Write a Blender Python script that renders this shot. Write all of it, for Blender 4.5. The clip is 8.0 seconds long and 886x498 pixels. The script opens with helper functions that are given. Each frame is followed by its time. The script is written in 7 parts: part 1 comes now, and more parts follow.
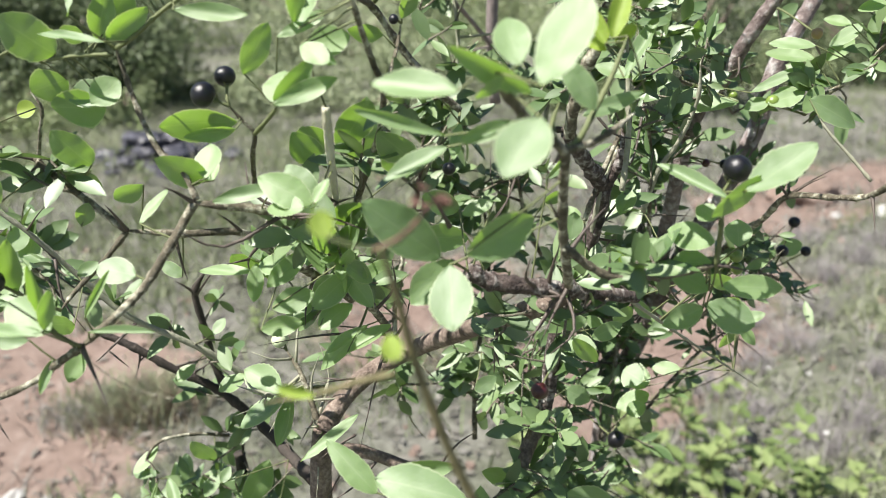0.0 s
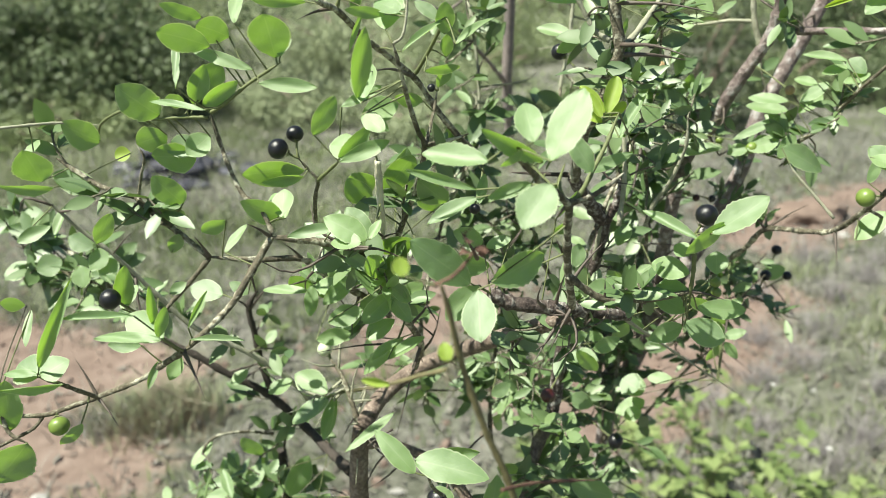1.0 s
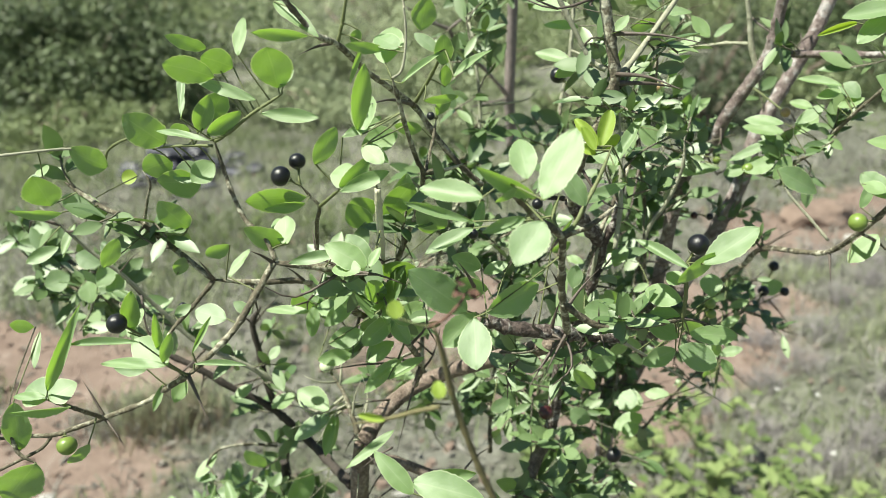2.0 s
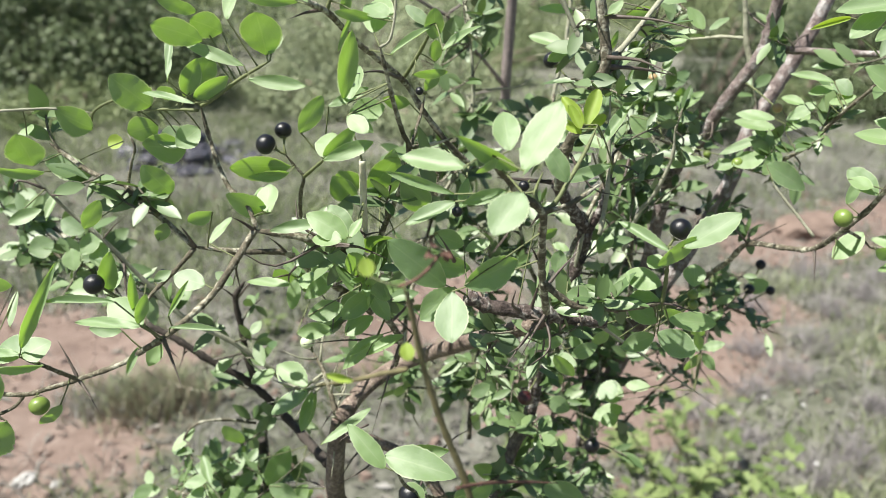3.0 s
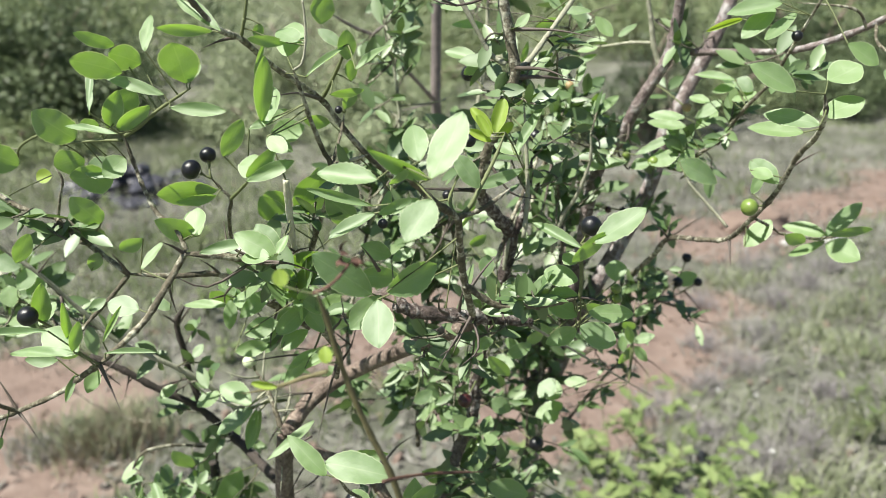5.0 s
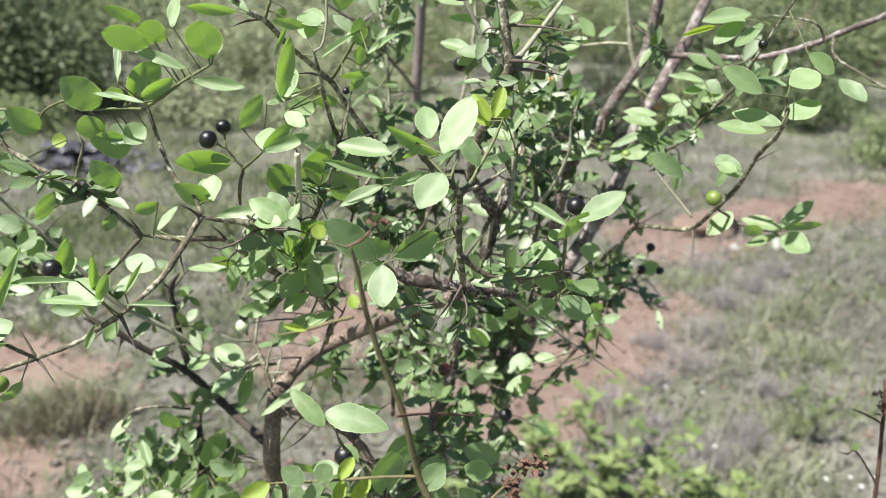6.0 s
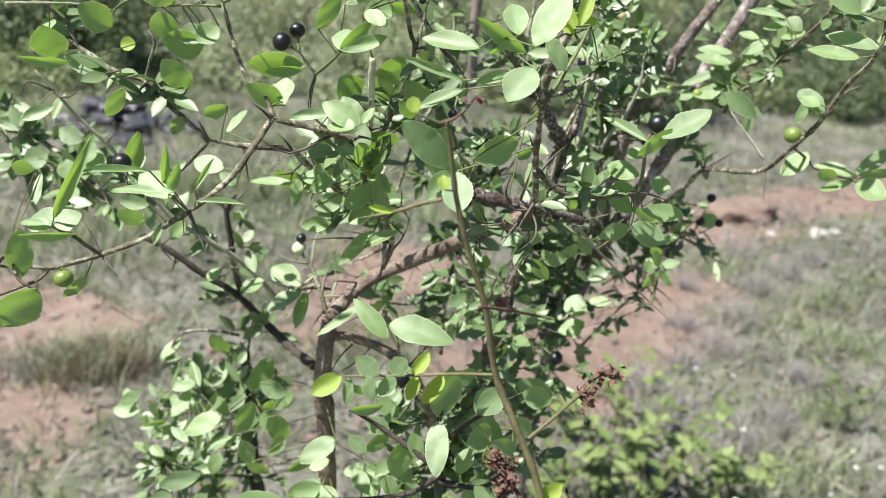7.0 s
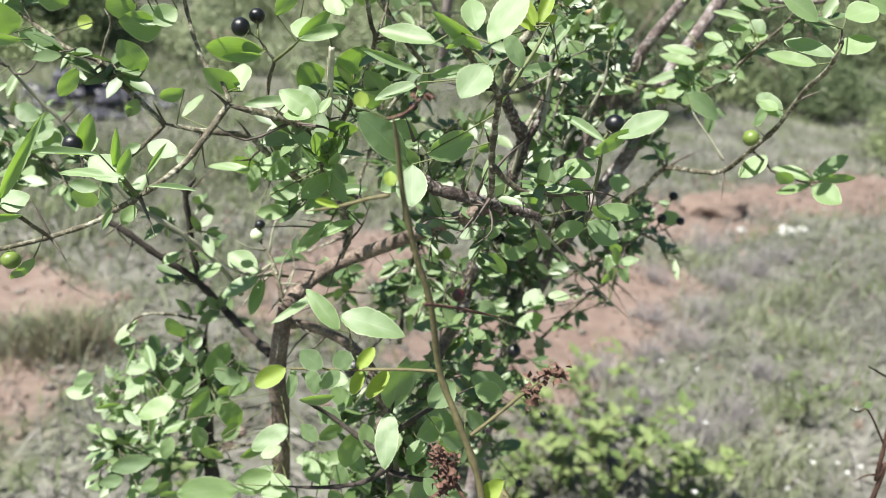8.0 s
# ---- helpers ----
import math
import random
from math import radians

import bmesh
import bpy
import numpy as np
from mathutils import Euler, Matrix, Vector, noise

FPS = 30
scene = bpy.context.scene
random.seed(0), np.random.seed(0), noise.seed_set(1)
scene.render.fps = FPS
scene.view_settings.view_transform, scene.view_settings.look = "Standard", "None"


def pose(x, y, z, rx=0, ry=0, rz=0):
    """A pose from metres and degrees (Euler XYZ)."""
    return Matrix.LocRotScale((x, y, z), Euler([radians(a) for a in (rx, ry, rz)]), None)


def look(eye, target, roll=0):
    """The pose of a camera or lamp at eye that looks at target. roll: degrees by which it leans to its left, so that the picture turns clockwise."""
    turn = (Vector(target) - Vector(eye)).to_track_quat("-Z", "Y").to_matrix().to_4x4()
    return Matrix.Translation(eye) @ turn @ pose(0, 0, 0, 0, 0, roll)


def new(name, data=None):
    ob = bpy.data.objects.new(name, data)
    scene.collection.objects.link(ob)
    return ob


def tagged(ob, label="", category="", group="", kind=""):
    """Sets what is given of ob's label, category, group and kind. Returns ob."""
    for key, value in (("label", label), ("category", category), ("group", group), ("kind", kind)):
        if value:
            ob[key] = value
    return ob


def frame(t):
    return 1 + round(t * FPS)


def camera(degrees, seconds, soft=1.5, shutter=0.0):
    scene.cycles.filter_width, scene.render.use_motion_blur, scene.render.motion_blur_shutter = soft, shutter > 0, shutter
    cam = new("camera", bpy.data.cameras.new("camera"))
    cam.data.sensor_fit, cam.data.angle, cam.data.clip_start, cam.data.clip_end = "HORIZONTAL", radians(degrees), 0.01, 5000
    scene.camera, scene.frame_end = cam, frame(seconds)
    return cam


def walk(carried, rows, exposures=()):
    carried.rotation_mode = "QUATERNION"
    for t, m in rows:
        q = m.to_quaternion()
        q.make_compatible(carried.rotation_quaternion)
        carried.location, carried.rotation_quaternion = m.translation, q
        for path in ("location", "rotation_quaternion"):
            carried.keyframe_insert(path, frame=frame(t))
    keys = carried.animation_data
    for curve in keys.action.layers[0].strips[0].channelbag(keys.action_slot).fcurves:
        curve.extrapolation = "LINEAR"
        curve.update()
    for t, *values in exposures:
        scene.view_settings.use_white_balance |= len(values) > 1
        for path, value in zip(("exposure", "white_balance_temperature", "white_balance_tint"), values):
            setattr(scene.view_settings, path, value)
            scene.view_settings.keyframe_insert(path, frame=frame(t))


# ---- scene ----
cam = camera(54.4, 8.0, soft=0.85)
PATH = [
    (0, (-0.0199, 0.0312, 1.1692), (-0.0142, 1.9039, 0.4672), -1.97),
    (0.5, (-0.0223, -0.0149, 1.1924), (-0.0341, 1.8653, 0.5108), -1.79),
    (1, (-0.0263, -0.0232, 1.1947), (-0.0430, 1.8609, 0.5237), -1.63),
    (1.5, (-0.0226, -0.0264, 1.2035), (-0.0450, 1.8623, 0.5458), -1.59),
    (1.7, (-0.0238, -0.0251, 1.2084), (-0.0453, 1.8605, 0.5420), -1.87),
    (2.8, (-0.0189, -0.0344, 1.1975), (-0.0780, 1.8468, 0.5210), -0.02),
    (3, (-0.0182, -0.0284, 1.1981), (-0.0381, 1.8536, 0.5215), 0.97),
    (3.5, (-0.0174, -0.0150, 1.1938), (-0.0080, 1.8716, 0.5300), 1.80),
    (4, (0.0000, 0.0000, 1.2000), (-0.0000, 1.8910, 0.5489), 0.50),
    (4.5, (-0.0023, -0.0105, 1.2004), (0.0107, 1.8849, 0.5622), -0.80),
    (4.7, (-0.0022, -0.0223, 1.1984), (0.0331, 1.8734, 0.5618), -1.55),
    (5.8, (-0.0296, -0.0738, 1.2061), (0.1806, 1.8021, 0.5451), 1.00),
    (6, (-0.0257, -0.0725, 1.2017), (0.1639, 1.8074, 0.5460), 1.62),
    (6.5, (-0.0422, -0.0625, 1.1879), (0.1197, 1.8088, 0.5009), 2.79),
    (7, (-0.0419, -0.0722, 1.1737), (0.0840, 1.7948, 0.4675), 3.74),
    (7.5, (-0.0404, -0.0789, 1.1665), (0.0862, 1.7865, 0.4563), 4.35),
    (8, (-0.0342, -0.0709, 1.1770), (0.1537, 1.7806, 0.4446), 6.17),
]
walk(cam, [(t, look(eye, target, roll)) for t, eye, target, roll in PATH], exposures=[(0.0, 1.06, 6600, 10), (0.5, 1.05, 6600, 9), (1.0, 1.02, 6880, 0), (1.5, 1.00, 6980, -4), (3.0, 0.98, 6640, 8), (4.0, 0.96, 6680, 5), (4.5, 0.95, 6680, 5), (6.0, 1.00, 6600, 9), (8.0, 1.05, 6570, 8)])
cam.data.dof.use_dof = True
cam.data.dof.focus_distance = 0.32
cam.data.dof.aperture_fstop = 15.0

# ---- world and sun ----
SUN = Vector((-0.44, -0.20, 0.87)).normalized()
world = bpy.data.worlds.new("sky")
scene.world = world
world.use_nodes = True
wn = world.node_tree
sky = wn.nodes.new("ShaderNodeTexSky")
sky.sky_type = "NISHITA"
sky.sun_disc = False
sky.sun_elevation = math.asin(SUN.z)
sky.sun_rotation = math.atan2(SUN.x, SUN.y)
sky.dust_density = 0.7
wn.nodes["Background"].inputs["Strength"].default_value = 0.05
wn.links.new(sky.outputs["Color"], wn.nodes["Background"].inputs["Color"])
sun_data = bpy.data.lights.new("sun", "SUN")
sun_data.energy = 5.0
sun_data.angle = radians(0.6)
sun_data.color = (1.0, 0.97, 0.91)
sun = new("sun", sun_data)
sun.matrix_world = look(SUN * 30, (0, 0, 0))


# ---- materials ----
class Nodes:
    """A short way to wire a node material."""

    def __init__(self, name):
        self.mat = bpy.data.materials.new(name)
        self.mat.use_nodes = True
        self.tree = self.mat.node_tree
        self.bsdf = self.tree.nodes["Principled BSDF"]
        self.out = self.tree.nodes["Material Output"]

    def add(self, kind, sets=(), **wires):
        node = self.tree.nodes.new(kind)
        for key, value in dict(sets).items():
            node.inputs[key].default_value = value
        return node

    def link(self, a, b):
        self.tree.links.new(a, b)

    def noise(self, scale, detail=4.0, rough=0.55, coords="Object"):
        tc = self.add("ShaderNodeTexCoord")
        n = self.add("ShaderNodeTexNoise", {"Scale": scale, "Detail": detail, "Roughness": rough})
        self.link(tc.outputs[coords], n.inputs["Vector"])
        return n.outputs["Fac"]

    def ramp(self, fac, stops):
        r = self.add("ShaderNodeValToRGB")
        while len(r.color_ramp.elements) < len(stops):
            r.color_ramp.elements.new(0.5)
        for el, (pos, col) in zip(r.color_ramp.elements, stops):
            el.position, el.color = pos, (*col, 1)
        self.link(fac, r.inputs["Fac"])
        return r.outputs["Color"]

    def mix(self, fac, a, b, mode="MIX"):
        m = self.add("ShaderNodeMix")
        m.data_type, m.blend_type = "RGBA", mode
        for sock, val in ((m.inputs[0], fac), (m.inputs[6], a), (m.inputs[7], b)):
            if hasattr(val, "links"):
                self.link(val, sock)
            elif isinstance(val, (int, float)):
                sock.default_value = val
            else:
                sock.default_value = (*val, 1)
        return m.outputs[2]

    def math(self, op, a, b=0.0):
        m = self.add("ShaderNodeMath")
        m.operation = op
        for sock, val in zip(m.inputs, (a, b)):
            if hasattr(val, "links"):
                self.link(val, sock)
            else:
                sock.default_value = val
        return m.outputs[0]

    def bump(self, height, strength, distance):
        b = self.add("ShaderNodeBump", {"Strength": strength, "Distance": distance})
        self.link(height, b.inputs["Height"])
        self.link(b.outputs["Normal"], self.bsdf.inputs["Normal"])
        return b.outputs["Normal"]


def leaf_material(name, dark, light, glow, through_share, rough, margin, coat=1.0):
    """A thin leaf: veins and pale margin by its own coordinates, light coming through."""
    n = Nodes(name)
    uv = n.add("ShaderNodeUVMap")
    sep = n.add("ShaderNodeSeparateXYZ")
    n.link(uv.outputs["UV"], sep.inputs["Vector"])
    u, v = sep.outputs["X"], sep.outputs["Y"]
    side = n.math("ABSOLUTE", n.math("SUBTRACT", u, 0.5))
    rib = n.math("LESS_THAN", side, 0.022)
    slant = n.math("SUBTRACT", n.math("MULTIPLY", v, 7.0), n.math("MULTIPLY", side, 5.0))
    vein = n.math("LESS_THAN", n.math("ABSOLUTE", n.math("SUBTRACT", n.math("FRACT", slant), 0.5)), 0.035)
    edge = n.math("GREATER_THAN", side, 0.462)
    info = n.add("ShaderNodeObjectInfo")
    mottle = n.noise(2.5, 5.0, 0.6)
    col = n.mix(mottle, dark, light)
    col = n.mix(n.math("MULTIPLY", info.outputs["Random"], 0.45), col, [0.6 * a + 0.4 * b for a, b in zip(light, glow)])
    col = n.mix(n.math("MULTIPLY", n.math("MAXIMUM", rib, n.math("MULTIPLY", vein, 0.35)), 0.30), col, margin)
    col = n.mix(n.math("MULTIPLY", edge, 0.7), col, margin)
    n.link(col, n.bsdf.inputs["Base Color"])
    n.bsdf.inputs["Roughness"].default_value = rough
    n.bsdf.inputs["Specular IOR Level"].default_value = 1.0
    n.bsdf.inputs["Coat Weight"].default_value = coat
    n.bsdf.inputs["Coat Roughness"].default_value = 0.55
    n.bsdf.inputs["Coat IOR"].default_value = 1.5
    n.bump(n.math("ADD", n.math("MULTIPLY", rib, -0.6), n.math("MULTIPLY", n.noise(9.0), 0.5)), 0.07, 0.02)
    tr = n.add("ShaderNodeBsdfTranslucent")
    n.link(n.mix(n.math("MULTIPLY", edge, 0.6), n.mix(n.math("MULTIPLY", mottle, 0.4), glow, light), (0.66, 0.76, 0.28)), tr.inputs["Color"])
    mixer = n.add("ShaderNodeMixShader", {"Fac": through_share})
    n.link(n.bsdf.outputs[0], mixer.inputs[1])
    n.link(tr.outputs[0], mixer.inputs[2])
    n.link(mixer.outputs[0], n.out.inputs["Surface"])
    return n.mat


def island_leaf_material(name, stops, through_share=0.3, rough=0.55, glow=None):
    """Leaves and blades joined in one mesh: each island takes a colour of its own; glow is the light that comes through waxy leaves."""
    n = Nodes(name)
    geo = n.add("ShaderNodeNewGeometry")
    col = n.ramp(geo.outputs["Random Per Island"], stops)
    col = n.mix(0.35, col, n.ramp(n.noise(1.3, 5.0), [(0.3, [0.6 * c for c in stops[0][1]]), (0.7, stops[-1][1])]))
    n.link(col, n.bsdf.inputs["Base Color"])
    n.bsdf.inputs["Roughness"].default_value = rough
    n.bsdf.inputs["Specular IOR Level"].default_value = 0.9 if glow else 0.4
    if glow:
        n.bsdf.inputs["Coat Weight"].default_value = 1.0
        n.bsdf.inputs["Coat Roughness"].default_value = 0.5
    tr = n.add("ShaderNodeBsdfTranslucent")
    n.link(n.mix(0.5, col, glow) if glow else col, tr.inputs["Color"])
    mixer = n.add("ShaderNodeMixShader", {"Fac": through_share})
    n.link(n.bsdf.outputs[0], mixer.inputs[1])
    n.link(tr.outputs[0], mixer.inputs[2])
    n.link(mixer.outputs[0], n.out.inputs["Surface"])
    return n.mat


def bark_material(name, stops, scale, bump, rough=0.85, crust_or_lit=None):
    """Grain at two scales; the last argument colours a pale, patchy growth on old bark, painted sunlit edges on twigs.
    """
    n = Nodes(name)
    grain = n.noise(scale, 6.0, 0.65)
    broad = n.noise(scale * 0.17, 3.0)
    col = n.ramp(n.math("ADD", n.math("MULTIPLY", grain, 0.6), n.math("MULTIPLY", broad, 0.4)), stops)
    height = grain
    if crust_or_lit:
        spots = n.noise(scale * 0.55, 5.0, 0.6)
        mask = n.ramp(n.math("ADD", n.math("MULTIPLY", spots, 0.6), n.math("MULTIPLY", broad, 0.4)), [(0.51, (0, 0, 0)), (0.60, (1, 1, 1))])
        col = n.mix(mask, col, n.ramp(grain, [(0.3, [0.6 * c for c in crust_or_lit]), (0.6, crust_or_lit)]))
        height = n.math("ADD", grain, n.math("MULTIPLY", spots, 0.8))
    n.link(col, n.bsdf.inputs["Base Color"])
    n.bsdf.inputs["Roughness"].default_value = rough
    n.bump(height, bump, 0.002)
    return n.mat


def fruit_material(name, base, blush, rough, coat):
    n = Nodes(name)
    col = n.ramp(n.noise(350.0, 4.0), [(0.35, base), (0.75, blush)])
    n.link(col, n.bsdf.inputs["Base Color"])
    n.bsdf.inputs["Roughness"].default_value = rough
    n.bsdf.inputs["Coat Weight"].default_value = coat
    n.bsdf.inputs["Coat Roughness"].default_value = 0.25
    n.bump(n.noise(900.0, 3.0), 0.15, 0.0004)
    return n.mat


LEAF = leaf_material("leaf_green", (0.112, 0.208, 0.076), (0.268, 0.350, 0.212), (0.34, 0.62, 0.012), 0.40, 0.62, (0.40, 0.48, 0.28))
LEAF_YOUNG = leaf_material("leaf_young", (0.21, 0.32, 0.04), (0.36, 0.47, 0.08), (0.45, 0.65, 0.03), 0.45, 0.7, (0.42, 0.5, 0.16), coat=0.15)
SMALL_LEAVES = island_leaf_material("small_leaves", [(0.0, (0.060, 0.125, 0.028)), (0.5, (0.118, 0.204, 0.060)), (1.0, (0.222, 0.315, 0.125))], 0.18, 0.58, glow=(0.19, 0.36, 0.012))
BARK = bark_material("bark", [(0.36, (0.085, 0.061, 0.049)), (0.52, (0.235, 0.178, 0.145)), (0.68, (0.45, 0.38, 0.325))], 520.0, 0.8)
BARK_PALE = bark_material("bark_pale", [(0.34, (0.080, 0.056, 0.052)), (0.52, (0.23, 0.182, 0.172)), (0.68, (0.42, 0.365, 0.35))], 380.0, 1.0, crust_or_lit=(0.52, 0.485, 0.475))
BARK_SCALY = bark_material("bark_scaly", [(0.38, (0.030, 0.021, 0.019)), (0.52, (0.115, 0.085, 0.076)), (0.66, (0.30, 0.26, 0.235))], 700.0, 1.0, crust_or_lit=(0.50, 0.46, 0.43))
# pale last stop and patches paint sunlit edges into the twig colour
TWIG = bark_material("twig_bark", [(0.34, (0.042, 0.035, 0.024)), (0.52, (0.140, 0.122, 0.084)), (0.70, (0.40, 0.37, 0.28))], 600.0, 0.6, crust_or_lit=(0.56, 0.545, 0.43))
TWIG_DARK = bark_material("twig_dark", [(0.30, (0.022, 0.018, 0.015)), (0.55, (0.06, 0.048, 0.04)), (0.75, (0.15, 0.125, 0.10))], 500.0, 0.6)
TWIG_PALE = bark_material("twig_pale", [(0.30, (0.20, 0.205, 0.145)), (0.55, (0.34, 0.335, 0.25)), (0.75, (0.50, 0.485, 0.385))], 500.0, 0.4)
TWIG_CREAM = bark_material("twig_cream", [(0.30, (0.38, 0.35, 0.26)), (0.55, (0.58, 0.55, 0.43)), (0.75, (0.70, 0.67, 0.55))], 400.0, 0.3)
TWIG_GREEN = bark_material("twig_green", [(0.30, (0.085, 0.105, 0.04)), (0.6, (0.16, 0.18, 0.075)), (0.8, (0.26, 0.27, 0.14))], 600.0, 0.3, 0.6)
POLE = bark_material("pole_bark", [(0.30, (0.12, 0.10, 0.10)), (0.55, (0.24, 0.20, 0.19)), (0.75, (0.38, 0.33, 0.31))], 200.0, 0.5)
THORN = bark_material("thorn", [(0.3, (0.05, 0.038, 0.032)), (0.6, (0.12, 0.095, 0.08)), (0.8, (0.27, 0.235, 0.20))], 500.0, 0.3, 0.55)
FRUIT_BLACK = fruit_material("fruit_black", (0.004, 0.004, 0.006), (0.009, 0.009, 0.013), 0.38, 0.12)
FRUIT_GREEN = fruit_material("fruit_green", (0.13, 0.20, 0.035), (0.20, 0.26, 0.06), 0.4, 0.3)
FRUIT_RED = fruit_material("fruit_red", (0.035, 0.008, 0.010), (0.075, 0.014, 0.014), 0.35, 0.35)
FRUIT_ORANGE = fruit_material("fruit_orange", (0.30, 0.19, 0.09), (0.36, 0.28, 0.15), 0.5, 0.1)
FRUIT_PALE = fruit_material("fruit_pale", (0.5, 0.58, 0.36), (0.66, 0.70, 0.5), 0.5, 0.1)
WEED = bark_material("weed_stem", [(0.30, (0.085, 0.075, 0.035)), (0.6, (0.17, 0.15, 0.07)), (0.8, (0.26, 0.235, 0.12))], 500.0, 0.3, 0.7)
DRY = bark_material("dry_flower", [(0.3, (0.06, 0.028, 0.02)), (0.55, (0.15, 0.08, 0.058)), (0.75, (0.30, 0.20, 0.155))], 500.0, 0.5)
RED_STEM = bark_material("red_stem", [(0.3, (0.03, 0.014, 0.010)), (0.55, (0.085, 0.042, 0.03)), (0.75, (0.18, 0.11, 0.085))], 400.0, 0.4)
STONE = bark_material("pale_stone", [(0.3, (0.30, 0.29, 0.28)), (0.55, (0.46, 0.45, 0.43)), (0.75, (0.62, 0.61, 0.59))], 30.0, 0.5)
# the bluish-white last stop paints sky glints as specks on dark grey
GLINTED_STONE = bark_material("glinted_grey_stone", [(0.38, (0.020, 0.020, 0.026)), (0.56, (0.075, 0.074, 0.092)), (0.68, (0.42, 0.43, 0.50))], 38.0, 0.8, 0.42)
LITTER = island_leaf_material("leaf_litter", [(0.0, (0.08, 0.07, 0.055)), (0.5, (0.15, 0.14, 0.115)), (0.9, (0.24, 0.225, 0.195)), (1.0, (0.36, 0.35, 0.33))], 0.1, 0.8)
CLOD = bark_material("clod", [(0.3, (0.11, 0.075, 0.06)), (0.55, (0.22, 0.16, 0.13)), (0.75, (0.36, 0.30, 0.27))], 9.0, 0.4)
DRY_GRASS = island_leaf_material("dry_grass", [(0.0, (0.14, 0.132, 0.118)), (0.5, (0.25, 0.24, 0.215)), (1.0, (0.40, 0.388, 0.355))], 0.25, 0.7)
BROWN_GRASS = island_leaf_material("brown_grass", [(0.0, (0.10, 0.075, 0.05)), (0.5, (0.19, 0.15, 0.10)), (1.0, (0.30, 0.26, 0.19))], 0.25, 0.7)
GREEN_GRASS = island_leaf_material("green_grass", [(0.0, (0.088, 0.135, 0.042)), (0.5, (0.148, 0.205, 0.075)), (1.0, (0.24, 0.29, 0.13))], 0.3, 0.6)
PALE_GRASS = island_leaf_material("pale_grass", [(0.0, (0.19, 0.225, 0.12)), (0.5, (0.29, 0.325, 0.19)), (1.0, (0.40, 0.43, 0.28))], 0.3, 0.6)
HERB_LEAVES = island_leaf_material("herb_leaves", [(0.0, (0.105, 0.165, 0.050)), (0.5, (0.205, 0.28, 0.096)), (1.0, (0.36, 0.43, 0.19))], 0.35, 0.5)
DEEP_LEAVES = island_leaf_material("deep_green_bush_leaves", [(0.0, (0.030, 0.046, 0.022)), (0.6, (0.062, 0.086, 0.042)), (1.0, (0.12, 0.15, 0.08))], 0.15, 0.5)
DARK_LEAVES = island_leaf_material("dark_bush_leaves", [(0.0, (0.052, 0.078, 0.036)), (0.6, (0.108, 0.148, 0.07)), (1.0, (0.20, 0.25, 0.125))], 0.25, 0.5)
# distant leaves: haze is mixed into these two lighter, greyer greens
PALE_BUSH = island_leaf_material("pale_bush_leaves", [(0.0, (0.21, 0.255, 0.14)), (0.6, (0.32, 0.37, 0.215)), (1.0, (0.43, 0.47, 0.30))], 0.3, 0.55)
HAZED_LEAVES = island_leaf_material("hazed_bush_leaves", [(0.0, (0.16, 0.208, 0.096)), (0.6, (0.248, 0.304, 0.143)), (1.0, (0.35, 0.40, 0.22))], 0.3, 0.5)


def ground_material():
    n = Nodes("ground_earth")
    attr = n.add("ShaderNodeVertexColor")
    attr.layer_name = "soil"
    fine, broad, tiny = n.noise(14.0, 8.0, 0.7), n.noise(1.6, 5.0), n.noise(90.0, 4.0)
    soil = n.ramp(n.math("ADD", n.math("MULTIPLY", fine, 0.7), n.math("MULTIPLY", broad, 0.3)), [(0.3, (0.128, 0.086, 0.070)), (0.52, (0.212, 0.153, 0.126)), (0.72, (0.315, 0.25, 0.218))])
    litter = n.ramp(n.math("ADD", n.math("MULTIPLY", fine, 0.6), n.math("MULTIPLY", tiny, 0.4)), [(0.34, (0.042, 0.044, 0.029)), (0.5, (0.105, 0.109, 0.080)), (0.66, (0.215, 0.217, 0.18))])
    moss = n.ramp(fine, [(0.35, (0.055, 0.075, 0.03)), (0.65, (0.15, 0.175, 0.085))])
    litter = n.mix(n.ramp(broad, [(0.50, (0, 0, 0)), (0.68, (1, 1, 1))]), litter, moss)
    patch = n.noise(2.6, 4.0, 0.6)
    litter = n.mix(n.ramp(patch, [(0.46, (0, 0, 0)), (0.72, (0.8, 0.8, 0.8))]), litter, n.ramp(fine, [(0.35, (0.162, 0.150, 0.136)), (0.65, (0.365, 0.346, 0.318))]))
    mask = n.math("ADD", attr.outputs["Color"], n.math("MULTIPLY", n.math("SUBTRACT", fine, 0.5), 1.6))
    mask = n.ramp(mask, [(0.40, (0, 0, 0)), (0.75, (1, 1, 1))])
    n.link(n.mix(mask, litter, soil), n.bsdf.inputs["Base Color"])
    n.bsdf.inputs["Roughness"].default_value = 0.95
    n.bump(n.math("ADD", fine, n.math("MULTIPLY", tiny, 0.4)), 0.7, 0.03)
    return n.mat


GROUND = ground_material()


# ---- building helpers ----
def mesh_object(name, verts, faces, material, parent=None, smooth=True, uvs=None):
    me = bpy.data.meshes.new(name)
    me.from_pydata([tuple(v) for v in verts], [], faces)
    if smooth:
        me.polygons.foreach_set("use_smooth", [True] * len(me.polygons))
    me.materials.append(material)
    if uvs is not None:
        layer = me.uv_layers.new(name="UVMap")
        for loop in me.loops:
            layer.data[loop.index].uv = uvs[loop.vertex_index]
    me.update()
    ob = new(name, me)
    ob.parent = parent
    return ob


def shared(name, mesh, m, parent):
    ob = new(name, mesh)
    ob.parent = parent
    ob.matrix_basis = m
    return ob


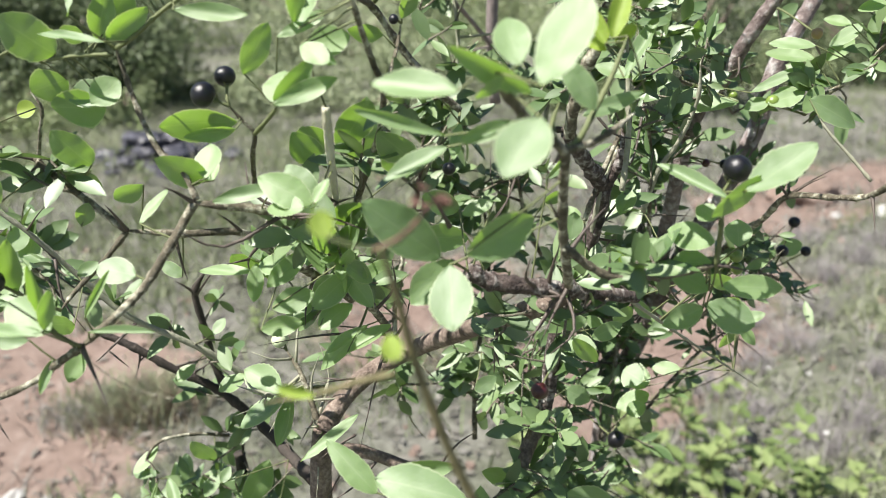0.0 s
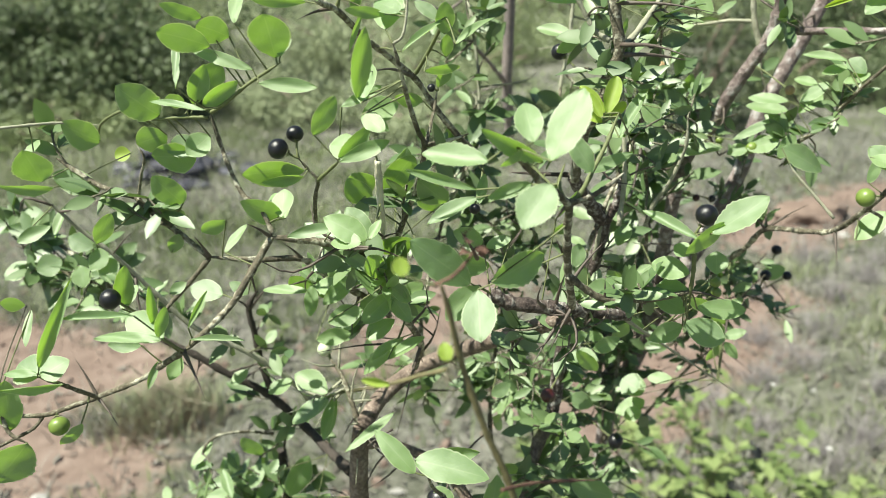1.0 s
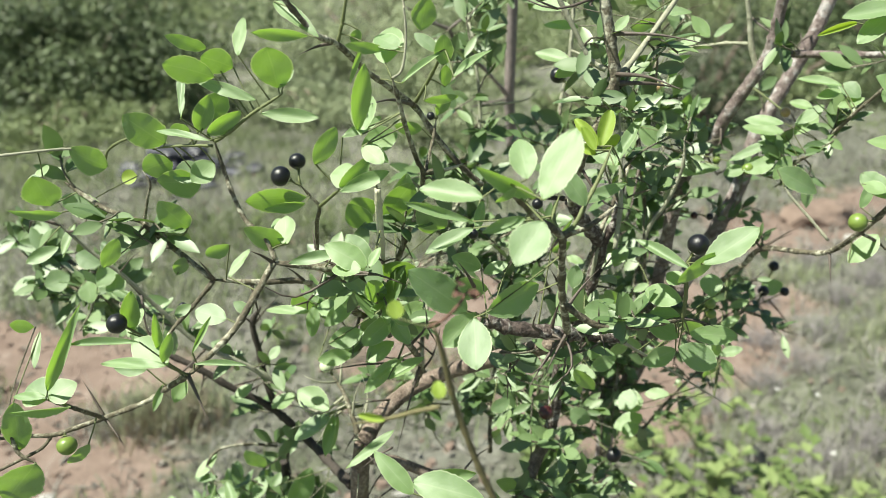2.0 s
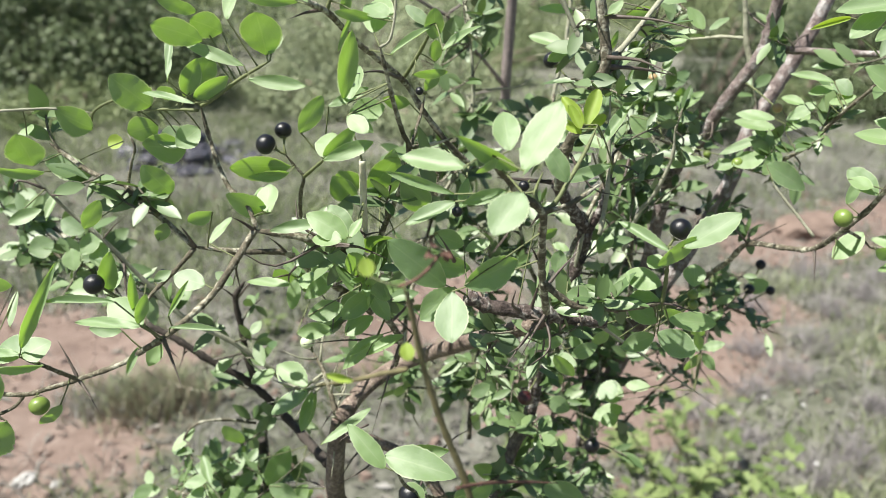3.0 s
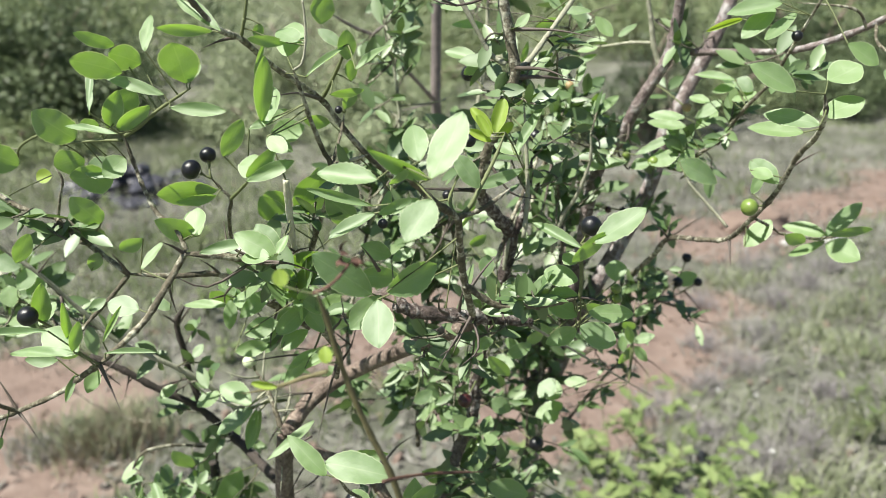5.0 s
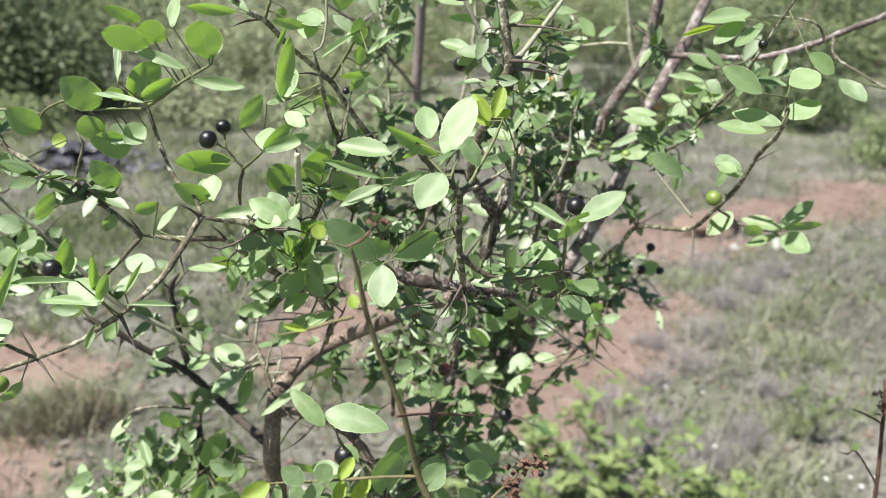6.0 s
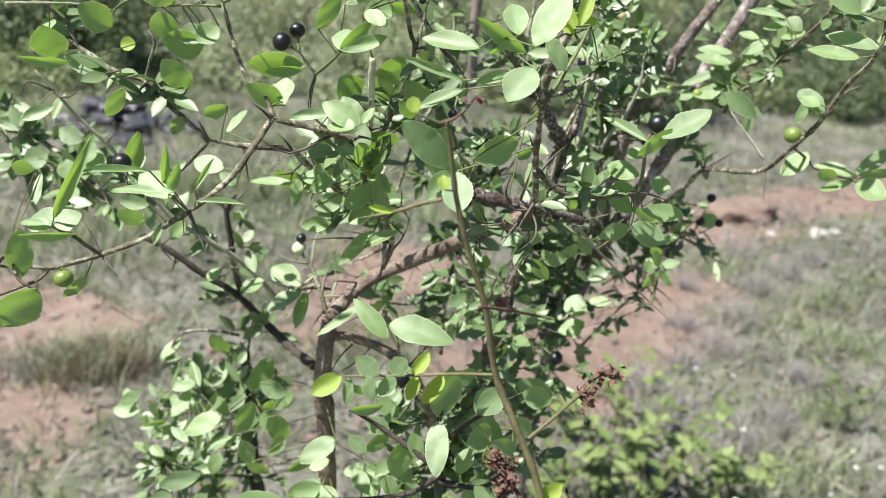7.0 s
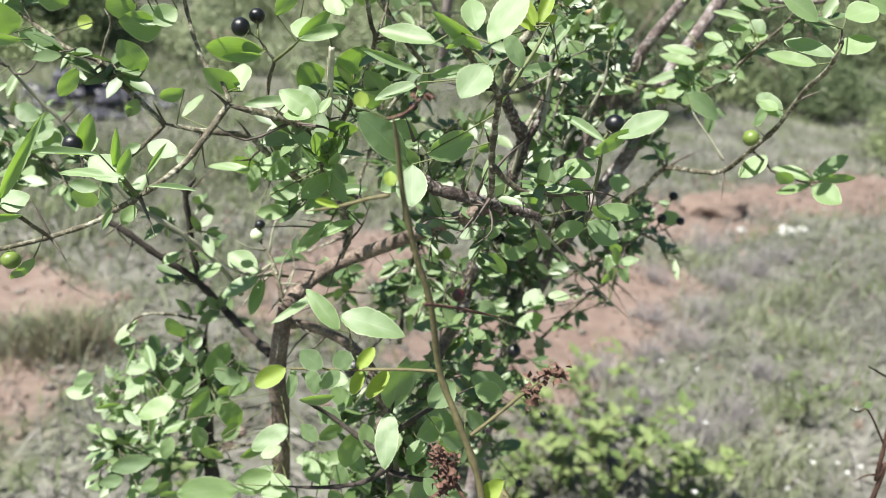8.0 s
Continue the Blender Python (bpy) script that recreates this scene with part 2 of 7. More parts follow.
def smooth_line(points, steps=6):
    """Catmull-Rom through the points."""
    p = [Vector(q) for q in points]
    p = [2 * p[0] - p[1]] + p + [2 * p[-1] - p[-2]]
    out = []
    for i in range(1, len(p) - 2):
        for s in range(steps):
            t = s / steps
            a, b, c, d = p[i - 1 : i + 3]
            out.append(0.5 * (2 * b + (c - a) * t + (2 * a - 5 * b + 4 * c - d) * t * t + (3 * b - a - 3 * c + d) * t**3))
    return out + [p[-2]]


def tube(line, radii, sides=8, rough=0.0, rng=None):
    """Rings round a line; rough swells and dents them."""
    verts, faces = [], []
    side = None
    for i, p in enumerate(line):
        ahead = (line[min(i + 1, len(line) - 1)] - line[max(i - 1, 0)]).normalized()
        if side is None:
            side = ahead.orthogonal().normalized()
        side = (side - ahead * side.dot(ahead)).normalized()
        other = ahead.cross(side)
        swell = 1 + (rng.uniform(-rough, rough) if rng else 0)
        for k in range(sides):
            a = math.tau * k / sides
            r = radii[i] * swell * (1 + (rng.uniform(-rough, rough) * 0.6 if rng else 0))
            verts.append(p + (side * math.cos(a) + other * math.sin(a)) * r)
    for i in range(len(line) - 1):
        for k in range(sides):
            a, b = i * sides + k, i * sides + (k + 1) % sides
            faces.append((a, b, b + sides, a + sides))
    faces.append(tuple(range(sides - 1, -1, -1)))
    n = (len(line) - 1) * sides
    faces.append(tuple(range(n, n + sides)))
    return verts, faces


def facing(axis, normal):
    """Columns along, across, out."""
    a = axis.normalized()
    w = Vector(normal).cross(a).normalized()
    return a, w, a.cross(w).normalized()


# ---- ground ----
SOIL_LINES = [
    [(-5.0, 3.6), (-2.4, 2.75), (-1.5, 2.45), (-1.0, 2.28)],
    [(0.42, 2.15), (0.62, 2.35), (1.0, 2.75)],
    [(1.3, 3.55), (1.8, 3.8), (2.8, 4.4), (5.0, 4.9)],
    [(-0.15, 2.5), (0.0, 2.9)],
    [(-1.35, 2.35), (-1.14, 1.97), (-0.95, 1.76)],
]


def soil_share(x, y):
    best = 9.0
    for line in SOIL_LINES:
        for (ax, ay), (bx, by) in zip(line, line[1:]):
            dx, dy = bx - ax, by - ay
            t = max(0.0, min(1.0, ((x - ax) * dx + (y - ay) * dy) / (dx * dx + dy * dy)))
            best = min(best, math.hypot(x - ax - t * dx, y - ay - t * dy))
    wob = noise.noise(Vector((x * 1.7, y * 1.7, 3.0))) * 0.22 + noise.noise(Vector((x * 5.0, y * 5.0, 7.0))) * 0.14
    return max(0.0, min(1.0, 1.0 - (best + wob - 0.10) / 0.30))


def ground_height(x, y):
    far = min(1.0, max(0.0, (math.hypot(x, y) - 3.0) / 30.0))
    h = 0.035 * noise.noise(Vector((x * 0.9, y * 0.9, 0.0))) + 0.018 * noise.noise(Vector((x * 3.1, y * 3.1, 5.0))) + 0.8 * far * noise.noise(Vector((x * 0.06, y * 0.06, 2.0)))
    return h - 0.02 * soil_share(x, y)


def build_ground():
    def axis(reach, near, n):
        t = np.linspace(-1, 1, 2 * n + 1)
        return near * t + (reach - near) * np.sign(t) * np.abs(t) ** 6

    xs, ys = axis(250.0, 6.0, 110), axis(250.0, 6.0, 110) + 2.5
    verts = [(x, y, ground_height(x, y)) for y in ys for x in xs]
    w = len(xs)
    faces = [(j * w + i, j * w + i + 1, (j + 1) * w + i + 1, (j + 1) * w + i) for j in range(len(ys) - 1) for i in range(w - 1)]
    ob = mesh_object("ground", verts, faces, GROUND)
    col = ob.data.color_attributes.new("soil", "FLOAT_COLOR", "POINT")
    for i, (x, y, _) in enumerate(verts):
        s = soil_share(x, y) if math.hypot(x, y) < 9 else 0.0
        col.data[i].color = (s, s, s, 1)
    return tagged(ob, "reddish bare soil with dry litter and sparse weeds", "ground", kind="structure")


build_ground()


def blades(name, material, count, place, height, width, lean, seed):
    """Many grass blades in one mesh: two tapered quads each, bending over."""
    rng = random.Random(seed)
    verts, faces = [], []
    for _ in range(count):
        spot = place(rng)
        if spot is None:
            continue
        x, y = spot
        z = ground_height(x, y) - 0.005
        h, w = height * rng.uniform(0.45, 1.3), width * rng.uniform(0.6, 1.4)
        a, turn = rng.uniform(0, math.tau), rng.uniform(0, math.tau)
        d = Vector((math.cos(a), math.sin(a), 0)) * lean * h * rng.uniform(0.2, 1.4)
        s = Vector((math.cos(turn), math.sin(turn), 0)) * w
        base, mid, top = Vector((x, y, z)), Vector((x, y, z + h * 0.6)) + d * 0.35, Vector((x, y, z + h)) + d
        i = len(verts)
        verts += [base - s, base + s, mid + s * 0.7, mid - s * 0.7, top]
        faces += [(i, i + 1, i + 2, i + 3), (i + 3, i + 2, i + 4)]
    return mesh_object(name, verts, faces, material)


def clumped(x0, x1, y0, y1, soil_limit, size, clumps, seed, side_limit=0.0):
    """A chooser of places: round random clump centres, and off the bare soil."""
    r = random.Random(seed)
    centres = [(r.uniform(x0, x1), r.uniform(y0, y1)) for _ in range(clumps)]

    def place(rng):
        cx, cy = rng.choice(centres)
        x, y = rng.gauss(cx, size), rng.gauss(cy, size)
        if side_limit and x > 0.5 and rng.random() < side_limit:
            return None
        return (x, y) if soil_share(x, y) < soil_limit and y > 0.75 else None

    return place


tagged(blades("dry_grass", DRY_GRASS, 44000, clumped(-4.5, 5.0, 0.9, 7.5, 0.92, 0.16, 420, 11), 0.075, 0.0022, 1.1, 21), "dry greyish grass scattered over the ground", "grass", kind="stuff")
tagged(blades("green_grass", GREEN_GRASS, 52000, clumped(-4.5, 5.0, 0.9, 8.0, 0.7, 0.13, 330, 12, 0.65), 0.06, 0.0028, 1.0, 22), "short green weeds and grass over the ground", "grass", kind="stuff")


tagged(blades("green_grass", PALE_GRASS, 22000, clumped(-4.5, 0.2, 2.3, 6.8, 0.6, 0.22, 150, 14), 0.07, 0.003, 0.9, 23), "pale green grass on the open ground before the bushes", "grass", kind="stuff")


def tuft(x, y, radius, height, count, seed, material):
    def place(rng):
        return x + rng.gauss(0, radius * 0.5), y + rng.gauss(0, radius * 0.35)

    return tagged(blades("grass_tuft", material, count, place, height, 0.0024, 0.8, seed), "low olive-green grass tuft on bare soil", "grass tuft", "grass tufts", kind="stuff")


tuft(-0.84, 2.05, 0.16, 0.085, 650, 31, PALE_GRASS)
tuft(-0.80, 2.0, 0.15, 0.08, 550, 34, BROWN_GRASS)
tuft(-0.98, 2.02, 0.12, 0.06, 260, 35, DRY_GRASS)
tuft(-1.55, 2.15, 0.18, 0.06, 900, 32, GREEN_GRASS)
tuft(1.75, 3.75, 0.3, 0.05, 500, 33, DRY_GRASS)


def dry_herb(x, y, height, count, seed):
    """A dead, twiggy grey herb: forked upright stalks that lean apart."""
    rng = random.Random(seed)
    root = tagged(new("dry_herb"), "dead grey-lilac twiggy herb standing in grass", "herb", "dry herbs")
    root.location = (x, y, ground_height(x, y))
    verts, faces = [], []
    for _ in range(count):
        a, r = rng.uniform(0, math.tau), rng.uniform(0, height * 0.7)
        base = Vector((math.cos(a) * r, math.sin(a) * r, -0.005))
        top = base + Vector((math.cos(a) * height * rng.uniform(0.0, 0.6), math.sin(a) * height * rng.uniform(0.0, 0.6), height * rng.uniform(0.5, 1.15)))
        fork = base.lerp(top, rng.uniform(0.35, 0.7))
        for p, q, w in ((base, top, 0.0013), (fork, fork + Vector((rng.gauss(0, 0.3), rng.gauss(0, 0.3), rng.uniform(0.2, 0.6))) * height, 0.0009), (fork, fork + Vector((rng.gauss(0, 0.4), rng.gauss(0, 0.4), rng.uniform(0.0, 0.4))) * height, 0.0008)):
            v, f = tube([p, p.lerp(q, 0.5) + Vector((rng.gauss(0, 0.004), rng.gauss(0, 0.004), 0)), q], [w, w * 0.8, w * 0.3], 4)
            faces += [tuple(i + len(verts) for i in g) for g in f]
            verts += v
    tagged(mesh_object("dead_growth", verts, faces, LILAC_TWIG, root, smooth=False), kind="stuff")
    return root


LILAC_TWIG = bark_material("dead_herb", [(0.3, (0.17, 0.152, 0.158)), (0.55, (0.31, 0.283, 0.285)), (0.75, (0.46, 0.43, 0.425))], 60.0, 0.2)
HERBS = [(0.84, 2.14), (0.98, 2.26), (1.10, 2.42), (0.92, 2.42), (1.28, 2.70), (1.46, 2.86), (0.74, 1.86), (0.86, 1.72), (0.98, 1.84), (1.16, 2.06), (1.62, 3.02), (1.34, 3.05), (1.05, 2.75), (0.66, 2.02)]
for k, (hx, hy) in enumerate(HERBS):
    dry_herb(hx, hy, 0.065 + 0.015 * (k % 3), 45, 1500 + k)
for k, (hx, hy) in enumerate([(1.22, 2.42), (1.36, 2.30), (1.12, 1.88), (1.02, 1.66), (1.5, 2.6), (0.9, 1.58), (1.2, 2.95)]):
    tagged(tuft(hx, hy, 0.16, 0.055, 300, 1600 + k, PALE_GRASS), "loose clump of fresh green grass among dry stalks")


def stone(name, x, y, size, seed, material, label, lift=0.0):
    rng = random.Random(seed)
    bm = bmesh.new()
    bmesh.ops.create_icosphere(bm, subdivisions=3, radius=1)
    off = Vector((rng.uniform(0, 50), rng.uniform(0, 50), 0))
    for v in bm.verts:
        v.co *= 1 + 0.35 * noise.noise(v.co * 1.6 + off) + 0.12 * noise.noise(v.co * 4 + off)
        v.co = Vector((v.co.x * size, v.co.y * size * 0.7, max(v.co.z, -0.5) * size * 0.5))
    me = bpy.data.meshes.new(name)
    bm.to_mesh(me)
    bm.free()
    me.materials.append(material)
    ob = new(name, me)
    ob.location = (x, y, ground_height(x, y) + size * 0.12 + lift)
    ob.rotation_euler.z = rng.uniform(0, 6)
    return tagged(ob, label, "stone", "stones")


stone("stone", 1.84, 3.42, 0.055, 41, STONE, "bright white stone lying on the dry ground")
stone("stone", 1.66, 3.47, 0.03, 42, STONE, "small white stone beside a larger one")
stone("earth_clod", 1.62, 3.72, 0.17, 45, CLOD, "brown mound of crumbly earth on the path")
stone("stone", 1.93, 3.45, 0.035, 46, STONE, "small white stone beside a larger one")
stone("stone", -1.01, 1.68, 0.03, 43, STONE, "small white stone on reddish soil")
stone("stone", -0.93, 1.66, 0.015, 44, STONE, "tiny white stone on reddish soil")
for k in range(64):
    rr = random.Random(500 + k)
    tier = 0 if k < 30 else 1 if k < 50 else 2
    spread = (0.20, 0.13, 0.06)[tier]
    stone("stone", -1.62 + rr.gauss(0, spread), 4.80 + rr.gauss(0, spread * 0.7), rr.uniform(0.04, 0.085), 60 + k, GLINTED_STONE, "dark grey stone with painted bluish glints in a heap below a dark bush", 0.055 * tier)


def clods(count, seed):
    """Crumbs of earth and pebbles strewn over the open ground, in one mesh."""
    rng = random.Random(seed)
    verts, faces = [], []
    for _ in range(count):
        x, y = rng.uniform(-3.2, 3.6), rng.uniform(1.2, 5.2)
        if rng.random() > 0.25 + soil_share(x, y):
            continue
        s, z, turn = rng.uniform(0.004, 0.02), ground_height(x, y), rng.uniform(0, 6.28)
        i = len(verts)
        for k in range(6):
            a, r = turn + k * math.tau / 6, s * rng.uniform(0.6, 1.2)
            verts.append((x + r * math.cos(a), y + r * math.sin(a), z - 0.004))
        for k in range(6):
            a, r = turn + k * math.tau / 6, s * rng.uniform(0.35, 0.8)
            verts.append((x + r * math.cos(a), y + r * math.sin(a), z + s * rng.uniform(0.4, 0.9)))
        faces += [(i + k, i + (k + 1) % 6, i + 6 + (k + 1) % 6, i + 6 + k) for k in range(6)] + [tuple(range(i + 6, i + 12))]
    return mesh_object("pebbles", verts, faces, CLOD, smooth=False)


def litter_flakes(count, seed):
    """Dead leaves and bits of straw lying about, each a bent flake."""
    rng = random.Random(seed)
    verts, faces = [], []
    for _ in range(count):
        x, y = rng.uniform(-2.6, 3.2), 1.15 + 3.6 * rng.random() ** 1.5
        if rng.random() < 0.75 * soil_share(x, y):
            continue
        z, a = ground_height(x, y), rng.uniform(0, math.tau)
        ln, wd = rng.uniform(0.006, 0.03), rng.uniform(0.002, 0.009)
        u, w = Vector((math.cos(a), math.sin(a), rng.uniform(-0.3, 0.3))) * ln, Vector((-math.sin(a), math.cos(a), rng.uniform(-0.5, 0.5))) * wd
        p, i = Vector((x, y, z + 0.006)), len(verts)
        verts += [p - u, p - w + Vector((0, 0, 0.004)), p + u, p + w + Vector((0, 0, 0.004))]
        faces += [(i, i + 1, i + 2), (i, i + 2, i + 3)]
    return mesh_object("leaf_litter", verts, faces, LITTER, smooth=False)


tagged(litter_flakes(12000, 78), "dead grey and brown leaf litter on dry ground", "leaf litter", kind="stuff")
tagged(clods(5000, 77), "small clods and pebbles strewn over reddish soil", "pebbles", kind="stuff")


# ---- distant bushes ----
def leaf_cloud(centres, count, size, rng):
    """Small pointed leaves strewn on lumpy clusters; two triangles each, folded at the rib."""
    verts, faces = [], []
    for _ in range(count):
        c, r = rng.choice(centres)
        d = Vector((rng.gauss(0, 1), rng.gauss(0, 1), rng.gauss(0, 1))).normalized()
        p = c + d * r * (0.55 + 0.5 * rng.random())
        out = (d + Vector((rng.gauss(0, 0.6), rng.gauss(0, 0.6), 0.5 + rng.gauss(0, 0.6)))).normalized()
        along = out.orthogonal().normalized()
        along = (Matrix.Rotation(rng.uniform(0, 6.28), 3, out) @ along) * size * rng.uniform(0.6, 1.3)
        wide = out.cross(along) * 0.27
        i = len(verts)
        verts += [p - along * 0.5, p + wide + out * size * 0.08, p + along * 0.5, p - wide + out * size * 0.08]
        faces += [(i, i + 1, i + 2), (i, i + 2, i + 3)]
    return verts, faces


def bush(x, y, width, height, seed, material, label, leaves, size, group="distant bushes"):
    rng = random.Random(seed)
    z0 = ground_height(x, y)
    root = tagged(new("bush"), label, "bush", group)
    root.location = (x, y, z0)
    centres = []
    for k in range(6):
        a = rng.uniform(0, math.tau)
        tip = Vector((math.cos(a) * width * rng.uniform(0.15, 0.42), math.sin(a) * width * rng.uniform(0.1, 0.3), height * rng.uniform(0.4, 0.85)))
        line = smooth_line([(0.06 * math.cos(a), 0.06 * math.sin(a), -0.05), tip * 0.5 + Vector((rng.uniform(-0.1, 0.1), 0, 0.05)), tip], 4)
        v, f = tube(line, [0.03 * (1 - 0.75 * i / (len(line) - 1)) for i in range(len(line))], 6, 0.1, rng)
        mesh_object("stem", v, f, BARK, root)
        for _ in range(5):
            centres.append((tip * rng.uniform(0.45, 1.1) + Vector((rng.gauss(0, width * 0.14), rng.gauss(0, width * 0.12), rng.gauss(0, height * 0.1))), width * rng.uniform(0.07, 0.17)))
    for _ in range(30):
        a, r = rng.uniform(0, math.tau), rng.uniform(0.2, 0.5)
        centres.append((Vector((math.cos(a) * width * r, math.sin(a) * width * r * 0.7, height * rng.uniform(0.02, 0.45))), width * rng.uniform(0.10, 0.19)))
    centres = [(Vector((c.x, c.y, max(c.z, r * 0.5))), r) for c, r in centres]
    v, f = leaf_cloud(centres, leaves, size, rng)
    mesh_object("crown", v, f, material, root, smooth=False)
    return root


bush(-2.95, 6.7, 2.1, 1.15, 71, DARK_LEAVES, "dark green dense bush at the edge of the clearing", 20000, 0.05)
bush(-5.0, 6.9, 2.4, 1.5, 72, HAZED_LEAVES, "pale green bush beside a darker bush", 14000, 0.05)
bush(3.7, 7.6, 2.0, 1.3, 73, DARK_LEAVES, "low dark bush on the dry slope", 14000, 0.045)
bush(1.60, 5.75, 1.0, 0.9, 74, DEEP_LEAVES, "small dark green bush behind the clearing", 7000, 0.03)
bush(3.35, 6.7, 1.5, 0.6, 75, DARK_LEAVES, "low dark green bush beside pale dry ground", 10000, 0.035)
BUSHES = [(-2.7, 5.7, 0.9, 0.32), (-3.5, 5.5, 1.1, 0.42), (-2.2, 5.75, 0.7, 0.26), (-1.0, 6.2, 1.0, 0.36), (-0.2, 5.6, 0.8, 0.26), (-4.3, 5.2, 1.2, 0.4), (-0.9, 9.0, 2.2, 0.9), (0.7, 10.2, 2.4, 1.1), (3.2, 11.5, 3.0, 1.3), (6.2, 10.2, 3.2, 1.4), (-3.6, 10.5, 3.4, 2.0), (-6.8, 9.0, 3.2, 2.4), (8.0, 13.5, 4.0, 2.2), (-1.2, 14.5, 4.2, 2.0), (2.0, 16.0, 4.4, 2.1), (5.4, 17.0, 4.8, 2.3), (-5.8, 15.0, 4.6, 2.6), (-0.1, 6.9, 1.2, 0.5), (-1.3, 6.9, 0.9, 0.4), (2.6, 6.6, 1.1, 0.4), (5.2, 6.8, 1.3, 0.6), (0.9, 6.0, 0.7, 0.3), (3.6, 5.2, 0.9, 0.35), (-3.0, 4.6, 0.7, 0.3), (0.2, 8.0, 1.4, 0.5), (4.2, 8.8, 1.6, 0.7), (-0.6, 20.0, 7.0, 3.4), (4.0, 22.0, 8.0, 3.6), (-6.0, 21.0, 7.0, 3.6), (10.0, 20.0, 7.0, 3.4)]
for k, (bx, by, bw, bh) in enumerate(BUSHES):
    bush(bx, by, bw, bh, 80 + k, PALE_BUSH if -2.0 < bx < 0.2 else HAZED_LEAVES, "green bush in the distance, leaf colour paled for haze" if bh > 0.8 else "low pale green bush on the open ground", 14000 if bh > 0.8 else 5000, 0.03 + 0.014 * bh)


# ---- ground herbs ----
def herb(x, y, height, seed, label, leaves=46, size=0.032, material=None):
    rng = random.Random(seed)
    root = tagged(new("herb"), label, "herb", "ground herbs")
    root.location = (x, y, ground_height(x, y))
    verts, faces = [], []
    for k in range(5):
        a = rng.uniform(0, math.tau)
        tip = Vector((math.cos(a) * height * 0.45, math.sin(a) * height * 0.45, height * rng.uniform(0.7, 1.05)))
        line = smooth_line([(0, 0, -0.02), tip * 0.5 + Vector((0, 0, height * 0.1)), tip], 5)
        v, f = tube(line, [0.003 * (1 - 0.6 * i / (len(line) - 1)) for i in range(len(line))], 5)
        mesh_object("stem", v, f, TWIG_GREEN, root)
        for i in range(leaves // 5):
            p = line[2 + int(rng.random() * (len(line) - 2))]
            b = rng.uniform(0, math.tau)
            along = Vector((math.cos(b), math.sin(b), rng.uniform(-0.1, 0.7))).normalized() * size * rng.uniform(0.6, 1.3)
            wide = along.cross(Vector((0, 0, 1))).normalized() * size * 0.3
            up = wide.cross(along).normalized() * size * 0.1
            j = len(verts)
            verts += [p, p + along * 0.45 + wide + up, p + along, p + along * 0.45 - wide + up, p + along * 0.5]
            faces += [(j, j + 1, j + 4), (j + 1, j + 2, j + 4), (j + 2, j + 3, j + 4), (j + 3, j, j + 4)]
    mesh_object("foliage", verts, faces, material or HERB_LEAVES, root)
    return root


for k, (hx, hy, hh) in enumerate([(0.50, 1.40, 0.32), (0.56, 1.50, 0.34), (0.42, 1.46, 0.28), (0.72, 1.42, 0.15), (0.30, 1.36, 0.2), (0.55, 1.60, 0.28), (0.2, 1.5, 0.2), (-0.3, 1.35, 0.16), (0.46, 1.52, 0.33), (0.64, 1.44, 0.20)]):
    herb(hx, hy, hh * 0.92, 300 + k, "leafy light green herb growing in dry grass", 44, 0.042)
for k in range(60):
    rr = random.Random(900 + k)
    hx, hy = rr.uniform(-2.8, 3.4), rr.uniform(1.3, 5.5)
    if soil_share(hx, hy) < 0.3 and (hx < 0.5 or k % 3 == 0):
        herb(hx, hy, rr.uniform(0.06, 0.16), 700 + k, "small green weed in dry grass", 30, 0.03, GREEN_GRASS if k % 2 else HERB_LEAVES)


# ---- small white flowers ----
PETAL = bark_material("white_petal", [(0.3, (0.6, 0.6, 0.58)), (0.6, (0.78, 0.78, 0.76)), (0.8, (0.85, 0.85, 0.82))], 200.0, 0.1, 0.6)


def wild_flower(x, y, height, size, seed):
    rng = random.Random(seed)
    root = tagged(new("wild_flower"), "tiny white wild flower on a thin stem in dry grass", "flower", "wild flowers")
    root.location = (x, y, ground_height(x, y))
    lean = Vector((rng.uniform(-0.3, 0.3), rng.uniform(-0.3, 0.3), 1)) * height
    line = smooth_line([(0, 0, -0.01), lean * 0.5 + Vector((0.004, 0, 0)), lean], 4)
    v, f = tube(line, [0.0009] * len(line), 5)
    mesh_object("stem", v, f, TWIG_GREEN, root)
    for k in range(6):
        a = math.tau * k / 6 + rng.uniform(-0.2, 0.2)
        out = Vector((math.cos(a), math.sin(a), 0.45))
        side = Vector((-math.sin(a), math.cos(a), 0)) * size * 0.32
        tip = lean + out * size
        mid = lean + out * size * 0.6 + Vector((0, 0, size * 0.15))
        mesh_object("petal", [lean, mid - side, tip, mid + side], [(0, 1, 2, 3)], PETAL, root)


for k, (fx, fy) in enumerate([(1.09, 1.66), (1.06, 1.56), (1.10, 1.53), (0.84, 1.73), (0.82, 2.0), (1.08, 1.47), (0.95, 1.46), (1.14, 1.94), (0.92, 1.93), (1.18, 1.6), (1.3, 1.8), (0.7, 1.36)]):
    wild_flower(fx, fy, 0.05 + 0.02 * (k % 3), 0.0055 + 0.0015 * (k % 2), 1200 + k)


# ---- the thorny shrub ----
shrub = tagged(new("thorny_shrub"), "thorny shrub with small oval leaves and glossy black berries", "shrub")
weed = tagged(new("slender_weed"), "slender yellow-green weed with dried flower heads", "weed")
dry_weed = tagged(new("dry_weed"), "thin dark red-brown dry weed with bare twigs", "weed")
LINES = []  # (plant, branch object, centre line, radii)


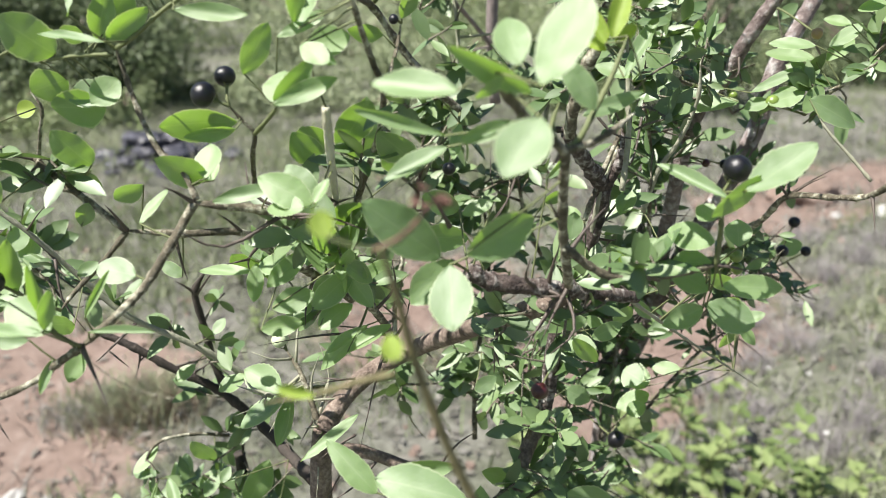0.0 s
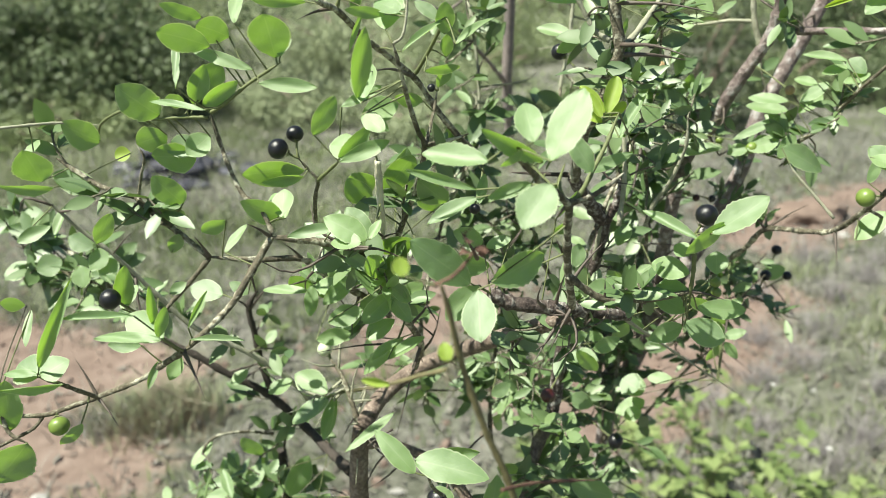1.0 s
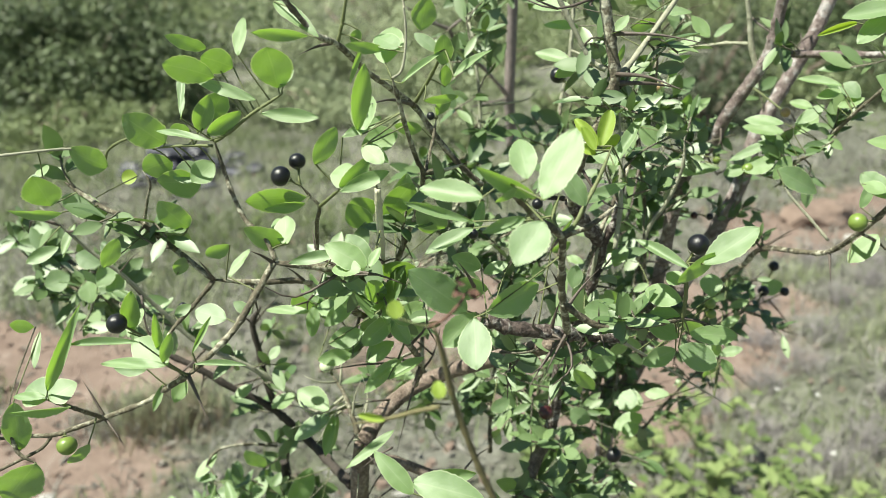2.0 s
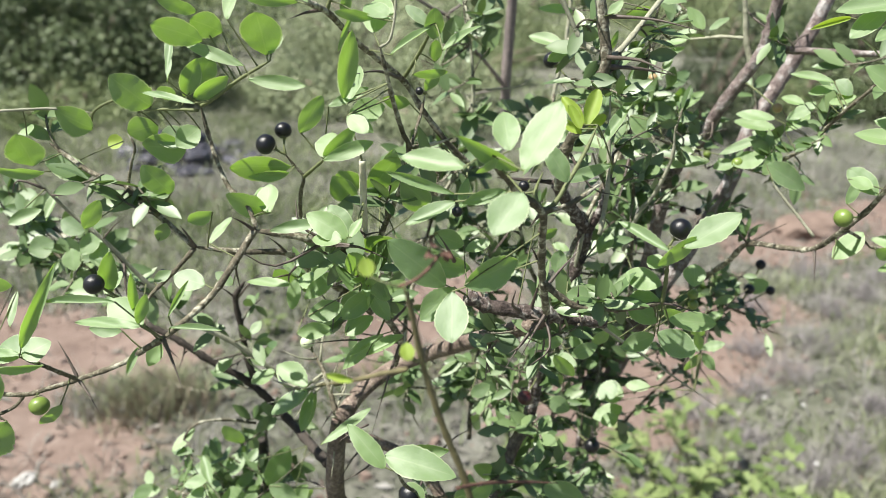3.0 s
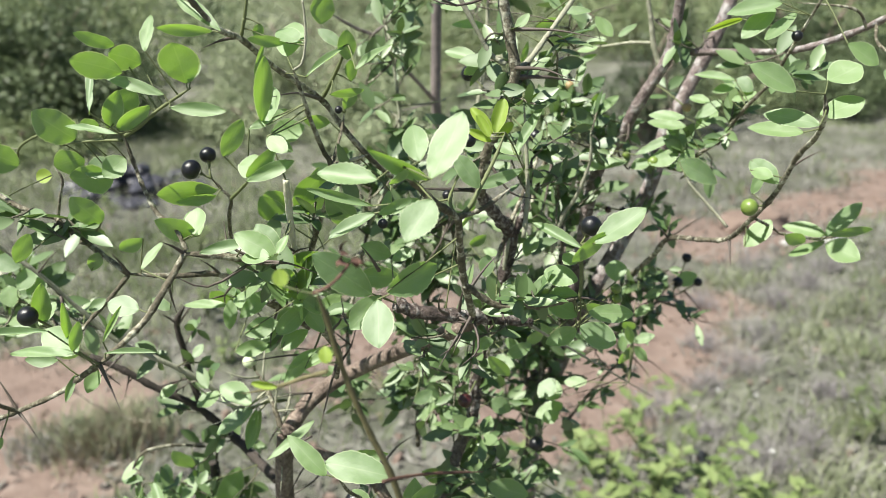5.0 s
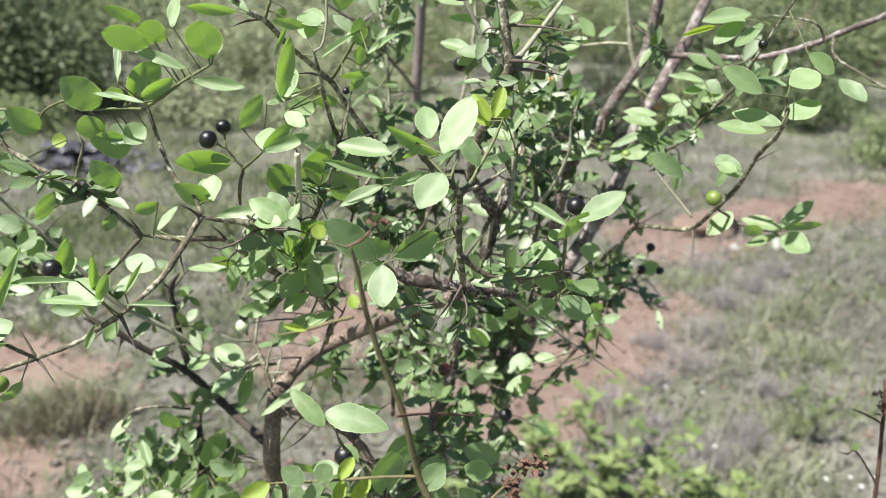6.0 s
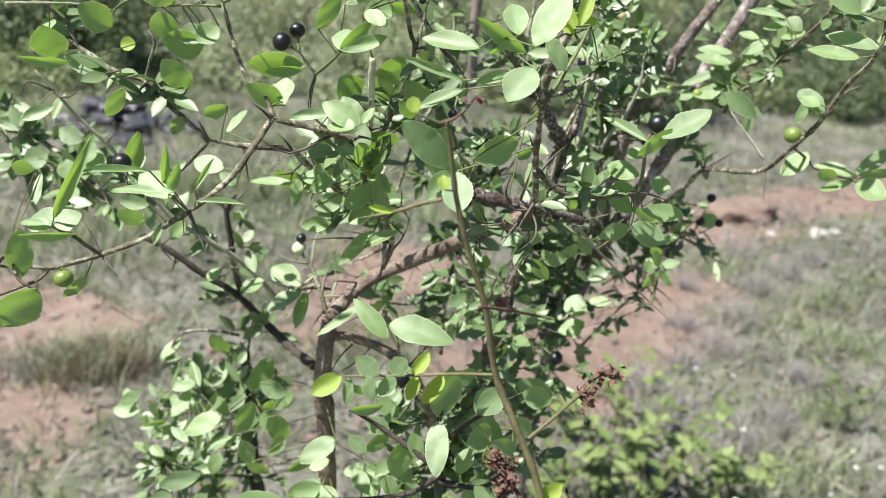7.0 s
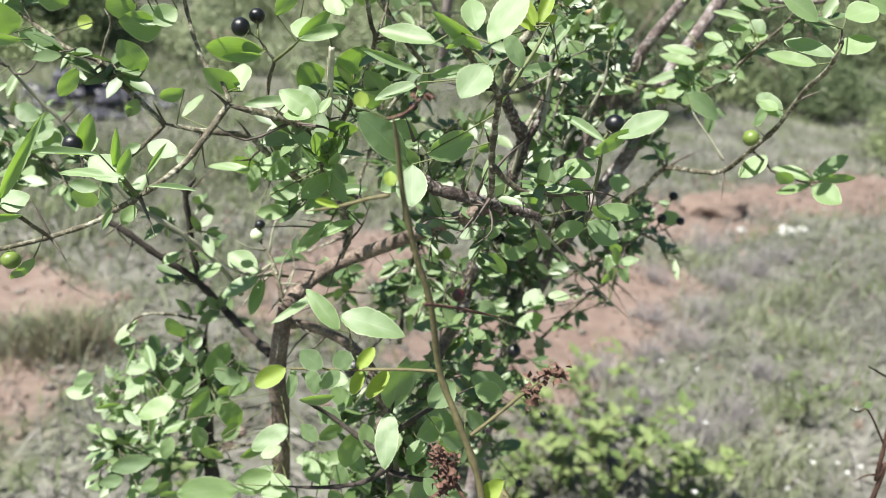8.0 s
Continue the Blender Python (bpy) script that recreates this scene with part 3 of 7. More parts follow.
def make_leaf_mesh(name, seed, material, belly, tipness, curl, fold, teeth):
    """An oval leaf of length and width 1 along +x, with a folded rib, a bent blade and a faintly toothed margin."""
    rng = random.Random(seed)
    n, half = 20, 3
    verts, uvs, faces = [], [], []
    lobes = [rng.uniform(-1, 1) for _ in range(n + 1)]
    for i in range(n + 1):
        t = i / n
        w = max(0.012, math.sin(math.pi * t**belly) ** tipness) * 0.5
        if 0 < i < n:
            w *= 1 + 0.035 * lobes[i // 3] + (teeth if i % 2 else -teeth)
        for k in range(-half, half + 1):
            s = k / half
            z = fold * abs(s) ** 1.4 * w * 2 + curl * (t - 0.1) ** 2 + 0.010 * lobes[i // 3] * s + 0.007 * math.sin(9 * t + 4 * s)
            verts.append((t, s * w, z))
            uvs.append((0.5 + 0.5 * s, t))
    row = 2 * half + 1
    for i in range(n):
        for k in range(row - 1):
            a = i * row + k
            faces.append((a, a + row, a + row + 1, a + 1))
    me = bpy.data.meshes.new(name)
    me.from_pydata(verts, [], faces)
    me.polygons.foreach_set("use_smooth", [True] * len(me.polygons))
    layer = me.uv_layers.new(name="UVMap")
    for loop in me.loops:
        layer.data[loop.index].uv = uvs[loop.vertex_index]
    me.materials.append(material)
    return me


LEAF_MESHES = [make_leaf_mesh("leaf", 40 + k, LEAF, 0.90 + 0.07 * (k % 4), 0.64 + 0.07 * (k % 3), (-0.16, 0.05, -0.06, 0.12, -0.22, 0.0, -0.1, 0.08)[k], 0.02 + 0.03 * (k % 3), 0.018 + 0.008 * (k % 3)) for k in range(8)]
YOUNG_MESHES = [make_leaf_mesh("young_leaf", 60 + k, LEAF_YOUNG, 0.95 + 0.06 * k, 0.55, (-0.2, 0.1, -0.05)[k], 0.15, 0.02) for k in range(3)]


def rod_mesh(name, material, bend):
    """A thin stalk one unit long; its thickness is set by its matrix, and bend is in radii."""
    v, f = tube([Vector((t / 6, 0, 0)) for t in range(7)], [1.3, 1.0, 0.95, 0.9, 0.9, 0.9, 1.0], 6)
    for p in v:
        p.z += bend * math.sin(math.pi * p.x) + 0.3 * bend * math.sin(7 * p.x)
        p.y += 0.5 * bend * math.sin(4 * p.x)
    me = bpy.data.meshes.new(name)
    me.from_pydata([tuple(p) for p in v], [], f)
    me.polygons.foreach_set("use_smooth", [True] * len(me.polygons))
    me.materials.append(material)
    return me


ROD = rod_mesh("petiole", TWIG_GREEN, 1.2)
WOODY_ROD = rod_mesh("twiglet", TWIG, 5.0)


def rod(name, a, b, radius, parent, woody=False):
    d = b - a
    x, y, z = facing(d, (0.3, -0.8, 0.5))
    m = Matrix((x * d.length, y * radius, z * radius)).transposed().to_4x4()
    m.translation = a
    return shared(name, WOODY_ROD if woody else ROD, m, parent)


def branch(name, plant, material, r0, r1, *points, rough=0.06, label=""):
    """A tapered limb through a few places, from its thick to its thin end or back; radii in millimetres."""
    rng = random.Random(len(LINES) * 7 + 1)
    line = smooth_line(points, 7)
    n = len(line) - 1
    radii = [(r0 + (r1 - r0) * i / n) / 1000 for i in range(n + 1)]
    knots = [i for i in range(2, n - 1, 5)]
    shown = [r * ((1.22 if r < 0.003 else 1.0) if i in knots else 1.0) for i, r in enumerate(radii)]
    thin = range(n, n - 5, -1) if r1 < r0 else range(5)
    if min(r0, r1) < 1.6 and n > 10:
        for k, i in enumerate(thin):
            shown[i] *= 0.35 + 0.13 * k
    v, f = tube(line, shown, 20 if max(r0, r1) > 3 else 8, rough, rng)
    ob = mesh_object(name, v, f, material, plant)
    if label:
        ob["label"] = label
    LINES.append((plant, ob, line, radii))
    return ob


def nearest(plant, p):
    """The branch of the plant that lies nearest to p, and the place on it."""
    best = None
    for owner, ob, line, radii in LINES:
        if owner is plant:
            for q, r in zip(line, radii):
                d = (q - p).length - r
                if best is None or d < best[0]:
                    best = (d, ob, q)
    return best


NORMALS = {"b": (-0.20, -0.62, 0.78), "m": (0.10, -0.93, 0.42), "d": (0.10, -0.88, -0.42), "y": (-0.05, -0.85, 0.4), "s": (0.5, -0.82, 0.12)}
leaf_rng = random.Random(5)


def leaf(plant, base, tip, width, tone, join=True):
    """A leaf from base to tip; tone says how its face is turned: up to the light, between, along it or away from it. Width in millimetres."""
    base, tip = Vector(base), Vector(tip)
    gap, owner, place = nearest(plant, base)
    n = Vector(NORMALS[tone]) + Vector([leaf_rng.uniform(-0.10, 0.10) for _ in range(3)])
    a, w, out = facing(tip - base, n)
    if out.dot(n) < 0:
        w, out = -w, -out
    length = (tip - base).length
    m = Matrix((a * length, w * width / 1000, out * length)).transposed().to_4x4()
    m.translation = base
    mesh = leaf_rng.choice(YOUNG_MESHES if tone == "y" else LEAF_MESHES)
    shared("young_leaf" if tone == "y" else "leaf", mesh, m, owner)
    if join and gap > 0.0006:
        rod("petiole" if gap < 0.04 else "twiglet", place, base + a * length * 0.01, 0.0003, owner, gap >= 0.04)


def thorn(base, tip, radius):
    base, tip = Vector(base), Vector(tip)
    gap, owner, place = nearest(shrub, base)
    if gap < 0.02:
        base = place
    mid = (base + tip) / 2 + Vector((0, 0, 0.04 * (tip - base).length))
    line = smooth_line([base, mid, tip], 5)
    v, f = tube(line, [radius / 1000 * max(0.05, 1 - 0.97 * (i / (len(line) - 1)) ** 0.9) for i in range(len(line))], 7)
    mesh_object("thorn", v, f, THORN, owner)


def berry_mesh(name, material):
    bm = bmesh.new()
    bmesh.ops.create_uvsphere(bm, u_segments=24, v_segments=16, radius=0.5)
    for v in bm.verts:
        pole = max(0.0, (-v.co.z - 0.38) / 0.12)
        v.co *= 1 + 0.03 * noise.noise(v.co * 5)
        v.co.z += 0.07 * pole * pole
    for f in bm.faces:
        f.smooth = True
    me = bpy.data.meshes.new(name)
    bm.to_mesh(me)
    bm.free()
    me.materials.append(material)
    return me


BERRIES = {"k": berry_mesh("black_berry", FRUIT_BLACK), "g": berry_mesh("green_berry", FRUIT_GREEN), "r": berry_mesh("red_berry", FRUIT_RED), "o": berry_mesh("orange_berry", FRUIT_ORANGE), "w": berry_mesh("pale_bud", FRUIT_PALE)}


def calyx_mesh():
    """Five small pointed lobes round a short cup."""
    verts, faces = [(0, 0, -0.2)], []
    for k in range(5):
        a = math.tau * k / 5
        i = len(verts)
        for da, r, z in ((-0.45, 0.14, -0.06), (0.0, 0.42, 0.10), (0.45, 0.14, -0.06)):
            verts.append((r * math.cos(a + da), r * math.sin(a + da), z))
        faces += [(0, i, i + 1), (0, i + 1, i + 2)]
    me = bpy.data.meshes.new("calyx")
    me.from_pydata(verts, [], faces)
    me.materials.append(TWIG_GREEN)
    return me


CALYX = calyx_mesh()


def berry(place, size, ripeness):
    """A round fruit on a short stalk, millimetres across."""
    p, s = Vector(place), size / 1000
    gap, owner, spot = nearest(shrub, p)
    down = (spot - p).normalized()
    turn = down.to_track_quat("-Z", "Y").to_matrix().to_4x4()
    m = Matrix.Translation(p) @ turn
    shared(BERRIES[ripeness].name, BERRIES[ripeness], m @ Matrix.Diagonal((s, s * 0.98, s * 0.94, 1)), owner)
    foot = p + down * s * 0.46
    shared("calyx", CALYX, Matrix.Translation(foot) @ turn @ Matrix.Diagonal((s * 0.8, s * 0.8, s * 0.8, 1)), owner)
    if gap > s * 0.5:
        rod("fruit_stalk", spot, foot, 0.0005, owner)


# limbs and twigs
trunk = branch('trunk', shrub, BARK, 5.75, 4.3, (-0.0550, 0.3720, -0.0300), (-0.0470, 0.3680, 0.3000), (-0.0655, 0.3588, 0.6451), (-0.0726, 0.3500, 0.8959), (-0.0742, 0.3460, 0.9167), (-0.0749, 0.3420, 0.9367), (-0.0732, 0.3380, 0.9594), (-0.0708, 0.3370, 0.9765), rough=0.02)
trunk_limb = branch('limb', shrub, BARK, 4.2, 3.2, (-0.0708, 0.3370, 0.9765), (-0.0624, 0.3500, 0.9851), (-0.0485, 0.3620, 0.9919), (-0.0305, 0.3610, 1.0015), (-0.0118, 0.3300, 1.0234), (0.0012, 0.3000, 1.0425), (0.0116, 0.2840, 1.0537), (0.0202, 0.2790, 1.0608), rough=0.02)
scaly_limb = branch('twig', shrub, BARK_SCALY, 2.9, 1.9, (0.0169, 0.2750, 1.0639), (0.0250, 0.2800, 1.0599), (0.0348, 0.2850, 1.0564), (0.0440, 0.2900, 1.0528), rough=0.06)
upper_limb = branch('twig', shrub, BARK_SCALY, 2.6, 2.9, (-0.0120, 0.2680, 1.0732), (-0.0053, 0.2700, 1.0688), (0.0054, 0.2720, 1.0661), (0.0176, 0.2760, 1.0626), rough=0.06)
right_trunk = branch('trunk', shrub, BARK_PALE, 6.4, 3.5, (0.0450, 0.5600, -0.0300), (0.0530, 0.5560, 0.3000), (0.0681, 0.5360, 0.6274), (0.0836, 0.5200, 0.8714), (0.0929, 0.5050, 0.9131), (0.0995, 0.4900, 0.9458), (0.1049, 0.4800, 0.9722), (0.1233, 0.4780, 1.0087), (0.1398, 0.4780, 1.0410), (0.1503, 0.4800, 1.0648), (0.1574, 0.4820, 1.0932), (0.1662, 0.4840, 1.1109), (0.1760, 0.4860, 1.1283), (0.1886, 0.4880, 1.1531), (0.1945, 0.4880, 1.1700), (0.2179, 0.4880, 1.2359), rough=0.06)
right_limb = branch('limb', shrub, BARK_PALE, 4.2, 2.6, (0.0995, 0.4900, 0.9458), (0.1008, 0.4750, 0.9917), (0.1019, 0.4600, 1.0300), (0.1032, 0.4520, 1.0565), (0.1082, 0.4450, 1.0827), (0.1171, 0.4370, 1.0983), (0.1220, 0.4300, 1.1146), (0.1315, 0.4240, 1.1340), (0.1370, 0.4210, 1.1455), (0.1392, 0.4180, 1.1580), (0.1398, 0.4140, 1.1741), (0.1427, 0.3972, 1.2420), rough=0.06)
right_arm = branch('twig', shrub, BARK_PALE, 1.87, 1.3, (0.1381, 0.4210, 1.1477), (0.1531, 0.4180, 1.1480), (0.1846, 0.4050, 1.1484), (0.1995, 0.3950, 1.1508), (0.2138, 0.3750, 1.1598), (0.2209, 0.3520, 1.1701), (0.2264, 0.3350, 1.1774), (0.2322, 0.3150, 1.1860), (0.2500, 0.2528, 1.2126))
pale_fork = branch('twig', shrub, TWIG_PALE, 1.596, 1.008, (0.1345, 0.4230, 1.1378), (0.1302, 0.4240, 1.1509), (0.1282, 0.4240, 1.1633), (0.1255, 0.4240, 1.1768), (0.1120, 0.4240, 1.2455))
pale_twig = branch('twig', shrub, TWIG_PALE, 1.008, 0.588, (0.1306, 0.4240, 1.1528), (0.1182, 0.4280, 1.1531), (0.1051, 0.4320, 1.1512), (0.0917, 0.4360, 1.1500))
centre_stem = branch('twig', shrub, TWIG, 2.2, 2.2, (0.0275, 0.3328, 1.0975), (0.0279, 0.3282, 1.1087), (0.0299, 0.3246, 1.1199), (0.0346, 0.3201, 1.1313), (0.0379, 0.3168, 1.1433), (0.0407, 0.3151, 1.1537), (0.0383, 0.3151, 1.1690), (0.0354, 0.3151, 1.1845), (0.0334, 0.3158, 1.1958), (0.0221, 0.3184, 1.2645), rough=0.06)
scaly_stem = branch('limb', shrub, BARK_SCALY, 3.6, 3.0, (0.0243, 0.3720, 0.9585), (0.0294, 0.3650, 1.0070), (0.0350, 0.3584, 1.0307), (0.0400, 0.3559, 1.0479), (0.0426, 0.3531, 1.0612), (0.0441, 0.3505, 1.0722), rough=0.07)
scaly_stem_b = branch('twig', shrub, BARK_SCALY, 2.3, 1.2, (0.0441, 0.3505, 1.0722), (0.0482, 0.3482, 1.0808), (0.0505, 0.3471, 1.0900), (0.0520, 0.3487, 1.1008), (0.0531, 0.3495, 1.1091), rough=0.06)
scaly_top = branch('twig', shrub, BARK_SCALY, 3.1, 2.6, (0.0438, 0.3507, 1.0727), (0.0386, 0.3459, 1.0803), (0.0322, 0.3396, 1.0898), (0.0270, 0.3331, 1.0984), rough=0.07)
k_twig = branch('twig', shrub, TWIG, 1.16, 1.39, (-0.0092, 0.2150, 1.1407), (-0.0037, 0.2180, 1.1337), (0.0024, 0.2230, 1.1258), (0.0097, 0.2280, 1.1187), (0.0110, 0.2360, 1.1085), (0.0126, 0.2460, 1.0934), (0.0144, 0.2520, 1.0829), (0.0171, 0.2620, 1.0699))
k_side = branch('twig', shrub, TWIG, 0.924, 0.672, (0.0097, 0.2280, 1.1187), (0.0171, 0.2320, 1.1196), (0.0230, 0.2360, 1.1217), (0.0292, 0.2420, 1.1242))
k_green = branch('twig', shrub, TWIG_GREEN, 0.84, 0.588, (0.0095, 0.2300, 1.1184), (0.0138, 0.2320, 1.1204), (0.0189, 0.2380, 1.1267), (0.0241, 0.2440, 1.1342), (0.0285, 0.2500, 1.1419))
k_thin = branch('twig', shrub, TWIG_GREEN, 0.672, 0.504, (0.0095, 0.2300, 1.1184), (0.0081, 0.2360, 1.1230), (0.0110, 0.2450, 1.1270))
r_twig = branch('twig', shrub, TWIG, 1.344, 0.84, (0.0133, 0.2490, 1.0871), (0.0206, 0.2510, 1.0805), (0.0267, 0.2520, 1.0767), (0.0347, 0.2530, 1.0756), (0.0448, 0.2540, 1.0756), (0.0526, 0.2540, 1.0771), (0.0568, 0.2540, 1.0782))
r_up = branch('twig', shrub, TWIG_GREEN, 0.756, 0.672, (0.0568, 0.2540, 1.0778), (0.0570, 0.2530, 1.0860), (0.0566, 0.2520, 1.0925), (0.0566, 0.2530, 1.0993))
j_stem = branch('twig', shrub, TWIG, 0.983, 1.36, (-0.1180, 0.2420, 1.0656), (-0.1140, 0.2460, 1.0683), (-0.1045, 0.2550, 1.0758), (-0.0981, 0.2620, 1.0846), (-0.0905, 0.2700, 1.0965))
j_stem_on = branch('twig', shrub, TWIG, 1.44, 1.51, (-0.0905, 0.2700, 1.0965), (-0.0808, 0.2720, 1.0947), (-0.0692, 0.2760, 1.0912), (-0.0595, 0.2810, 1.0863), (-0.0555, 0.2900, 1.0748), (-0.0513, 0.3000, 1.0597), (-0.0451, 0.3120, 1.0428), (-0.0404, 0.3250, 1.0257), (-0.0444, 0.3450, 1.0042))
j_left = branch('twig', shrub, TWIG, 1.092, 0.756, (-0.1180, 0.2420, 1.0656), (-0.1280, 0.2460, 1.0583), (-0.1373, 0.2500, 1.0511), (-0.1571, 0.2570, 1.0406), (-0.1695, 0.2560, 1.0366), (-0.1767, 0.2550, 1.0348), (-0.1855, 0.2520, 1.0363), (-0.1955, 0.2480, 1.0378), (-0.2600, 0.2224, 1.0473))
j_left_b = branch('twig', shrub, TWIG, 0.672, 0.504, (-0.1771, 0.2550, 1.0348), (-0.1802, 0.2520, 1.0312), (-0.1849, 0.2480, 1.0298), (-0.1932, 0.2430, 1.0273), (-0.2512, 0.2080, 1.0100))
i_stem = branch('twig', shrub, TWIG, 0.907, 1.21, (-0.1847, 0.3180, 1.1165), (-0.1768, 0.3140, 1.1126), (-0.1654, 0.3100, 1.1064), (-0.1506, 0.3060, 1.1024), (-0.1479, 0.3040, 1.1006), (-0.1370, 0.3010, 1.0919), (-0.1215, 0.2970, 1.0798))
i_right = branch('twig', shrub, TWIG, 1.21, 1.44, (-0.1215, 0.2970, 1.0798), (-0.1047, 0.3000, 1.0771), (-0.0877, 0.3060, 1.0749), (-0.0820, 0.3110, 1.0686), (-0.0741, 0.3180, 1.0585), (-0.0632, 0.3260, 1.0483), (-0.0544, 0.3340, 1.0359))
i_down = branch('twig', shrub, TWIG, 1.008, 0.672, (-0.1216, 0.2970, 1.0794), (-0.1297, 0.2930, 1.0704), (-0.1358, 0.2850, 1.0648), (-0.1375, 0.2750, 1.0621))
i_up = branch('twig', shrub, TWIG, 0.672, 0.42, (-0.1495, 0.3060, 1.1024), (-0.1463, 0.3040, 1.1121), (-0.1435, 0.3020, 1.1193), (-0.1459, 0.3020, 1.1249))
long_pale = branch('twig', shrub, TWIG_PALE, 0.756, 1.596, (-0.2142, 0.3520, 1.0961), (-0.1987, 0.3580, 1.0736), (-0.1866, 0.3620, 1.0592), (-0.1726, 0.3680, 1.0375), (-0.1563, 0.3740, 1.0145), (-0.1327, 0.3820, 0.9956), (-0.1151, 0.3900, 0.9760), (-0.1027, 0.3980, 0.9538))
dark_low = branch('twig', shrub, TWIG_DARK, 1.6, 2.7, (-0.1840, 0.4000, 0.9965), (-0.1675, 0.4020, 0.9856), (-0.1526, 0.4050, 0.9725), (-0.1352, 0.4090, 0.9592), (-0.1242, 0.4100, 0.9482), (-0.1149, 0.4080, 0.9392), (-0.0985, 0.3900, 0.9334), (-0.0811, 0.3600, 0.9368))
dark_up = branch('twig', shrub, TWIG_DARK, 2.016, 1.512, (-0.1294, 0.4090, 0.9590), (-0.1326, 0.4080, 0.9739), (-0.1343, 0.4060, 0.9940), (-0.1357, 0.4040, 1.0118), (-0.1297, 0.4020, 1.0223))
u1 = branch('twig', shrub, TWIG, 0.917, 0.721, (-0.0896, 0.2700, 1.0975), (-0.0940, 0.2740, 1.1055), (-0.1009, 0.2780, 1.1103), (-0.1057, 0.2810, 1.1202), (-0.1093, 0.2840, 1.1310), (-0.1112, 0.2850, 1.1391))
u1_right = branch('twig', shrub, TWIG_GREEN, 0.756, 0.504, (-0.1112, 0.2850, 1.1391), (-0.1052, 0.2850, 1.1426), (-0.0975, 0.2850, 1.1484), (-0.0898, 0.2840, 1.1531), (-0.0845, 0.2840, 1.1561))
u1_left = branch('twig', shrub, TWIG_GREEN, 0.588, 0.42, (-0.1123, 0.2850, 1.1375), (-0.1209, 0.2880, 1.1372), (-0.1291, 0.2910, 1.1364), (-0.1375, 0.2950, 1.1348))
u1_far = branch('twig', shrub, TWIG_GREEN, 0.672, 0.42, (-0.1375, 0.2950, 1.1348), (-0.1465, 0.3000, 1.1383), (-0.1593, 0.3060, 1.1325), (-0.1640, 0.3120, 1.1242))
u2 = branch('twig', shrub, TWIG, 0.95, 1.25, (-0.0783, 0.2520, 1.1958), (-0.0737, 0.2580, 1.1872), (-0.0672, 0.2620, 1.1786), (-0.0617, 0.2700, 1.1746), (-0.0541, 0.2820, 1.1643), (-0.0469, 0.2920, 1.1566), (-0.0378, 0.3090, 1.1455), (-0.0302, 0.3120, 1.1331), (-0.0201, 0.3140, 1.1199), (-0.0118, 0.3180, 1.1112))
u2_up = branch('twig', shrub, TWIG_GREEN, 0.605, 0.47, (-0.0617, 0.2700, 1.1746), (-0.0595, 0.2680, 1.1811), (-0.0573, 0.2660, 1.1894), (-0.0402, 0.2500, 1.2553))
u3 = branch('twig', shrub, TWIG, 0.66, 1.2, (-0.0428, 0.2570, 1.1646), (-0.0414, 0.2620, 1.1568), (-0.0395, 0.2700, 1.1448), (-0.0366, 0.2790, 1.1316), (-0.0347, 0.2820, 1.1258), (-0.0372, 0.2880, 1.1111), (-0.0430, 0.2960, 1.0957), (-0.0477, 0.3040, 1.0827), (-0.0524, 0.3100, 1.0697))
u3_out = branch('twig', shrub, TWIG, 0.756, 0.504, (-0.0343, 0.2820, 1.1258), (-0.0255, 0.2800, 1.1279), (-0.0187, 0.2770, 1.1307))
u3_top = branch('twig', shrub, TWIG_PALE, 0.454, 0.353, (-0.0428, 0.2570, 1.1646), (-0.0395, 0.2580, 1.1675), (-0.0379, 0.2590, 1.1771), (-0.0382, 0.2600, 1.1866), (-0.0390, 0.2620, 1.1928), (-0.0482, 0.2833, 1.2589))
u2_side = branch('twig', shrub, TWIG_GREEN, 0.756, 0.588, (-0.0382, 0.3090, 1.1471), (-0.0340, 0.3040, 1.1539), (-0.0293, 0.2980, 1.1625), (-0.0259, 0.2900, 1.1700))
u2_fruit = branch('twig', shrub, TWIG, 0.756, 0.504, (-0.0346, 0.2840, 1.1245), (-0.0326, 0.2940, 1.1300), (-0.0311, 0.3040, 1.1348), (-0.0297, 0.3080, 1.1412))
berry_twig = branch('twig', shrub, TWIG, 0.84, 0.504, (-0.0792, 0.3000, 1.0906), (-0.0774, 0.2940, 1.1039), (-0.0755, 0.2910, 1.1114), (-0.0786, 0.2900, 1.1161), (-0.0817, 0.2890, 1.1207))
berry_twig_b = branch('twig', shrub, TWIG_GREEN, 0.672, 0.504, (-0.0755, 0.2910, 1.1114), (-0.0680, 0.2820, 1.1189), (-0.0649, 0.2750, 1.1226))
far_pole = branch('pole', shrub, POLE, 4.2, 3.8, (0.0261, 0.6900, 1.0413), (0.0229, 0.6750, 1.0854), (0.0241, 0.6700, 1.1293), (0.0252, 0.6650, 1.1668), (0.0252, 0.6620, 1.1986), (0.0253, 0.6554, 1.2683))
far_diag = branch('twig', shrub, POLE, 1.596, 1.092, (0.0229, 0.6750, 1.0854), (0.0014, 0.6400, 1.1140), (-0.0204, 0.6100, 1.1391), (-0.0250, 0.6000, 1.1475), (-0.0366, 0.5900, 1.1538), (-0.0533, 0.5700, 1.1657))
far_diag_b = branch('twig', shrub, POLE, 1.008, 0.756, (-0.0250, 0.6000, 1.1475), (-0.0102, 0.5850, 1.1598), (0.0078, 0.5600, 1.1753), (0.0443, 0.5093, 1.2068))
far_twig = branch('twig', shrub, POLE, 0.84, 0.588, (0.0229, 0.6750, 1.0854), (0.0060, 0.6600, 1.0843), (-0.0111, 0.6500, 1.0825))
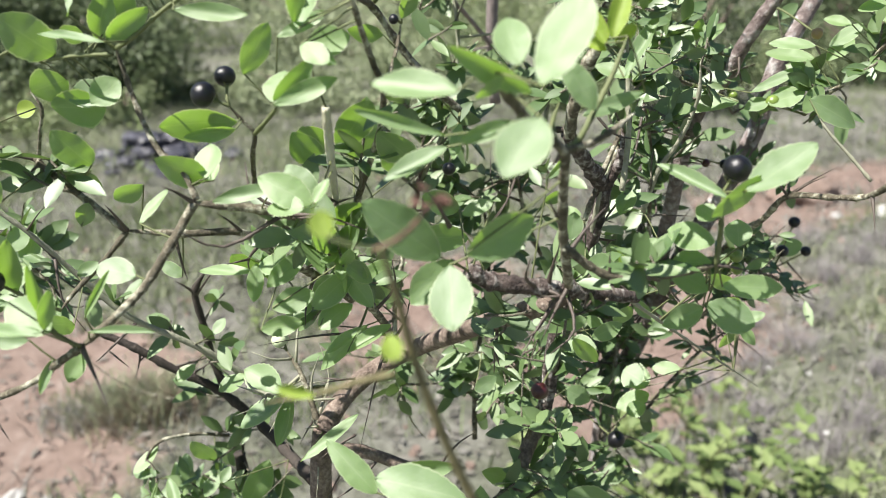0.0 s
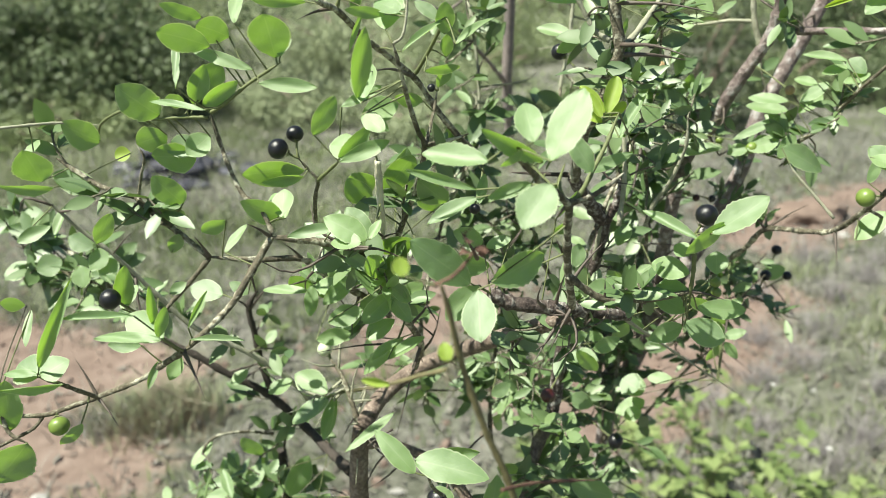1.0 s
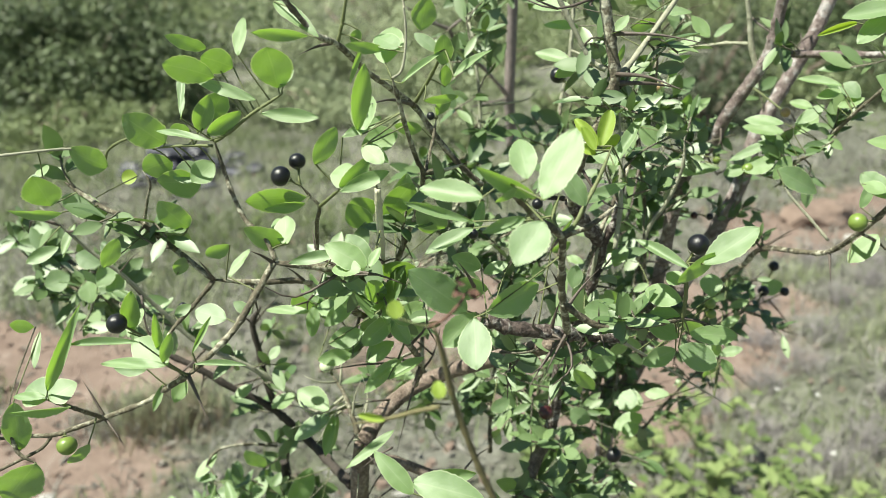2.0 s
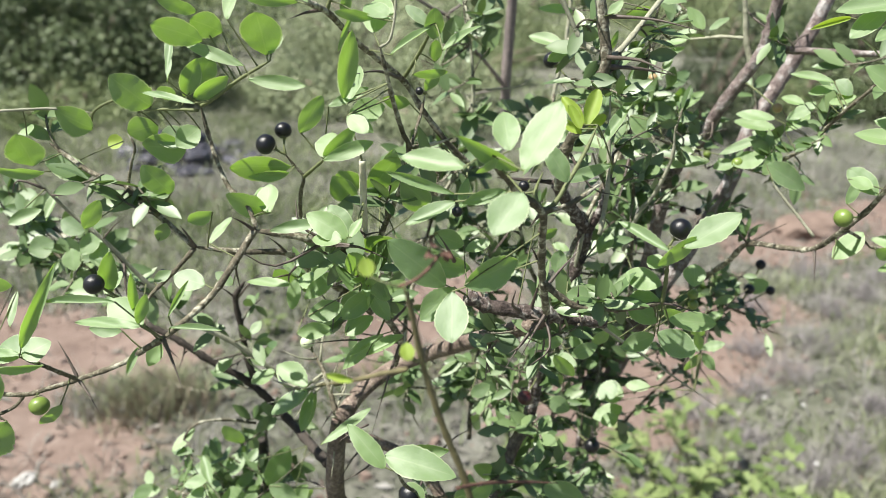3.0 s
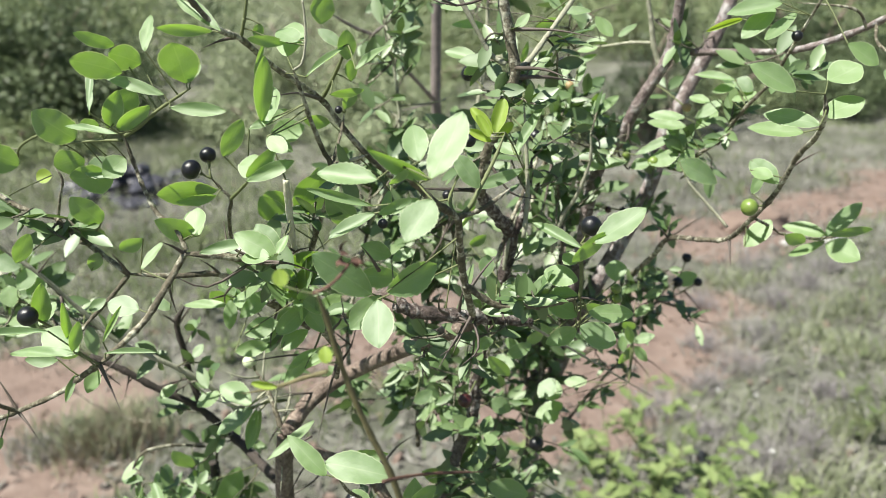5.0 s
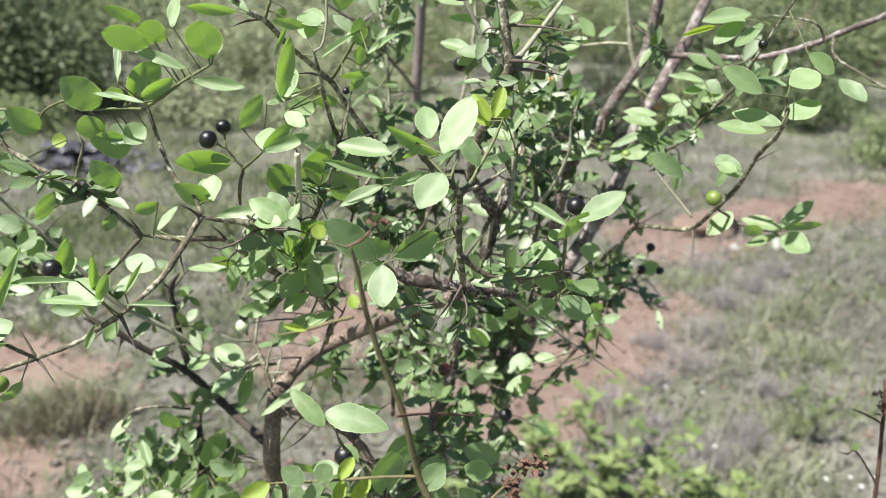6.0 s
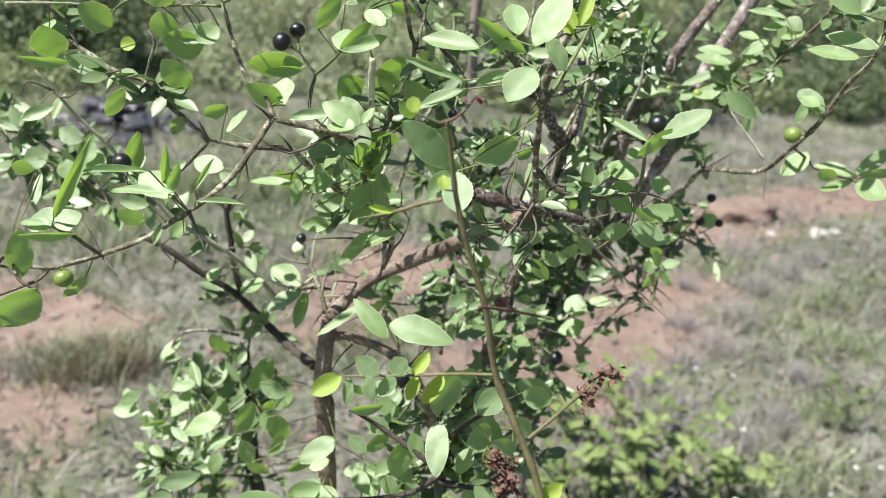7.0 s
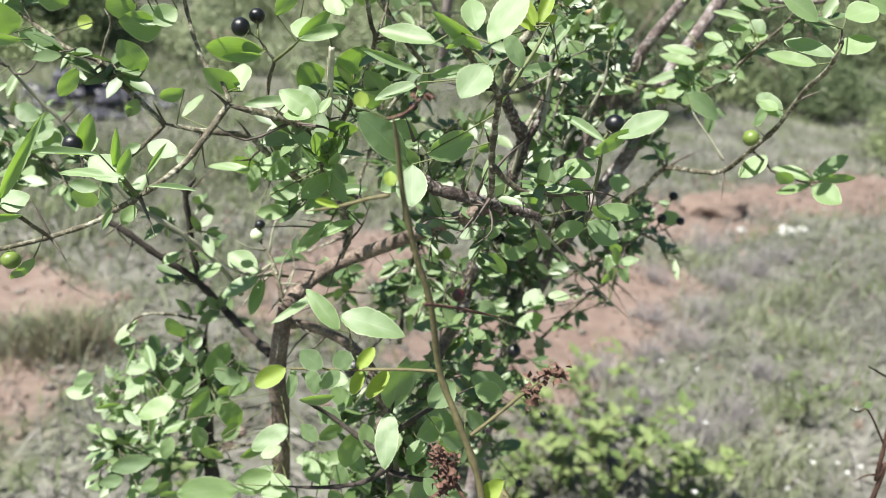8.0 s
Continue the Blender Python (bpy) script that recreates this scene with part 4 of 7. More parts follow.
rt_twig = branch('twig', shrub, TWIG, 1.512, 0.924, (0.1342, 0.4700, 0.9983), (0.1289, 0.4400, 1.0153), (0.1327, 0.4150, 1.0347), (0.1363, 0.3980, 1.0510), (0.1489, 0.3800, 1.0555), (0.1550, 0.3620, 1.0619), (0.1534, 0.3320, 1.0818), (0.1565, 0.3180, 1.0967), (0.1561, 0.3000, 1.1172), (0.1531, 0.2800, 1.1296), (0.1498, 0.2680, 1.1404), (0.1478, 0.2660, 1.1486))
rt_fork = branch('twig', shrub, TWIG_PALE, 0.756, 0.504, (0.1538, 0.3620, 1.0677), (0.1465, 0.3660, 1.0765), (0.1380, 0.3700, 1.0863), (0.1343, 0.3720, 1.0917))
rt_low = branch('twig', shrub, TWIG, 1.008, 0.672, (0.1273, 0.4400, 1.0120), (0.1450, 0.4550, 0.9949), (0.1625, 0.4680, 0.9815), (0.1836, 0.4800, 0.9720))
rt_leafy = branch('twig', shrub, TWIG, 0.756, 0.504, (0.1748, 0.3500, 1.0675), (0.1921, 0.3580, 1.0618), (0.2049, 0.3620, 1.0596), (0.2245, 0.3620, 1.0633))
rt_leafy_b = branch('twig', shrub, TWIG, 0.756, 0.672, (0.1534, 0.3320, 1.0818), (0.1669, 0.3420, 1.0735), (0.1748, 0.3500, 1.0675))
up_right = branch('twig', shrub, TWIG, 1.008, 0.672, (0.1579, 0.3950, 1.1030), (0.1584, 0.3850, 1.1122), (0.1614, 0.3700, 1.1261), (0.1662, 0.3550, 1.1405), (0.1673, 0.3450, 1.1520), (0.1723, 0.2992, 1.2047))
up_right_b = branch('twig', shrub, TWIG, 1.176, 1.008, (0.1441, 0.4100, 1.0851), (0.1504, 0.4050, 1.0945), (0.1579, 0.3950, 1.1030))
thorn_arm = branch('twig', shrub, TWIG_PALE, 1.35, 0.95, (0.0392, 0.3193, 1.1524), (0.0475, 0.3257, 1.1569), (0.0555, 0.3332, 1.1647), (0.0623, 0.3397, 1.1718), (0.1059, 0.3810, 1.2173))
centre_thorn = branch('twig', shrub, THORN, 1.05, 0.2, (0.0402, 0.3165, 1.1518), (0.0553, 0.3200, 1.1508), (0.0704, 0.3235, 1.1478))
thorn_arm_b = branch('twig', shrub, TWIG_PALE, 1.15, 0.75, (0.0370, 0.3148, 1.1573), (0.0315, 0.3159, 1.1606), (0.0281, 0.3159, 1.1659), (0.0242, 0.3159, 1.1733), (-0.0103, 0.3159, 1.2390))
low_stem = branch('trunk', shrub, TWIG_DARK, 6.5, 3, (-0.1050, 0.4400, -0.0300), (-0.0970, 0.4360, 0.3000), (-0.1151, 0.4280, 0.5656), (-0.1218, 0.4200, 0.7855), (-0.1272, 0.4240, 0.8203), (-0.1276, 0.4240, 0.8557), (-0.1294, 0.4250, 0.8807), (-0.1307, 0.4240, 0.9100))
low_stem_b = branch('twig', shrub, TWIG, 1.176, 0.84, (-0.1311, 0.4200, 0.8183), (-0.1144, 0.4100, 0.8347), (-0.0996, 0.3950, 0.8497), (-0.0856, 0.3800, 0.8644))
low_leafy = branch('twig', shrub, TWIG, 1.008, 0.672, (-0.1318, 0.4240, 0.8155), (-0.1562, 0.4150, 0.8251), (-0.1690, 0.4080, 0.8337), (-0.1793, 0.4000, 0.8429))
low_leafy_b = branch('twig', shrub, TWIG, 1.008, 0.672, (-0.1287, 0.4240, 0.8643), (-0.1471, 0.4300, 0.8685), (-0.1683, 0.4400, 0.8573), (-0.1934, 0.4550, 0.8474), (-0.2154, 0.4700, 0.8422))
low_leafy_c = branch('twig', shrub, TWIG, 0.924, 0.672, (-0.1309, 0.4240, 0.8978), (-0.1270, 0.4240, 0.9223), (-0.1238, 0.4160, 0.9380))
low_leafy_d = branch('twig', shrub, TWIG, 0.924, 0.588, (-0.1334, 0.4200, 0.9239), (-0.1488, 0.4100, 0.9317), (-0.1635, 0.4000, 0.9337), (-0.1694, 0.3950, 0.9226), (-0.1618, 0.3920, 0.9073))
mid_low = branch('trunk', shrub, BARK, 4.25, 2.2, (0.0000, 0.3800, -0.0300), (0.0080, 0.3760, 0.3000), (-0.0045, 0.3530, 0.6152), (-0.0076, 0.3350, 0.8545), (-0.0075, 0.3320, 0.8768), (-0.0089, 0.3300, 0.8968), (-0.0136, 0.3280, 0.9195), (-0.0209, 0.3300, 0.9390), (-0.0340, 0.3350, 0.9562), (-0.0587, 0.3380, 0.9668), (-0.0721, 0.3380, 0.9661), rough=0.02)
mid_low_b = branch('limb', shrub, BARK, 3.2, 3.4, (-0.0099, 0.3320, 0.8880), (0.0004, 0.3400, 0.9055), (0.0089, 0.3520, 0.9281), (0.0148, 0.3620, 0.9449), (0.0243, 0.3720, 0.9585))
mid_low_c = branch('twig', shrub, TWIG_DARK, 2.0, 0.8, (-0.0076, 0.3350, 0.8545), (-0.0144, 0.2606, 0.9364), (-0.0165, 0.2573, 0.9669), (-0.0112, 0.2679, 0.9843))
mid_low_d = branch('twig', shrub, TWIG_DARK, 1.4, 0.7, (-0.0156, 0.2589, 0.9542), (0.0011, 0.2584, 0.9700), (0.0187, 0.2637, 0.9785))
mid_low_e = branch('twig', shrub, TWIG_DARK, 1.5, 0.7, (-0.0145, 0.2615, 0.9389), (-0.0316, 0.2667, 0.9494), (-0.0452, 0.2706, 0.9573), (-0.0561, 0.2601, 0.9700))
mid_low_f = branch('twig', shrub, TWIG_DARK, 1.4, 0.7, (-0.0143, 0.2597, 0.9340), (0.0054, 0.2537, 0.9359), (0.0185, 0.2616, 0.9449))
mid_low_g = branch('twig', shrub, TWIG_DARK, 1.4, 0.7, (-0.0144, 0.2606, 0.9364), (-0.0260, 0.2709, 0.9193), (-0.0449, 0.2750, 0.9123), (-0.0633, 0.2841, 0.9050))
inner_a = branch('twig', shrub, TWIG, 1.848, 1.176, (0.0888, 0.5000, 0.9383), (0.0639, 0.4850, 0.9559), (0.0478, 0.4700, 0.9772), (0.0262, 0.4500, 1.0213), (0.0181, 0.4400, 1.0593))
inner_b = branch('twig', shrub, TWIG, 1.344, 0.84, (0.0907, 0.4950, 0.9492), (0.0930, 0.4700, 0.9879), (0.0878, 0.4500, 1.0250), (0.0816, 0.4300, 1.0654), (0.0720, 0.4150, 1.1006))
inner_c = branch('twig', shrub, TWIG, 1.344, 0.84, (0.0874, 0.5050, 0.9226), (0.0648, 0.4700, 0.9278), (0.0412, 0.4400, 0.9317), (0.0186, 0.4200, 0.9554), (-0.0020, 0.4000, 0.9776))
inner_d = branch('twig', shrub, TWIG, 1.344, 0.924, (0.0853, 0.5000, 0.9155), (0.0707, 0.4600, 0.8978), (0.0550, 0.4200, 0.8839), (0.0418, 0.3900, 0.8677))
inner_e = branch('twig', shrub, TWIG, 1.092, 0.672, (0.1090, 0.4800, 0.9432), (0.1213, 0.4600, 0.9646), (0.1296, 0.4420, 0.9800), (0.1454, 0.4500, 0.9898), (0.1789, 0.4900, 0.9818))
inner_f = branch('twig', shrub, TWIG, 1.008, 0.672, (0.0931, 0.4700, 0.8938), (0.1127, 0.4780, 0.9134), (0.1296, 0.4760, 0.9351), (0.1454, 0.4700, 0.9535))
long_thorn = branch('twig', shrub, TWIG_PALE, 0.756, 0.42, (0.0430, 0.3000, 1.0483), (0.0631, 0.3300, 1.0246), (0.0889, 0.3600, 0.9969), (0.1333, 0.4000, 0.9530))
left_far = branch('twig', shrub, TWIG, 1.512, 0.924, (-0.2112, 0.4200, 1.0156), (-0.2279, 0.4320, 1.0217), (-0.2450, 0.4450, 1.0314), (-0.2618, 0.4550, 1.0369), (-0.2813, 0.4620, 1.0395))
left_far_b = branch('twig', shrub, TWIG, 1.26, 0.84, (-0.2258, 0.4200, 1.0226), (-0.2369, 0.4250, 1.0243), (-0.2597, 0.4400, 1.0311), (-0.2782, 0.4500, 1.0350))
lf_twig = branch('twig', shrub, TWIG_GREEN, 0.84, 0.588, (-0.0727, 0.3620, 0.9834), (-0.0824, 0.3500, 0.9888), (-0.0875, 0.3380, 0.9925), (-0.0910, 0.3360, 0.9953))
bud_twig = branch('twig', shrub, TWIG, 1.344, 0.84, (-0.0732, 0.3400, 0.9787), (-0.0759, 0.3450, 0.9867), (-0.0807, 0.3520, 0.9969), (-0.0871, 0.3620, 1.0012))
low_thin = branch('twig', shrub, TWIG, 0.588, 0.42, (-0.3299, 0.7000, 0.8294), (-0.3048, 0.7000, 0.8058), (-0.2786, 0.7000, 0.7921), (-0.2435, 0.6900, 0.7895))
edge_twig = branch('twig', shrub, TWIG, 0.84, 0.672, (-0.1571, 0.2570, 1.0406), (-0.1601, 0.2500, 1.0471), (-0.1618, 0.2430, 1.0533), (-0.1653, 0.2420, 1.0555), (-0.1690, 0.2420, 1.0571))
edge_twig_b = branch('twig', shrub, TWIG, 0.84, 0.672, (-0.1955, 0.2480, 1.0378), (-0.1883, 0.2460, 1.0438), (-0.1851, 0.2440, 1.0346), (-0.1788, 0.2430, 1.0304))
low_pair = branch('twig', shrub, TWIG, 0.672, 0.84, (-0.0368, 0.2380, 1.0176), (-0.0344, 0.2620, 0.9933), (-0.0278, 0.3000, 0.9618), (-0.0209, 0.3300, 0.9383))
pale_stick = branch('twig', shrub, TWIG_CREAM, 1.25, 1.3, (-0.0515, 0.2867, 1.0867), (-0.0515, 0.2815, 1.1019), (-0.0515, 0.2796, 1.1118), (-0.0515, 0.2778, 1.1216))
left_line = branch('twig', shrub, TWIG_PALE, 0.588, 0.504, (-0.2012, 0.2980, 1.1325), (-0.1867, 0.3040, 1.1328), (-0.1754, 0.3080, 1.1326), (-0.1615, 0.3100, 1.1309))
arm_twig = branch('twig', shrub, TWIG, 0.756, 0.588, (0.2174, 0.3630, 1.1645), (0.2128, 0.3500, 1.1562), (0.2212, 0.3350, 1.1486), (0.2262, 0.3200, 1.1440), (0.2474, 0.2561, 1.1248))
arm_twig_b = branch('twig', shrub, TWIG, 0.756, 0.504, (0.2159, 0.3680, 1.1623), (0.2066, 0.3650, 1.1715), (0.1788, 0.3650, 1.1752))
back_a = branch('twig', shrub, TWIG, 1.344, 0.84, (-0.0415, 0.4200, 0.9347), (-0.0445, 0.4300, 0.9824), (-0.0384, 0.4400, 1.0155), (-0.0293, 0.4500, 1.0484), (-0.0262, 0.4550, 1.0792))
back_b = branch('twig', shrub, TWIG, 1.344, 0.84, (-0.0051, 0.4300, 0.9098), (-0.0037, 0.4400, 0.9450), (0.0025, 0.4500, 0.9763), (0.0054, 0.4550, 1.0096), (0.0019, 0.4600, 1.0420))
back_c = branch('twig', shrub, TWIG, 1.428, 0.84, (0.0777, 0.4700, 0.9043), (0.0804, 0.4800, 0.9427), (0.0827, 0.4850, 0.9751), (0.0951, 0.4900, 1.0107), (0.0995, 0.4900, 1.0468))
back_d = branch('twig', shrub, TWIG_PALE, 1.26, 0.84, (0.0367, 0.4700, 1.0725), (0.0389, 0.4750, 1.1101), (0.0445, 0.4800, 1.1374), (0.0470, 0.4850, 1.1642), (0.0482, 0.4900, 1.1847), (0.0520, 0.5066, 1.2526))
back_e = branch('twig', shrub, TWIG, 1.26, 0.84, (0.0655, 0.4400, 1.0558), (0.0772, 0.4500, 1.0877), (0.0853, 0.4550, 1.1143), (0.0903, 0.4600, 1.1404), (0.0913, 0.4600, 1.1664))
back_f = branch('twig', shrub, TWIG_PALE, 1.176, 0.756, (-0.0293, 0.4500, 1.0484), (-0.0138, 0.4550, 1.0793), (-0.0079, 0.4600, 1.1095), (-0.0095, 0.4620, 1.1393), (-0.0140, 0.4650, 1.1680))
add_a = branch('twig', shrub, TWIG_PALE, 1.092, 0.84, (0.0465, 0.3300, 1.0773), (0.0491, 0.3350, 1.0951), (0.0491, 0.3380, 1.1109), (0.0483, 0.3420, 1.1366))
add_b = branch('twig', shrub, TWIG_PALE, 1.176, 0.756, (0.0721, 0.4000, 1.0454), (0.0768, 0.3950, 1.0664), (0.0831, 0.3900, 1.0795), (0.0885, 0.3850, 1.0988), (0.0878, 0.3820, 1.1154))
add_c = branch('twig', shrub, TWIG, 1.092, 0.756, (0.0358, 0.3450, 1.0612), (0.0439, 0.3507, 1.0799), (0.0538, 0.3588, 1.0979), (0.0601, 0.3657, 1.1112))
stem_pale = branch('twig', shrub, TWIG_PALE, 1.3, 0.7, (0.0400, 0.3553, 1.0462), (0.0414, 0.3500, 1.0645), (0.0458, 0.3471, 1.0837))
stem_side = branch('twig', shrub, TWIG_DARK, 1.0, 0.7, (0.0270, 0.3325, 1.0999), (0.0151, 0.3376, 1.0993), (0.0013, 0.3419, 1.0993))
add_d = branch('twig', shrub, TWIG, 1.176, 0.672, (0.1138, 0.4460, 1.0915), (0.0984, 0.4250, 1.0971), (0.0837, 0.4100, 1.1040))

# thorns
thorn((-0.1180, 0.2420, 1.0656), (-0.1094, 0.2320, 1.0515), 0.9)
thorn((-0.1571, 0.2570, 1.0406), (-0.1655, 0.2620, 1.0547), 0.8)
thorn((-0.1571, 0.2570, 1.0406), (-0.1479, 0.2500, 1.0315), 0.8)
thorn((-0.0905, 0.2700, 1.0965), (-0.0971, 0.2620, 1.1044), 0.9)
thorn((-0.1214, 0.2970, 1.0806), (-0.1247, 0.2900, 1.0913), 0.9)
thorn((-0.1490, 0.3040, 1.1011), (-0.1534, 0.3000, 1.0966), 0.7)
thorn((-0.1506, 0.3060, 1.1024), (-0.1603, 0.3000, 1.1051), 0.7)
thorn((-0.1866, 0.3620, 1.0592), (-0.1693, 0.3520, 1.0748), 0.5)
thorn((-0.0374, 0.3060, 1.1460), (-0.0527, 0.2620, 1.1550), 1)
thorn((-0.0621, 0.2680, 1.1751), (-0.0735, 0.2620, 1.1725), 0.9)
thorn((0.0370, 0.2970, 1.1557), (0.0569, 0.2700, 1.1557), 1.1)
thorn((0.0580, 0.3160, 1.1738), (0.0739, 0.3000, 1.1674), 1)
thorn((0.0122, 0.2760, 1.0646), (0.0146, 0.2650, 1.0814), 1)
thorn((0.0166, 0.2760, 1.0598), (0.0014, 0.2620, 1.0437), 0.9)
thorn((0.0267, 0.2520, 1.0767), (0.0286, 0.2460, 1.0683), 0.7)
thorn((0.0267, 0.2520, 1.0767), (0.0262, 0.2500, 1.0855), 0.6)
thorn((0.0568, 0.2540, 1.0780), (0.0685, 0.2500, 1.0758), 0.7)
thorn((-0.0404, 0.3250, 1.0271), (-0.0872, 0.3100, 1.0300), 0.9)
thorn((-0.0404, 0.3250, 1.0271), (-0.0671, 0.3180, 1.0334), 0.8)
thorn((-0.0392, 0.3250, 1.0257), (-0.0528, 0.3100, 0.9860), 0.9)
thorn((0.1551, 0.3620, 1.0616), (0.1534, 0.3520, 1.0478), 1)
thorn((0.1632, 0.3130, 1.1160), (0.1700, 0.3060, 1.1184), 0.8)
thorn((0.1363, 0.3980, 1.0510), (0.1231, 0.3900, 1.0631), 0.9)
thorn((0.1363, 0.3980, 1.0510), (0.1465, 0.3850, 1.0638), 0.8)
thorn((0.0387, 0.2530, 1.0760), (0.0526, 0.2700, 1.0593), 0.8)
thorn((0.1836, 0.4800, 0.9720), (0.1902, 0.4700, 0.9646), 0.7)
thorn((0.1804, 0.4900, 0.9734), (0.1962, 0.4800, 0.9587), 0.7)
thorn((0.1521, 0.4720, 0.9402), (0.1661, 0.4650, 0.9289), 0.7)
thorn((0.1441, 0.4720, 0.9398), (0.1545, 0.4650, 0.9261), 0.7)
thorn((-0.1358, 0.4040, 1.0108), (-0.1425, 0.3960, 1.0219), 0.9)
thorn((-0.1344, 0.4040, 1.0101), (-0.1172, 0.3960, 1.0318), 0.8)
thorn((-0.0172, 0.2500, 1.0936), (-0.0228, 0.2400, 1.1068), 0.8)
thorn((0.0097, 0.2280, 1.1187), (0.0059, 0.2300, 1.1125), 0.8)
thorn((0.0132, 0.2470, 1.0910), (0.0079, 0.2400, 1.1033), 0.9)
thorn((0.0144, 0.2520, 1.0829), (0.0280, 0.2620, 1.0946), 0.9)
thorn((0.0179, 0.2650, 1.0674), (0.0073, 0.2550, 1.0534), 0.8)
thorn((-0.0855, 0.3060, 1.0743), (-0.0924, 0.2980, 1.0846), 0.8)
thorn((-0.0741, 0.3180, 1.0580), (-0.0811, 0.3080, 1.0747), 0.8)
thorn((-0.0764, 0.3400, 0.9803), (-0.0800, 0.3320, 0.9736), 0.7)
thorn((-0.0530, 0.3000, 0.9979), (-0.0660, 0.2920, 0.9930), 0.6)
thorn((-0.0818, 0.3500, 0.9320), (-0.0990, 0.3620, 0.9265), 0.9)
thorn((0.0413, 0.2920, 1.0508), (0.0323, 0.2860, 1.0627), 0.8)
thorn((0.1405, 0.4000, 1.0491), (0.1522, 0.3880, 1.0667), 0.9)
thorn((-0.0305, 0.3610, 1.0015), (-0.0228, 0.3500, 0.9990), 0.7)

# the slender weed before the shrub
weed_stem = branch('stem', weed, WEED, 0.6, 1.4, (-0.0286, 0.1470, 1.1265), (-0.0268, 0.1490, 1.1187), (-0.0241, 0.1510, 1.1042), (-0.0193, 0.1520, 1.0877), (-0.0131, 0.1530, 1.0702), (-0.0083, 0.1550, 1.0481), (-0.0016, 0.1520, 1.0335), (0.0062, 0.1480, 1.0161), (0.0116, 0.1450, 0.9952), (0.0171, 0.1420, 0.9743), (0.0316, 0.1550, 0.5000), (0.0516, 0.1750, -0.0200))
weed_side = branch('side_stem', weed, WEED, 0.5, 0.4, (-0.0083, 0.1550, 1.0481), (-0.0195, 0.1570, 1.0469), (-0.0332, 0.1600, 1.0443), (-0.0472, 0.1640, 1.0413), (-0.0550, 0.1650, 1.0404))
weed_tan = branch('side_stem', weed, WEED, 0.6, 0.5, (0.0029, 0.1510, 1.0287), (0.0102, 0.1570, 1.0315), (0.0185, 0.1650, 1.0341), (0.0269, 0.1720, 1.0370))
weed_brown = branch('side_stem', weed, DRY, 0.7, 0.6, (0.0099, 0.1470, 0.9968), (0.0011, 0.1520, 1.0089), (-0.0045, 0.1560, 1.0155), (-0.0081, 0.1600, 1.0191))
weed_brown_b = branch('side_stem', weed, DRY, 0.5, 0.4, (-0.0157, 0.1480, 1.0734), (-0.0095, 0.1550, 1.0699), (-0.0017, 0.1620, 1.0658), (0.0120, 0.1720, 1.0589))
weed_top = branch('side_stem', weed, DRY, 0.45, 0.35, (-0.0298, 0.1500, 1.1248), (-0.0261, 0.1520, 1.1258), (-0.0229, 0.1550, 1.1279), (-0.0202, 0.1580, 1.1308))
weed_yellow = branch('side_stem', weed, WEED, 0.6, 0.4, (-0.0279, 0.1510, 1.1037), (-0.0344, 0.1530, 1.1012), (-0.0412, 0.1560, 1.0977), (-0.0511, 0.1600, 1.0940))

# the dry weed beside the shrub
dry_stem = branch('stem', dry_weed, RED_STEM, 1, 1.3, (0.2567, 0.3220, 0.9888), (0.2571, 0.3180, 0.9739), (0.2570, 0.3150, 0.9582), (0.2574, 0.3120, 0.9387), (0.2575, 0.3100, 0.9217), (0.2587, 0.3100, 0.9068), (0.2604, 0.3100, 0.8934), (0.2484, 0.3200, 0.6000), (0.2404, 0.3400, 0.2500), (0.2404, 0.3400, -0.0300))
dry_twig = branch('side_stem', dry_weed, RED_STEM, 0.35, 0.6, (0.2276, 0.3060, 0.9536), (0.2341, 0.3070, 0.9516), (0.2384, 0.3080, 0.9529), (0.2447, 0.3090, 0.9463), (0.2517, 0.3100, 0.9368), (0.2580, 0.3110, 0.9284))
dry_twig_b = branch('side_stem', dry_weed, RED_STEM, 0.35, 0.6, (0.2328, 0.3100, 0.9775), (0.2396, 0.3120, 0.9741), (0.2478, 0.3140, 0.9697), (0.2571, 0.3160, 0.9639))
dry_twig_c = branch('side_stem', dry_weed, RED_STEM, 0.35, 0.5, (0.2421, 0.3040, 0.9096), (0.2497, 0.3070, 0.9115), (0.2583, 0.3100, 0.9105))
leaf(dry_weed, (0.2374, 0.3080, 0.9529), (0.2409, 0.3080, 0.9573), 4.0, 'm')

# leaves that can be told apart
leaf(shrub, (-0.1138, 0.2978, 1.1716), (-0.1280, 0.2942, 1.1757), 6.4, 'd')
leaf(shrub, (-0.1089, 0.2866, 1.1624), (-0.1253, 0.2815, 1.1691), 11.5, 'd')
leaf(shrub, (-0.1034, 0.2929, 1.1648), (-0.1136, 0.2891, 1.1702), 12.2, 'd')
leaf(shrub, (-0.0985, 0.2817, 1.1702), (-0.0999, 0.2986, 1.1833), 5.2, 'b')
leaf(shrub, (-0.0722, 0.2767, 1.1770), (-0.0911, 0.2733, 1.1797), 5.6, 'd')
leaf(shrub, (-0.0866, 0.2882, 1.1574), (-0.0876, 0.2800, 1.1742), 15.1, 'd')
leaf(shrub, (-0.0846, 0.2860, 1.1581), (-0.0833, 0.2941, 1.1648), 6.5, 'b')
leaf(shrub, (-0.1198, 0.2763, 1.1492), (-0.1234, 0.3005, 1.1675), 3.4, 'b')
leaf(shrub, (-0.0942, 0.2844, 1.1541), (-0.1160, 0.2856, 1.1619), 4.8, 'm')
leaf(shrub, (-0.1201, 0.2952, 1.1405), (-0.1125, 0.2889, 1.1555), 7.9, 'd')
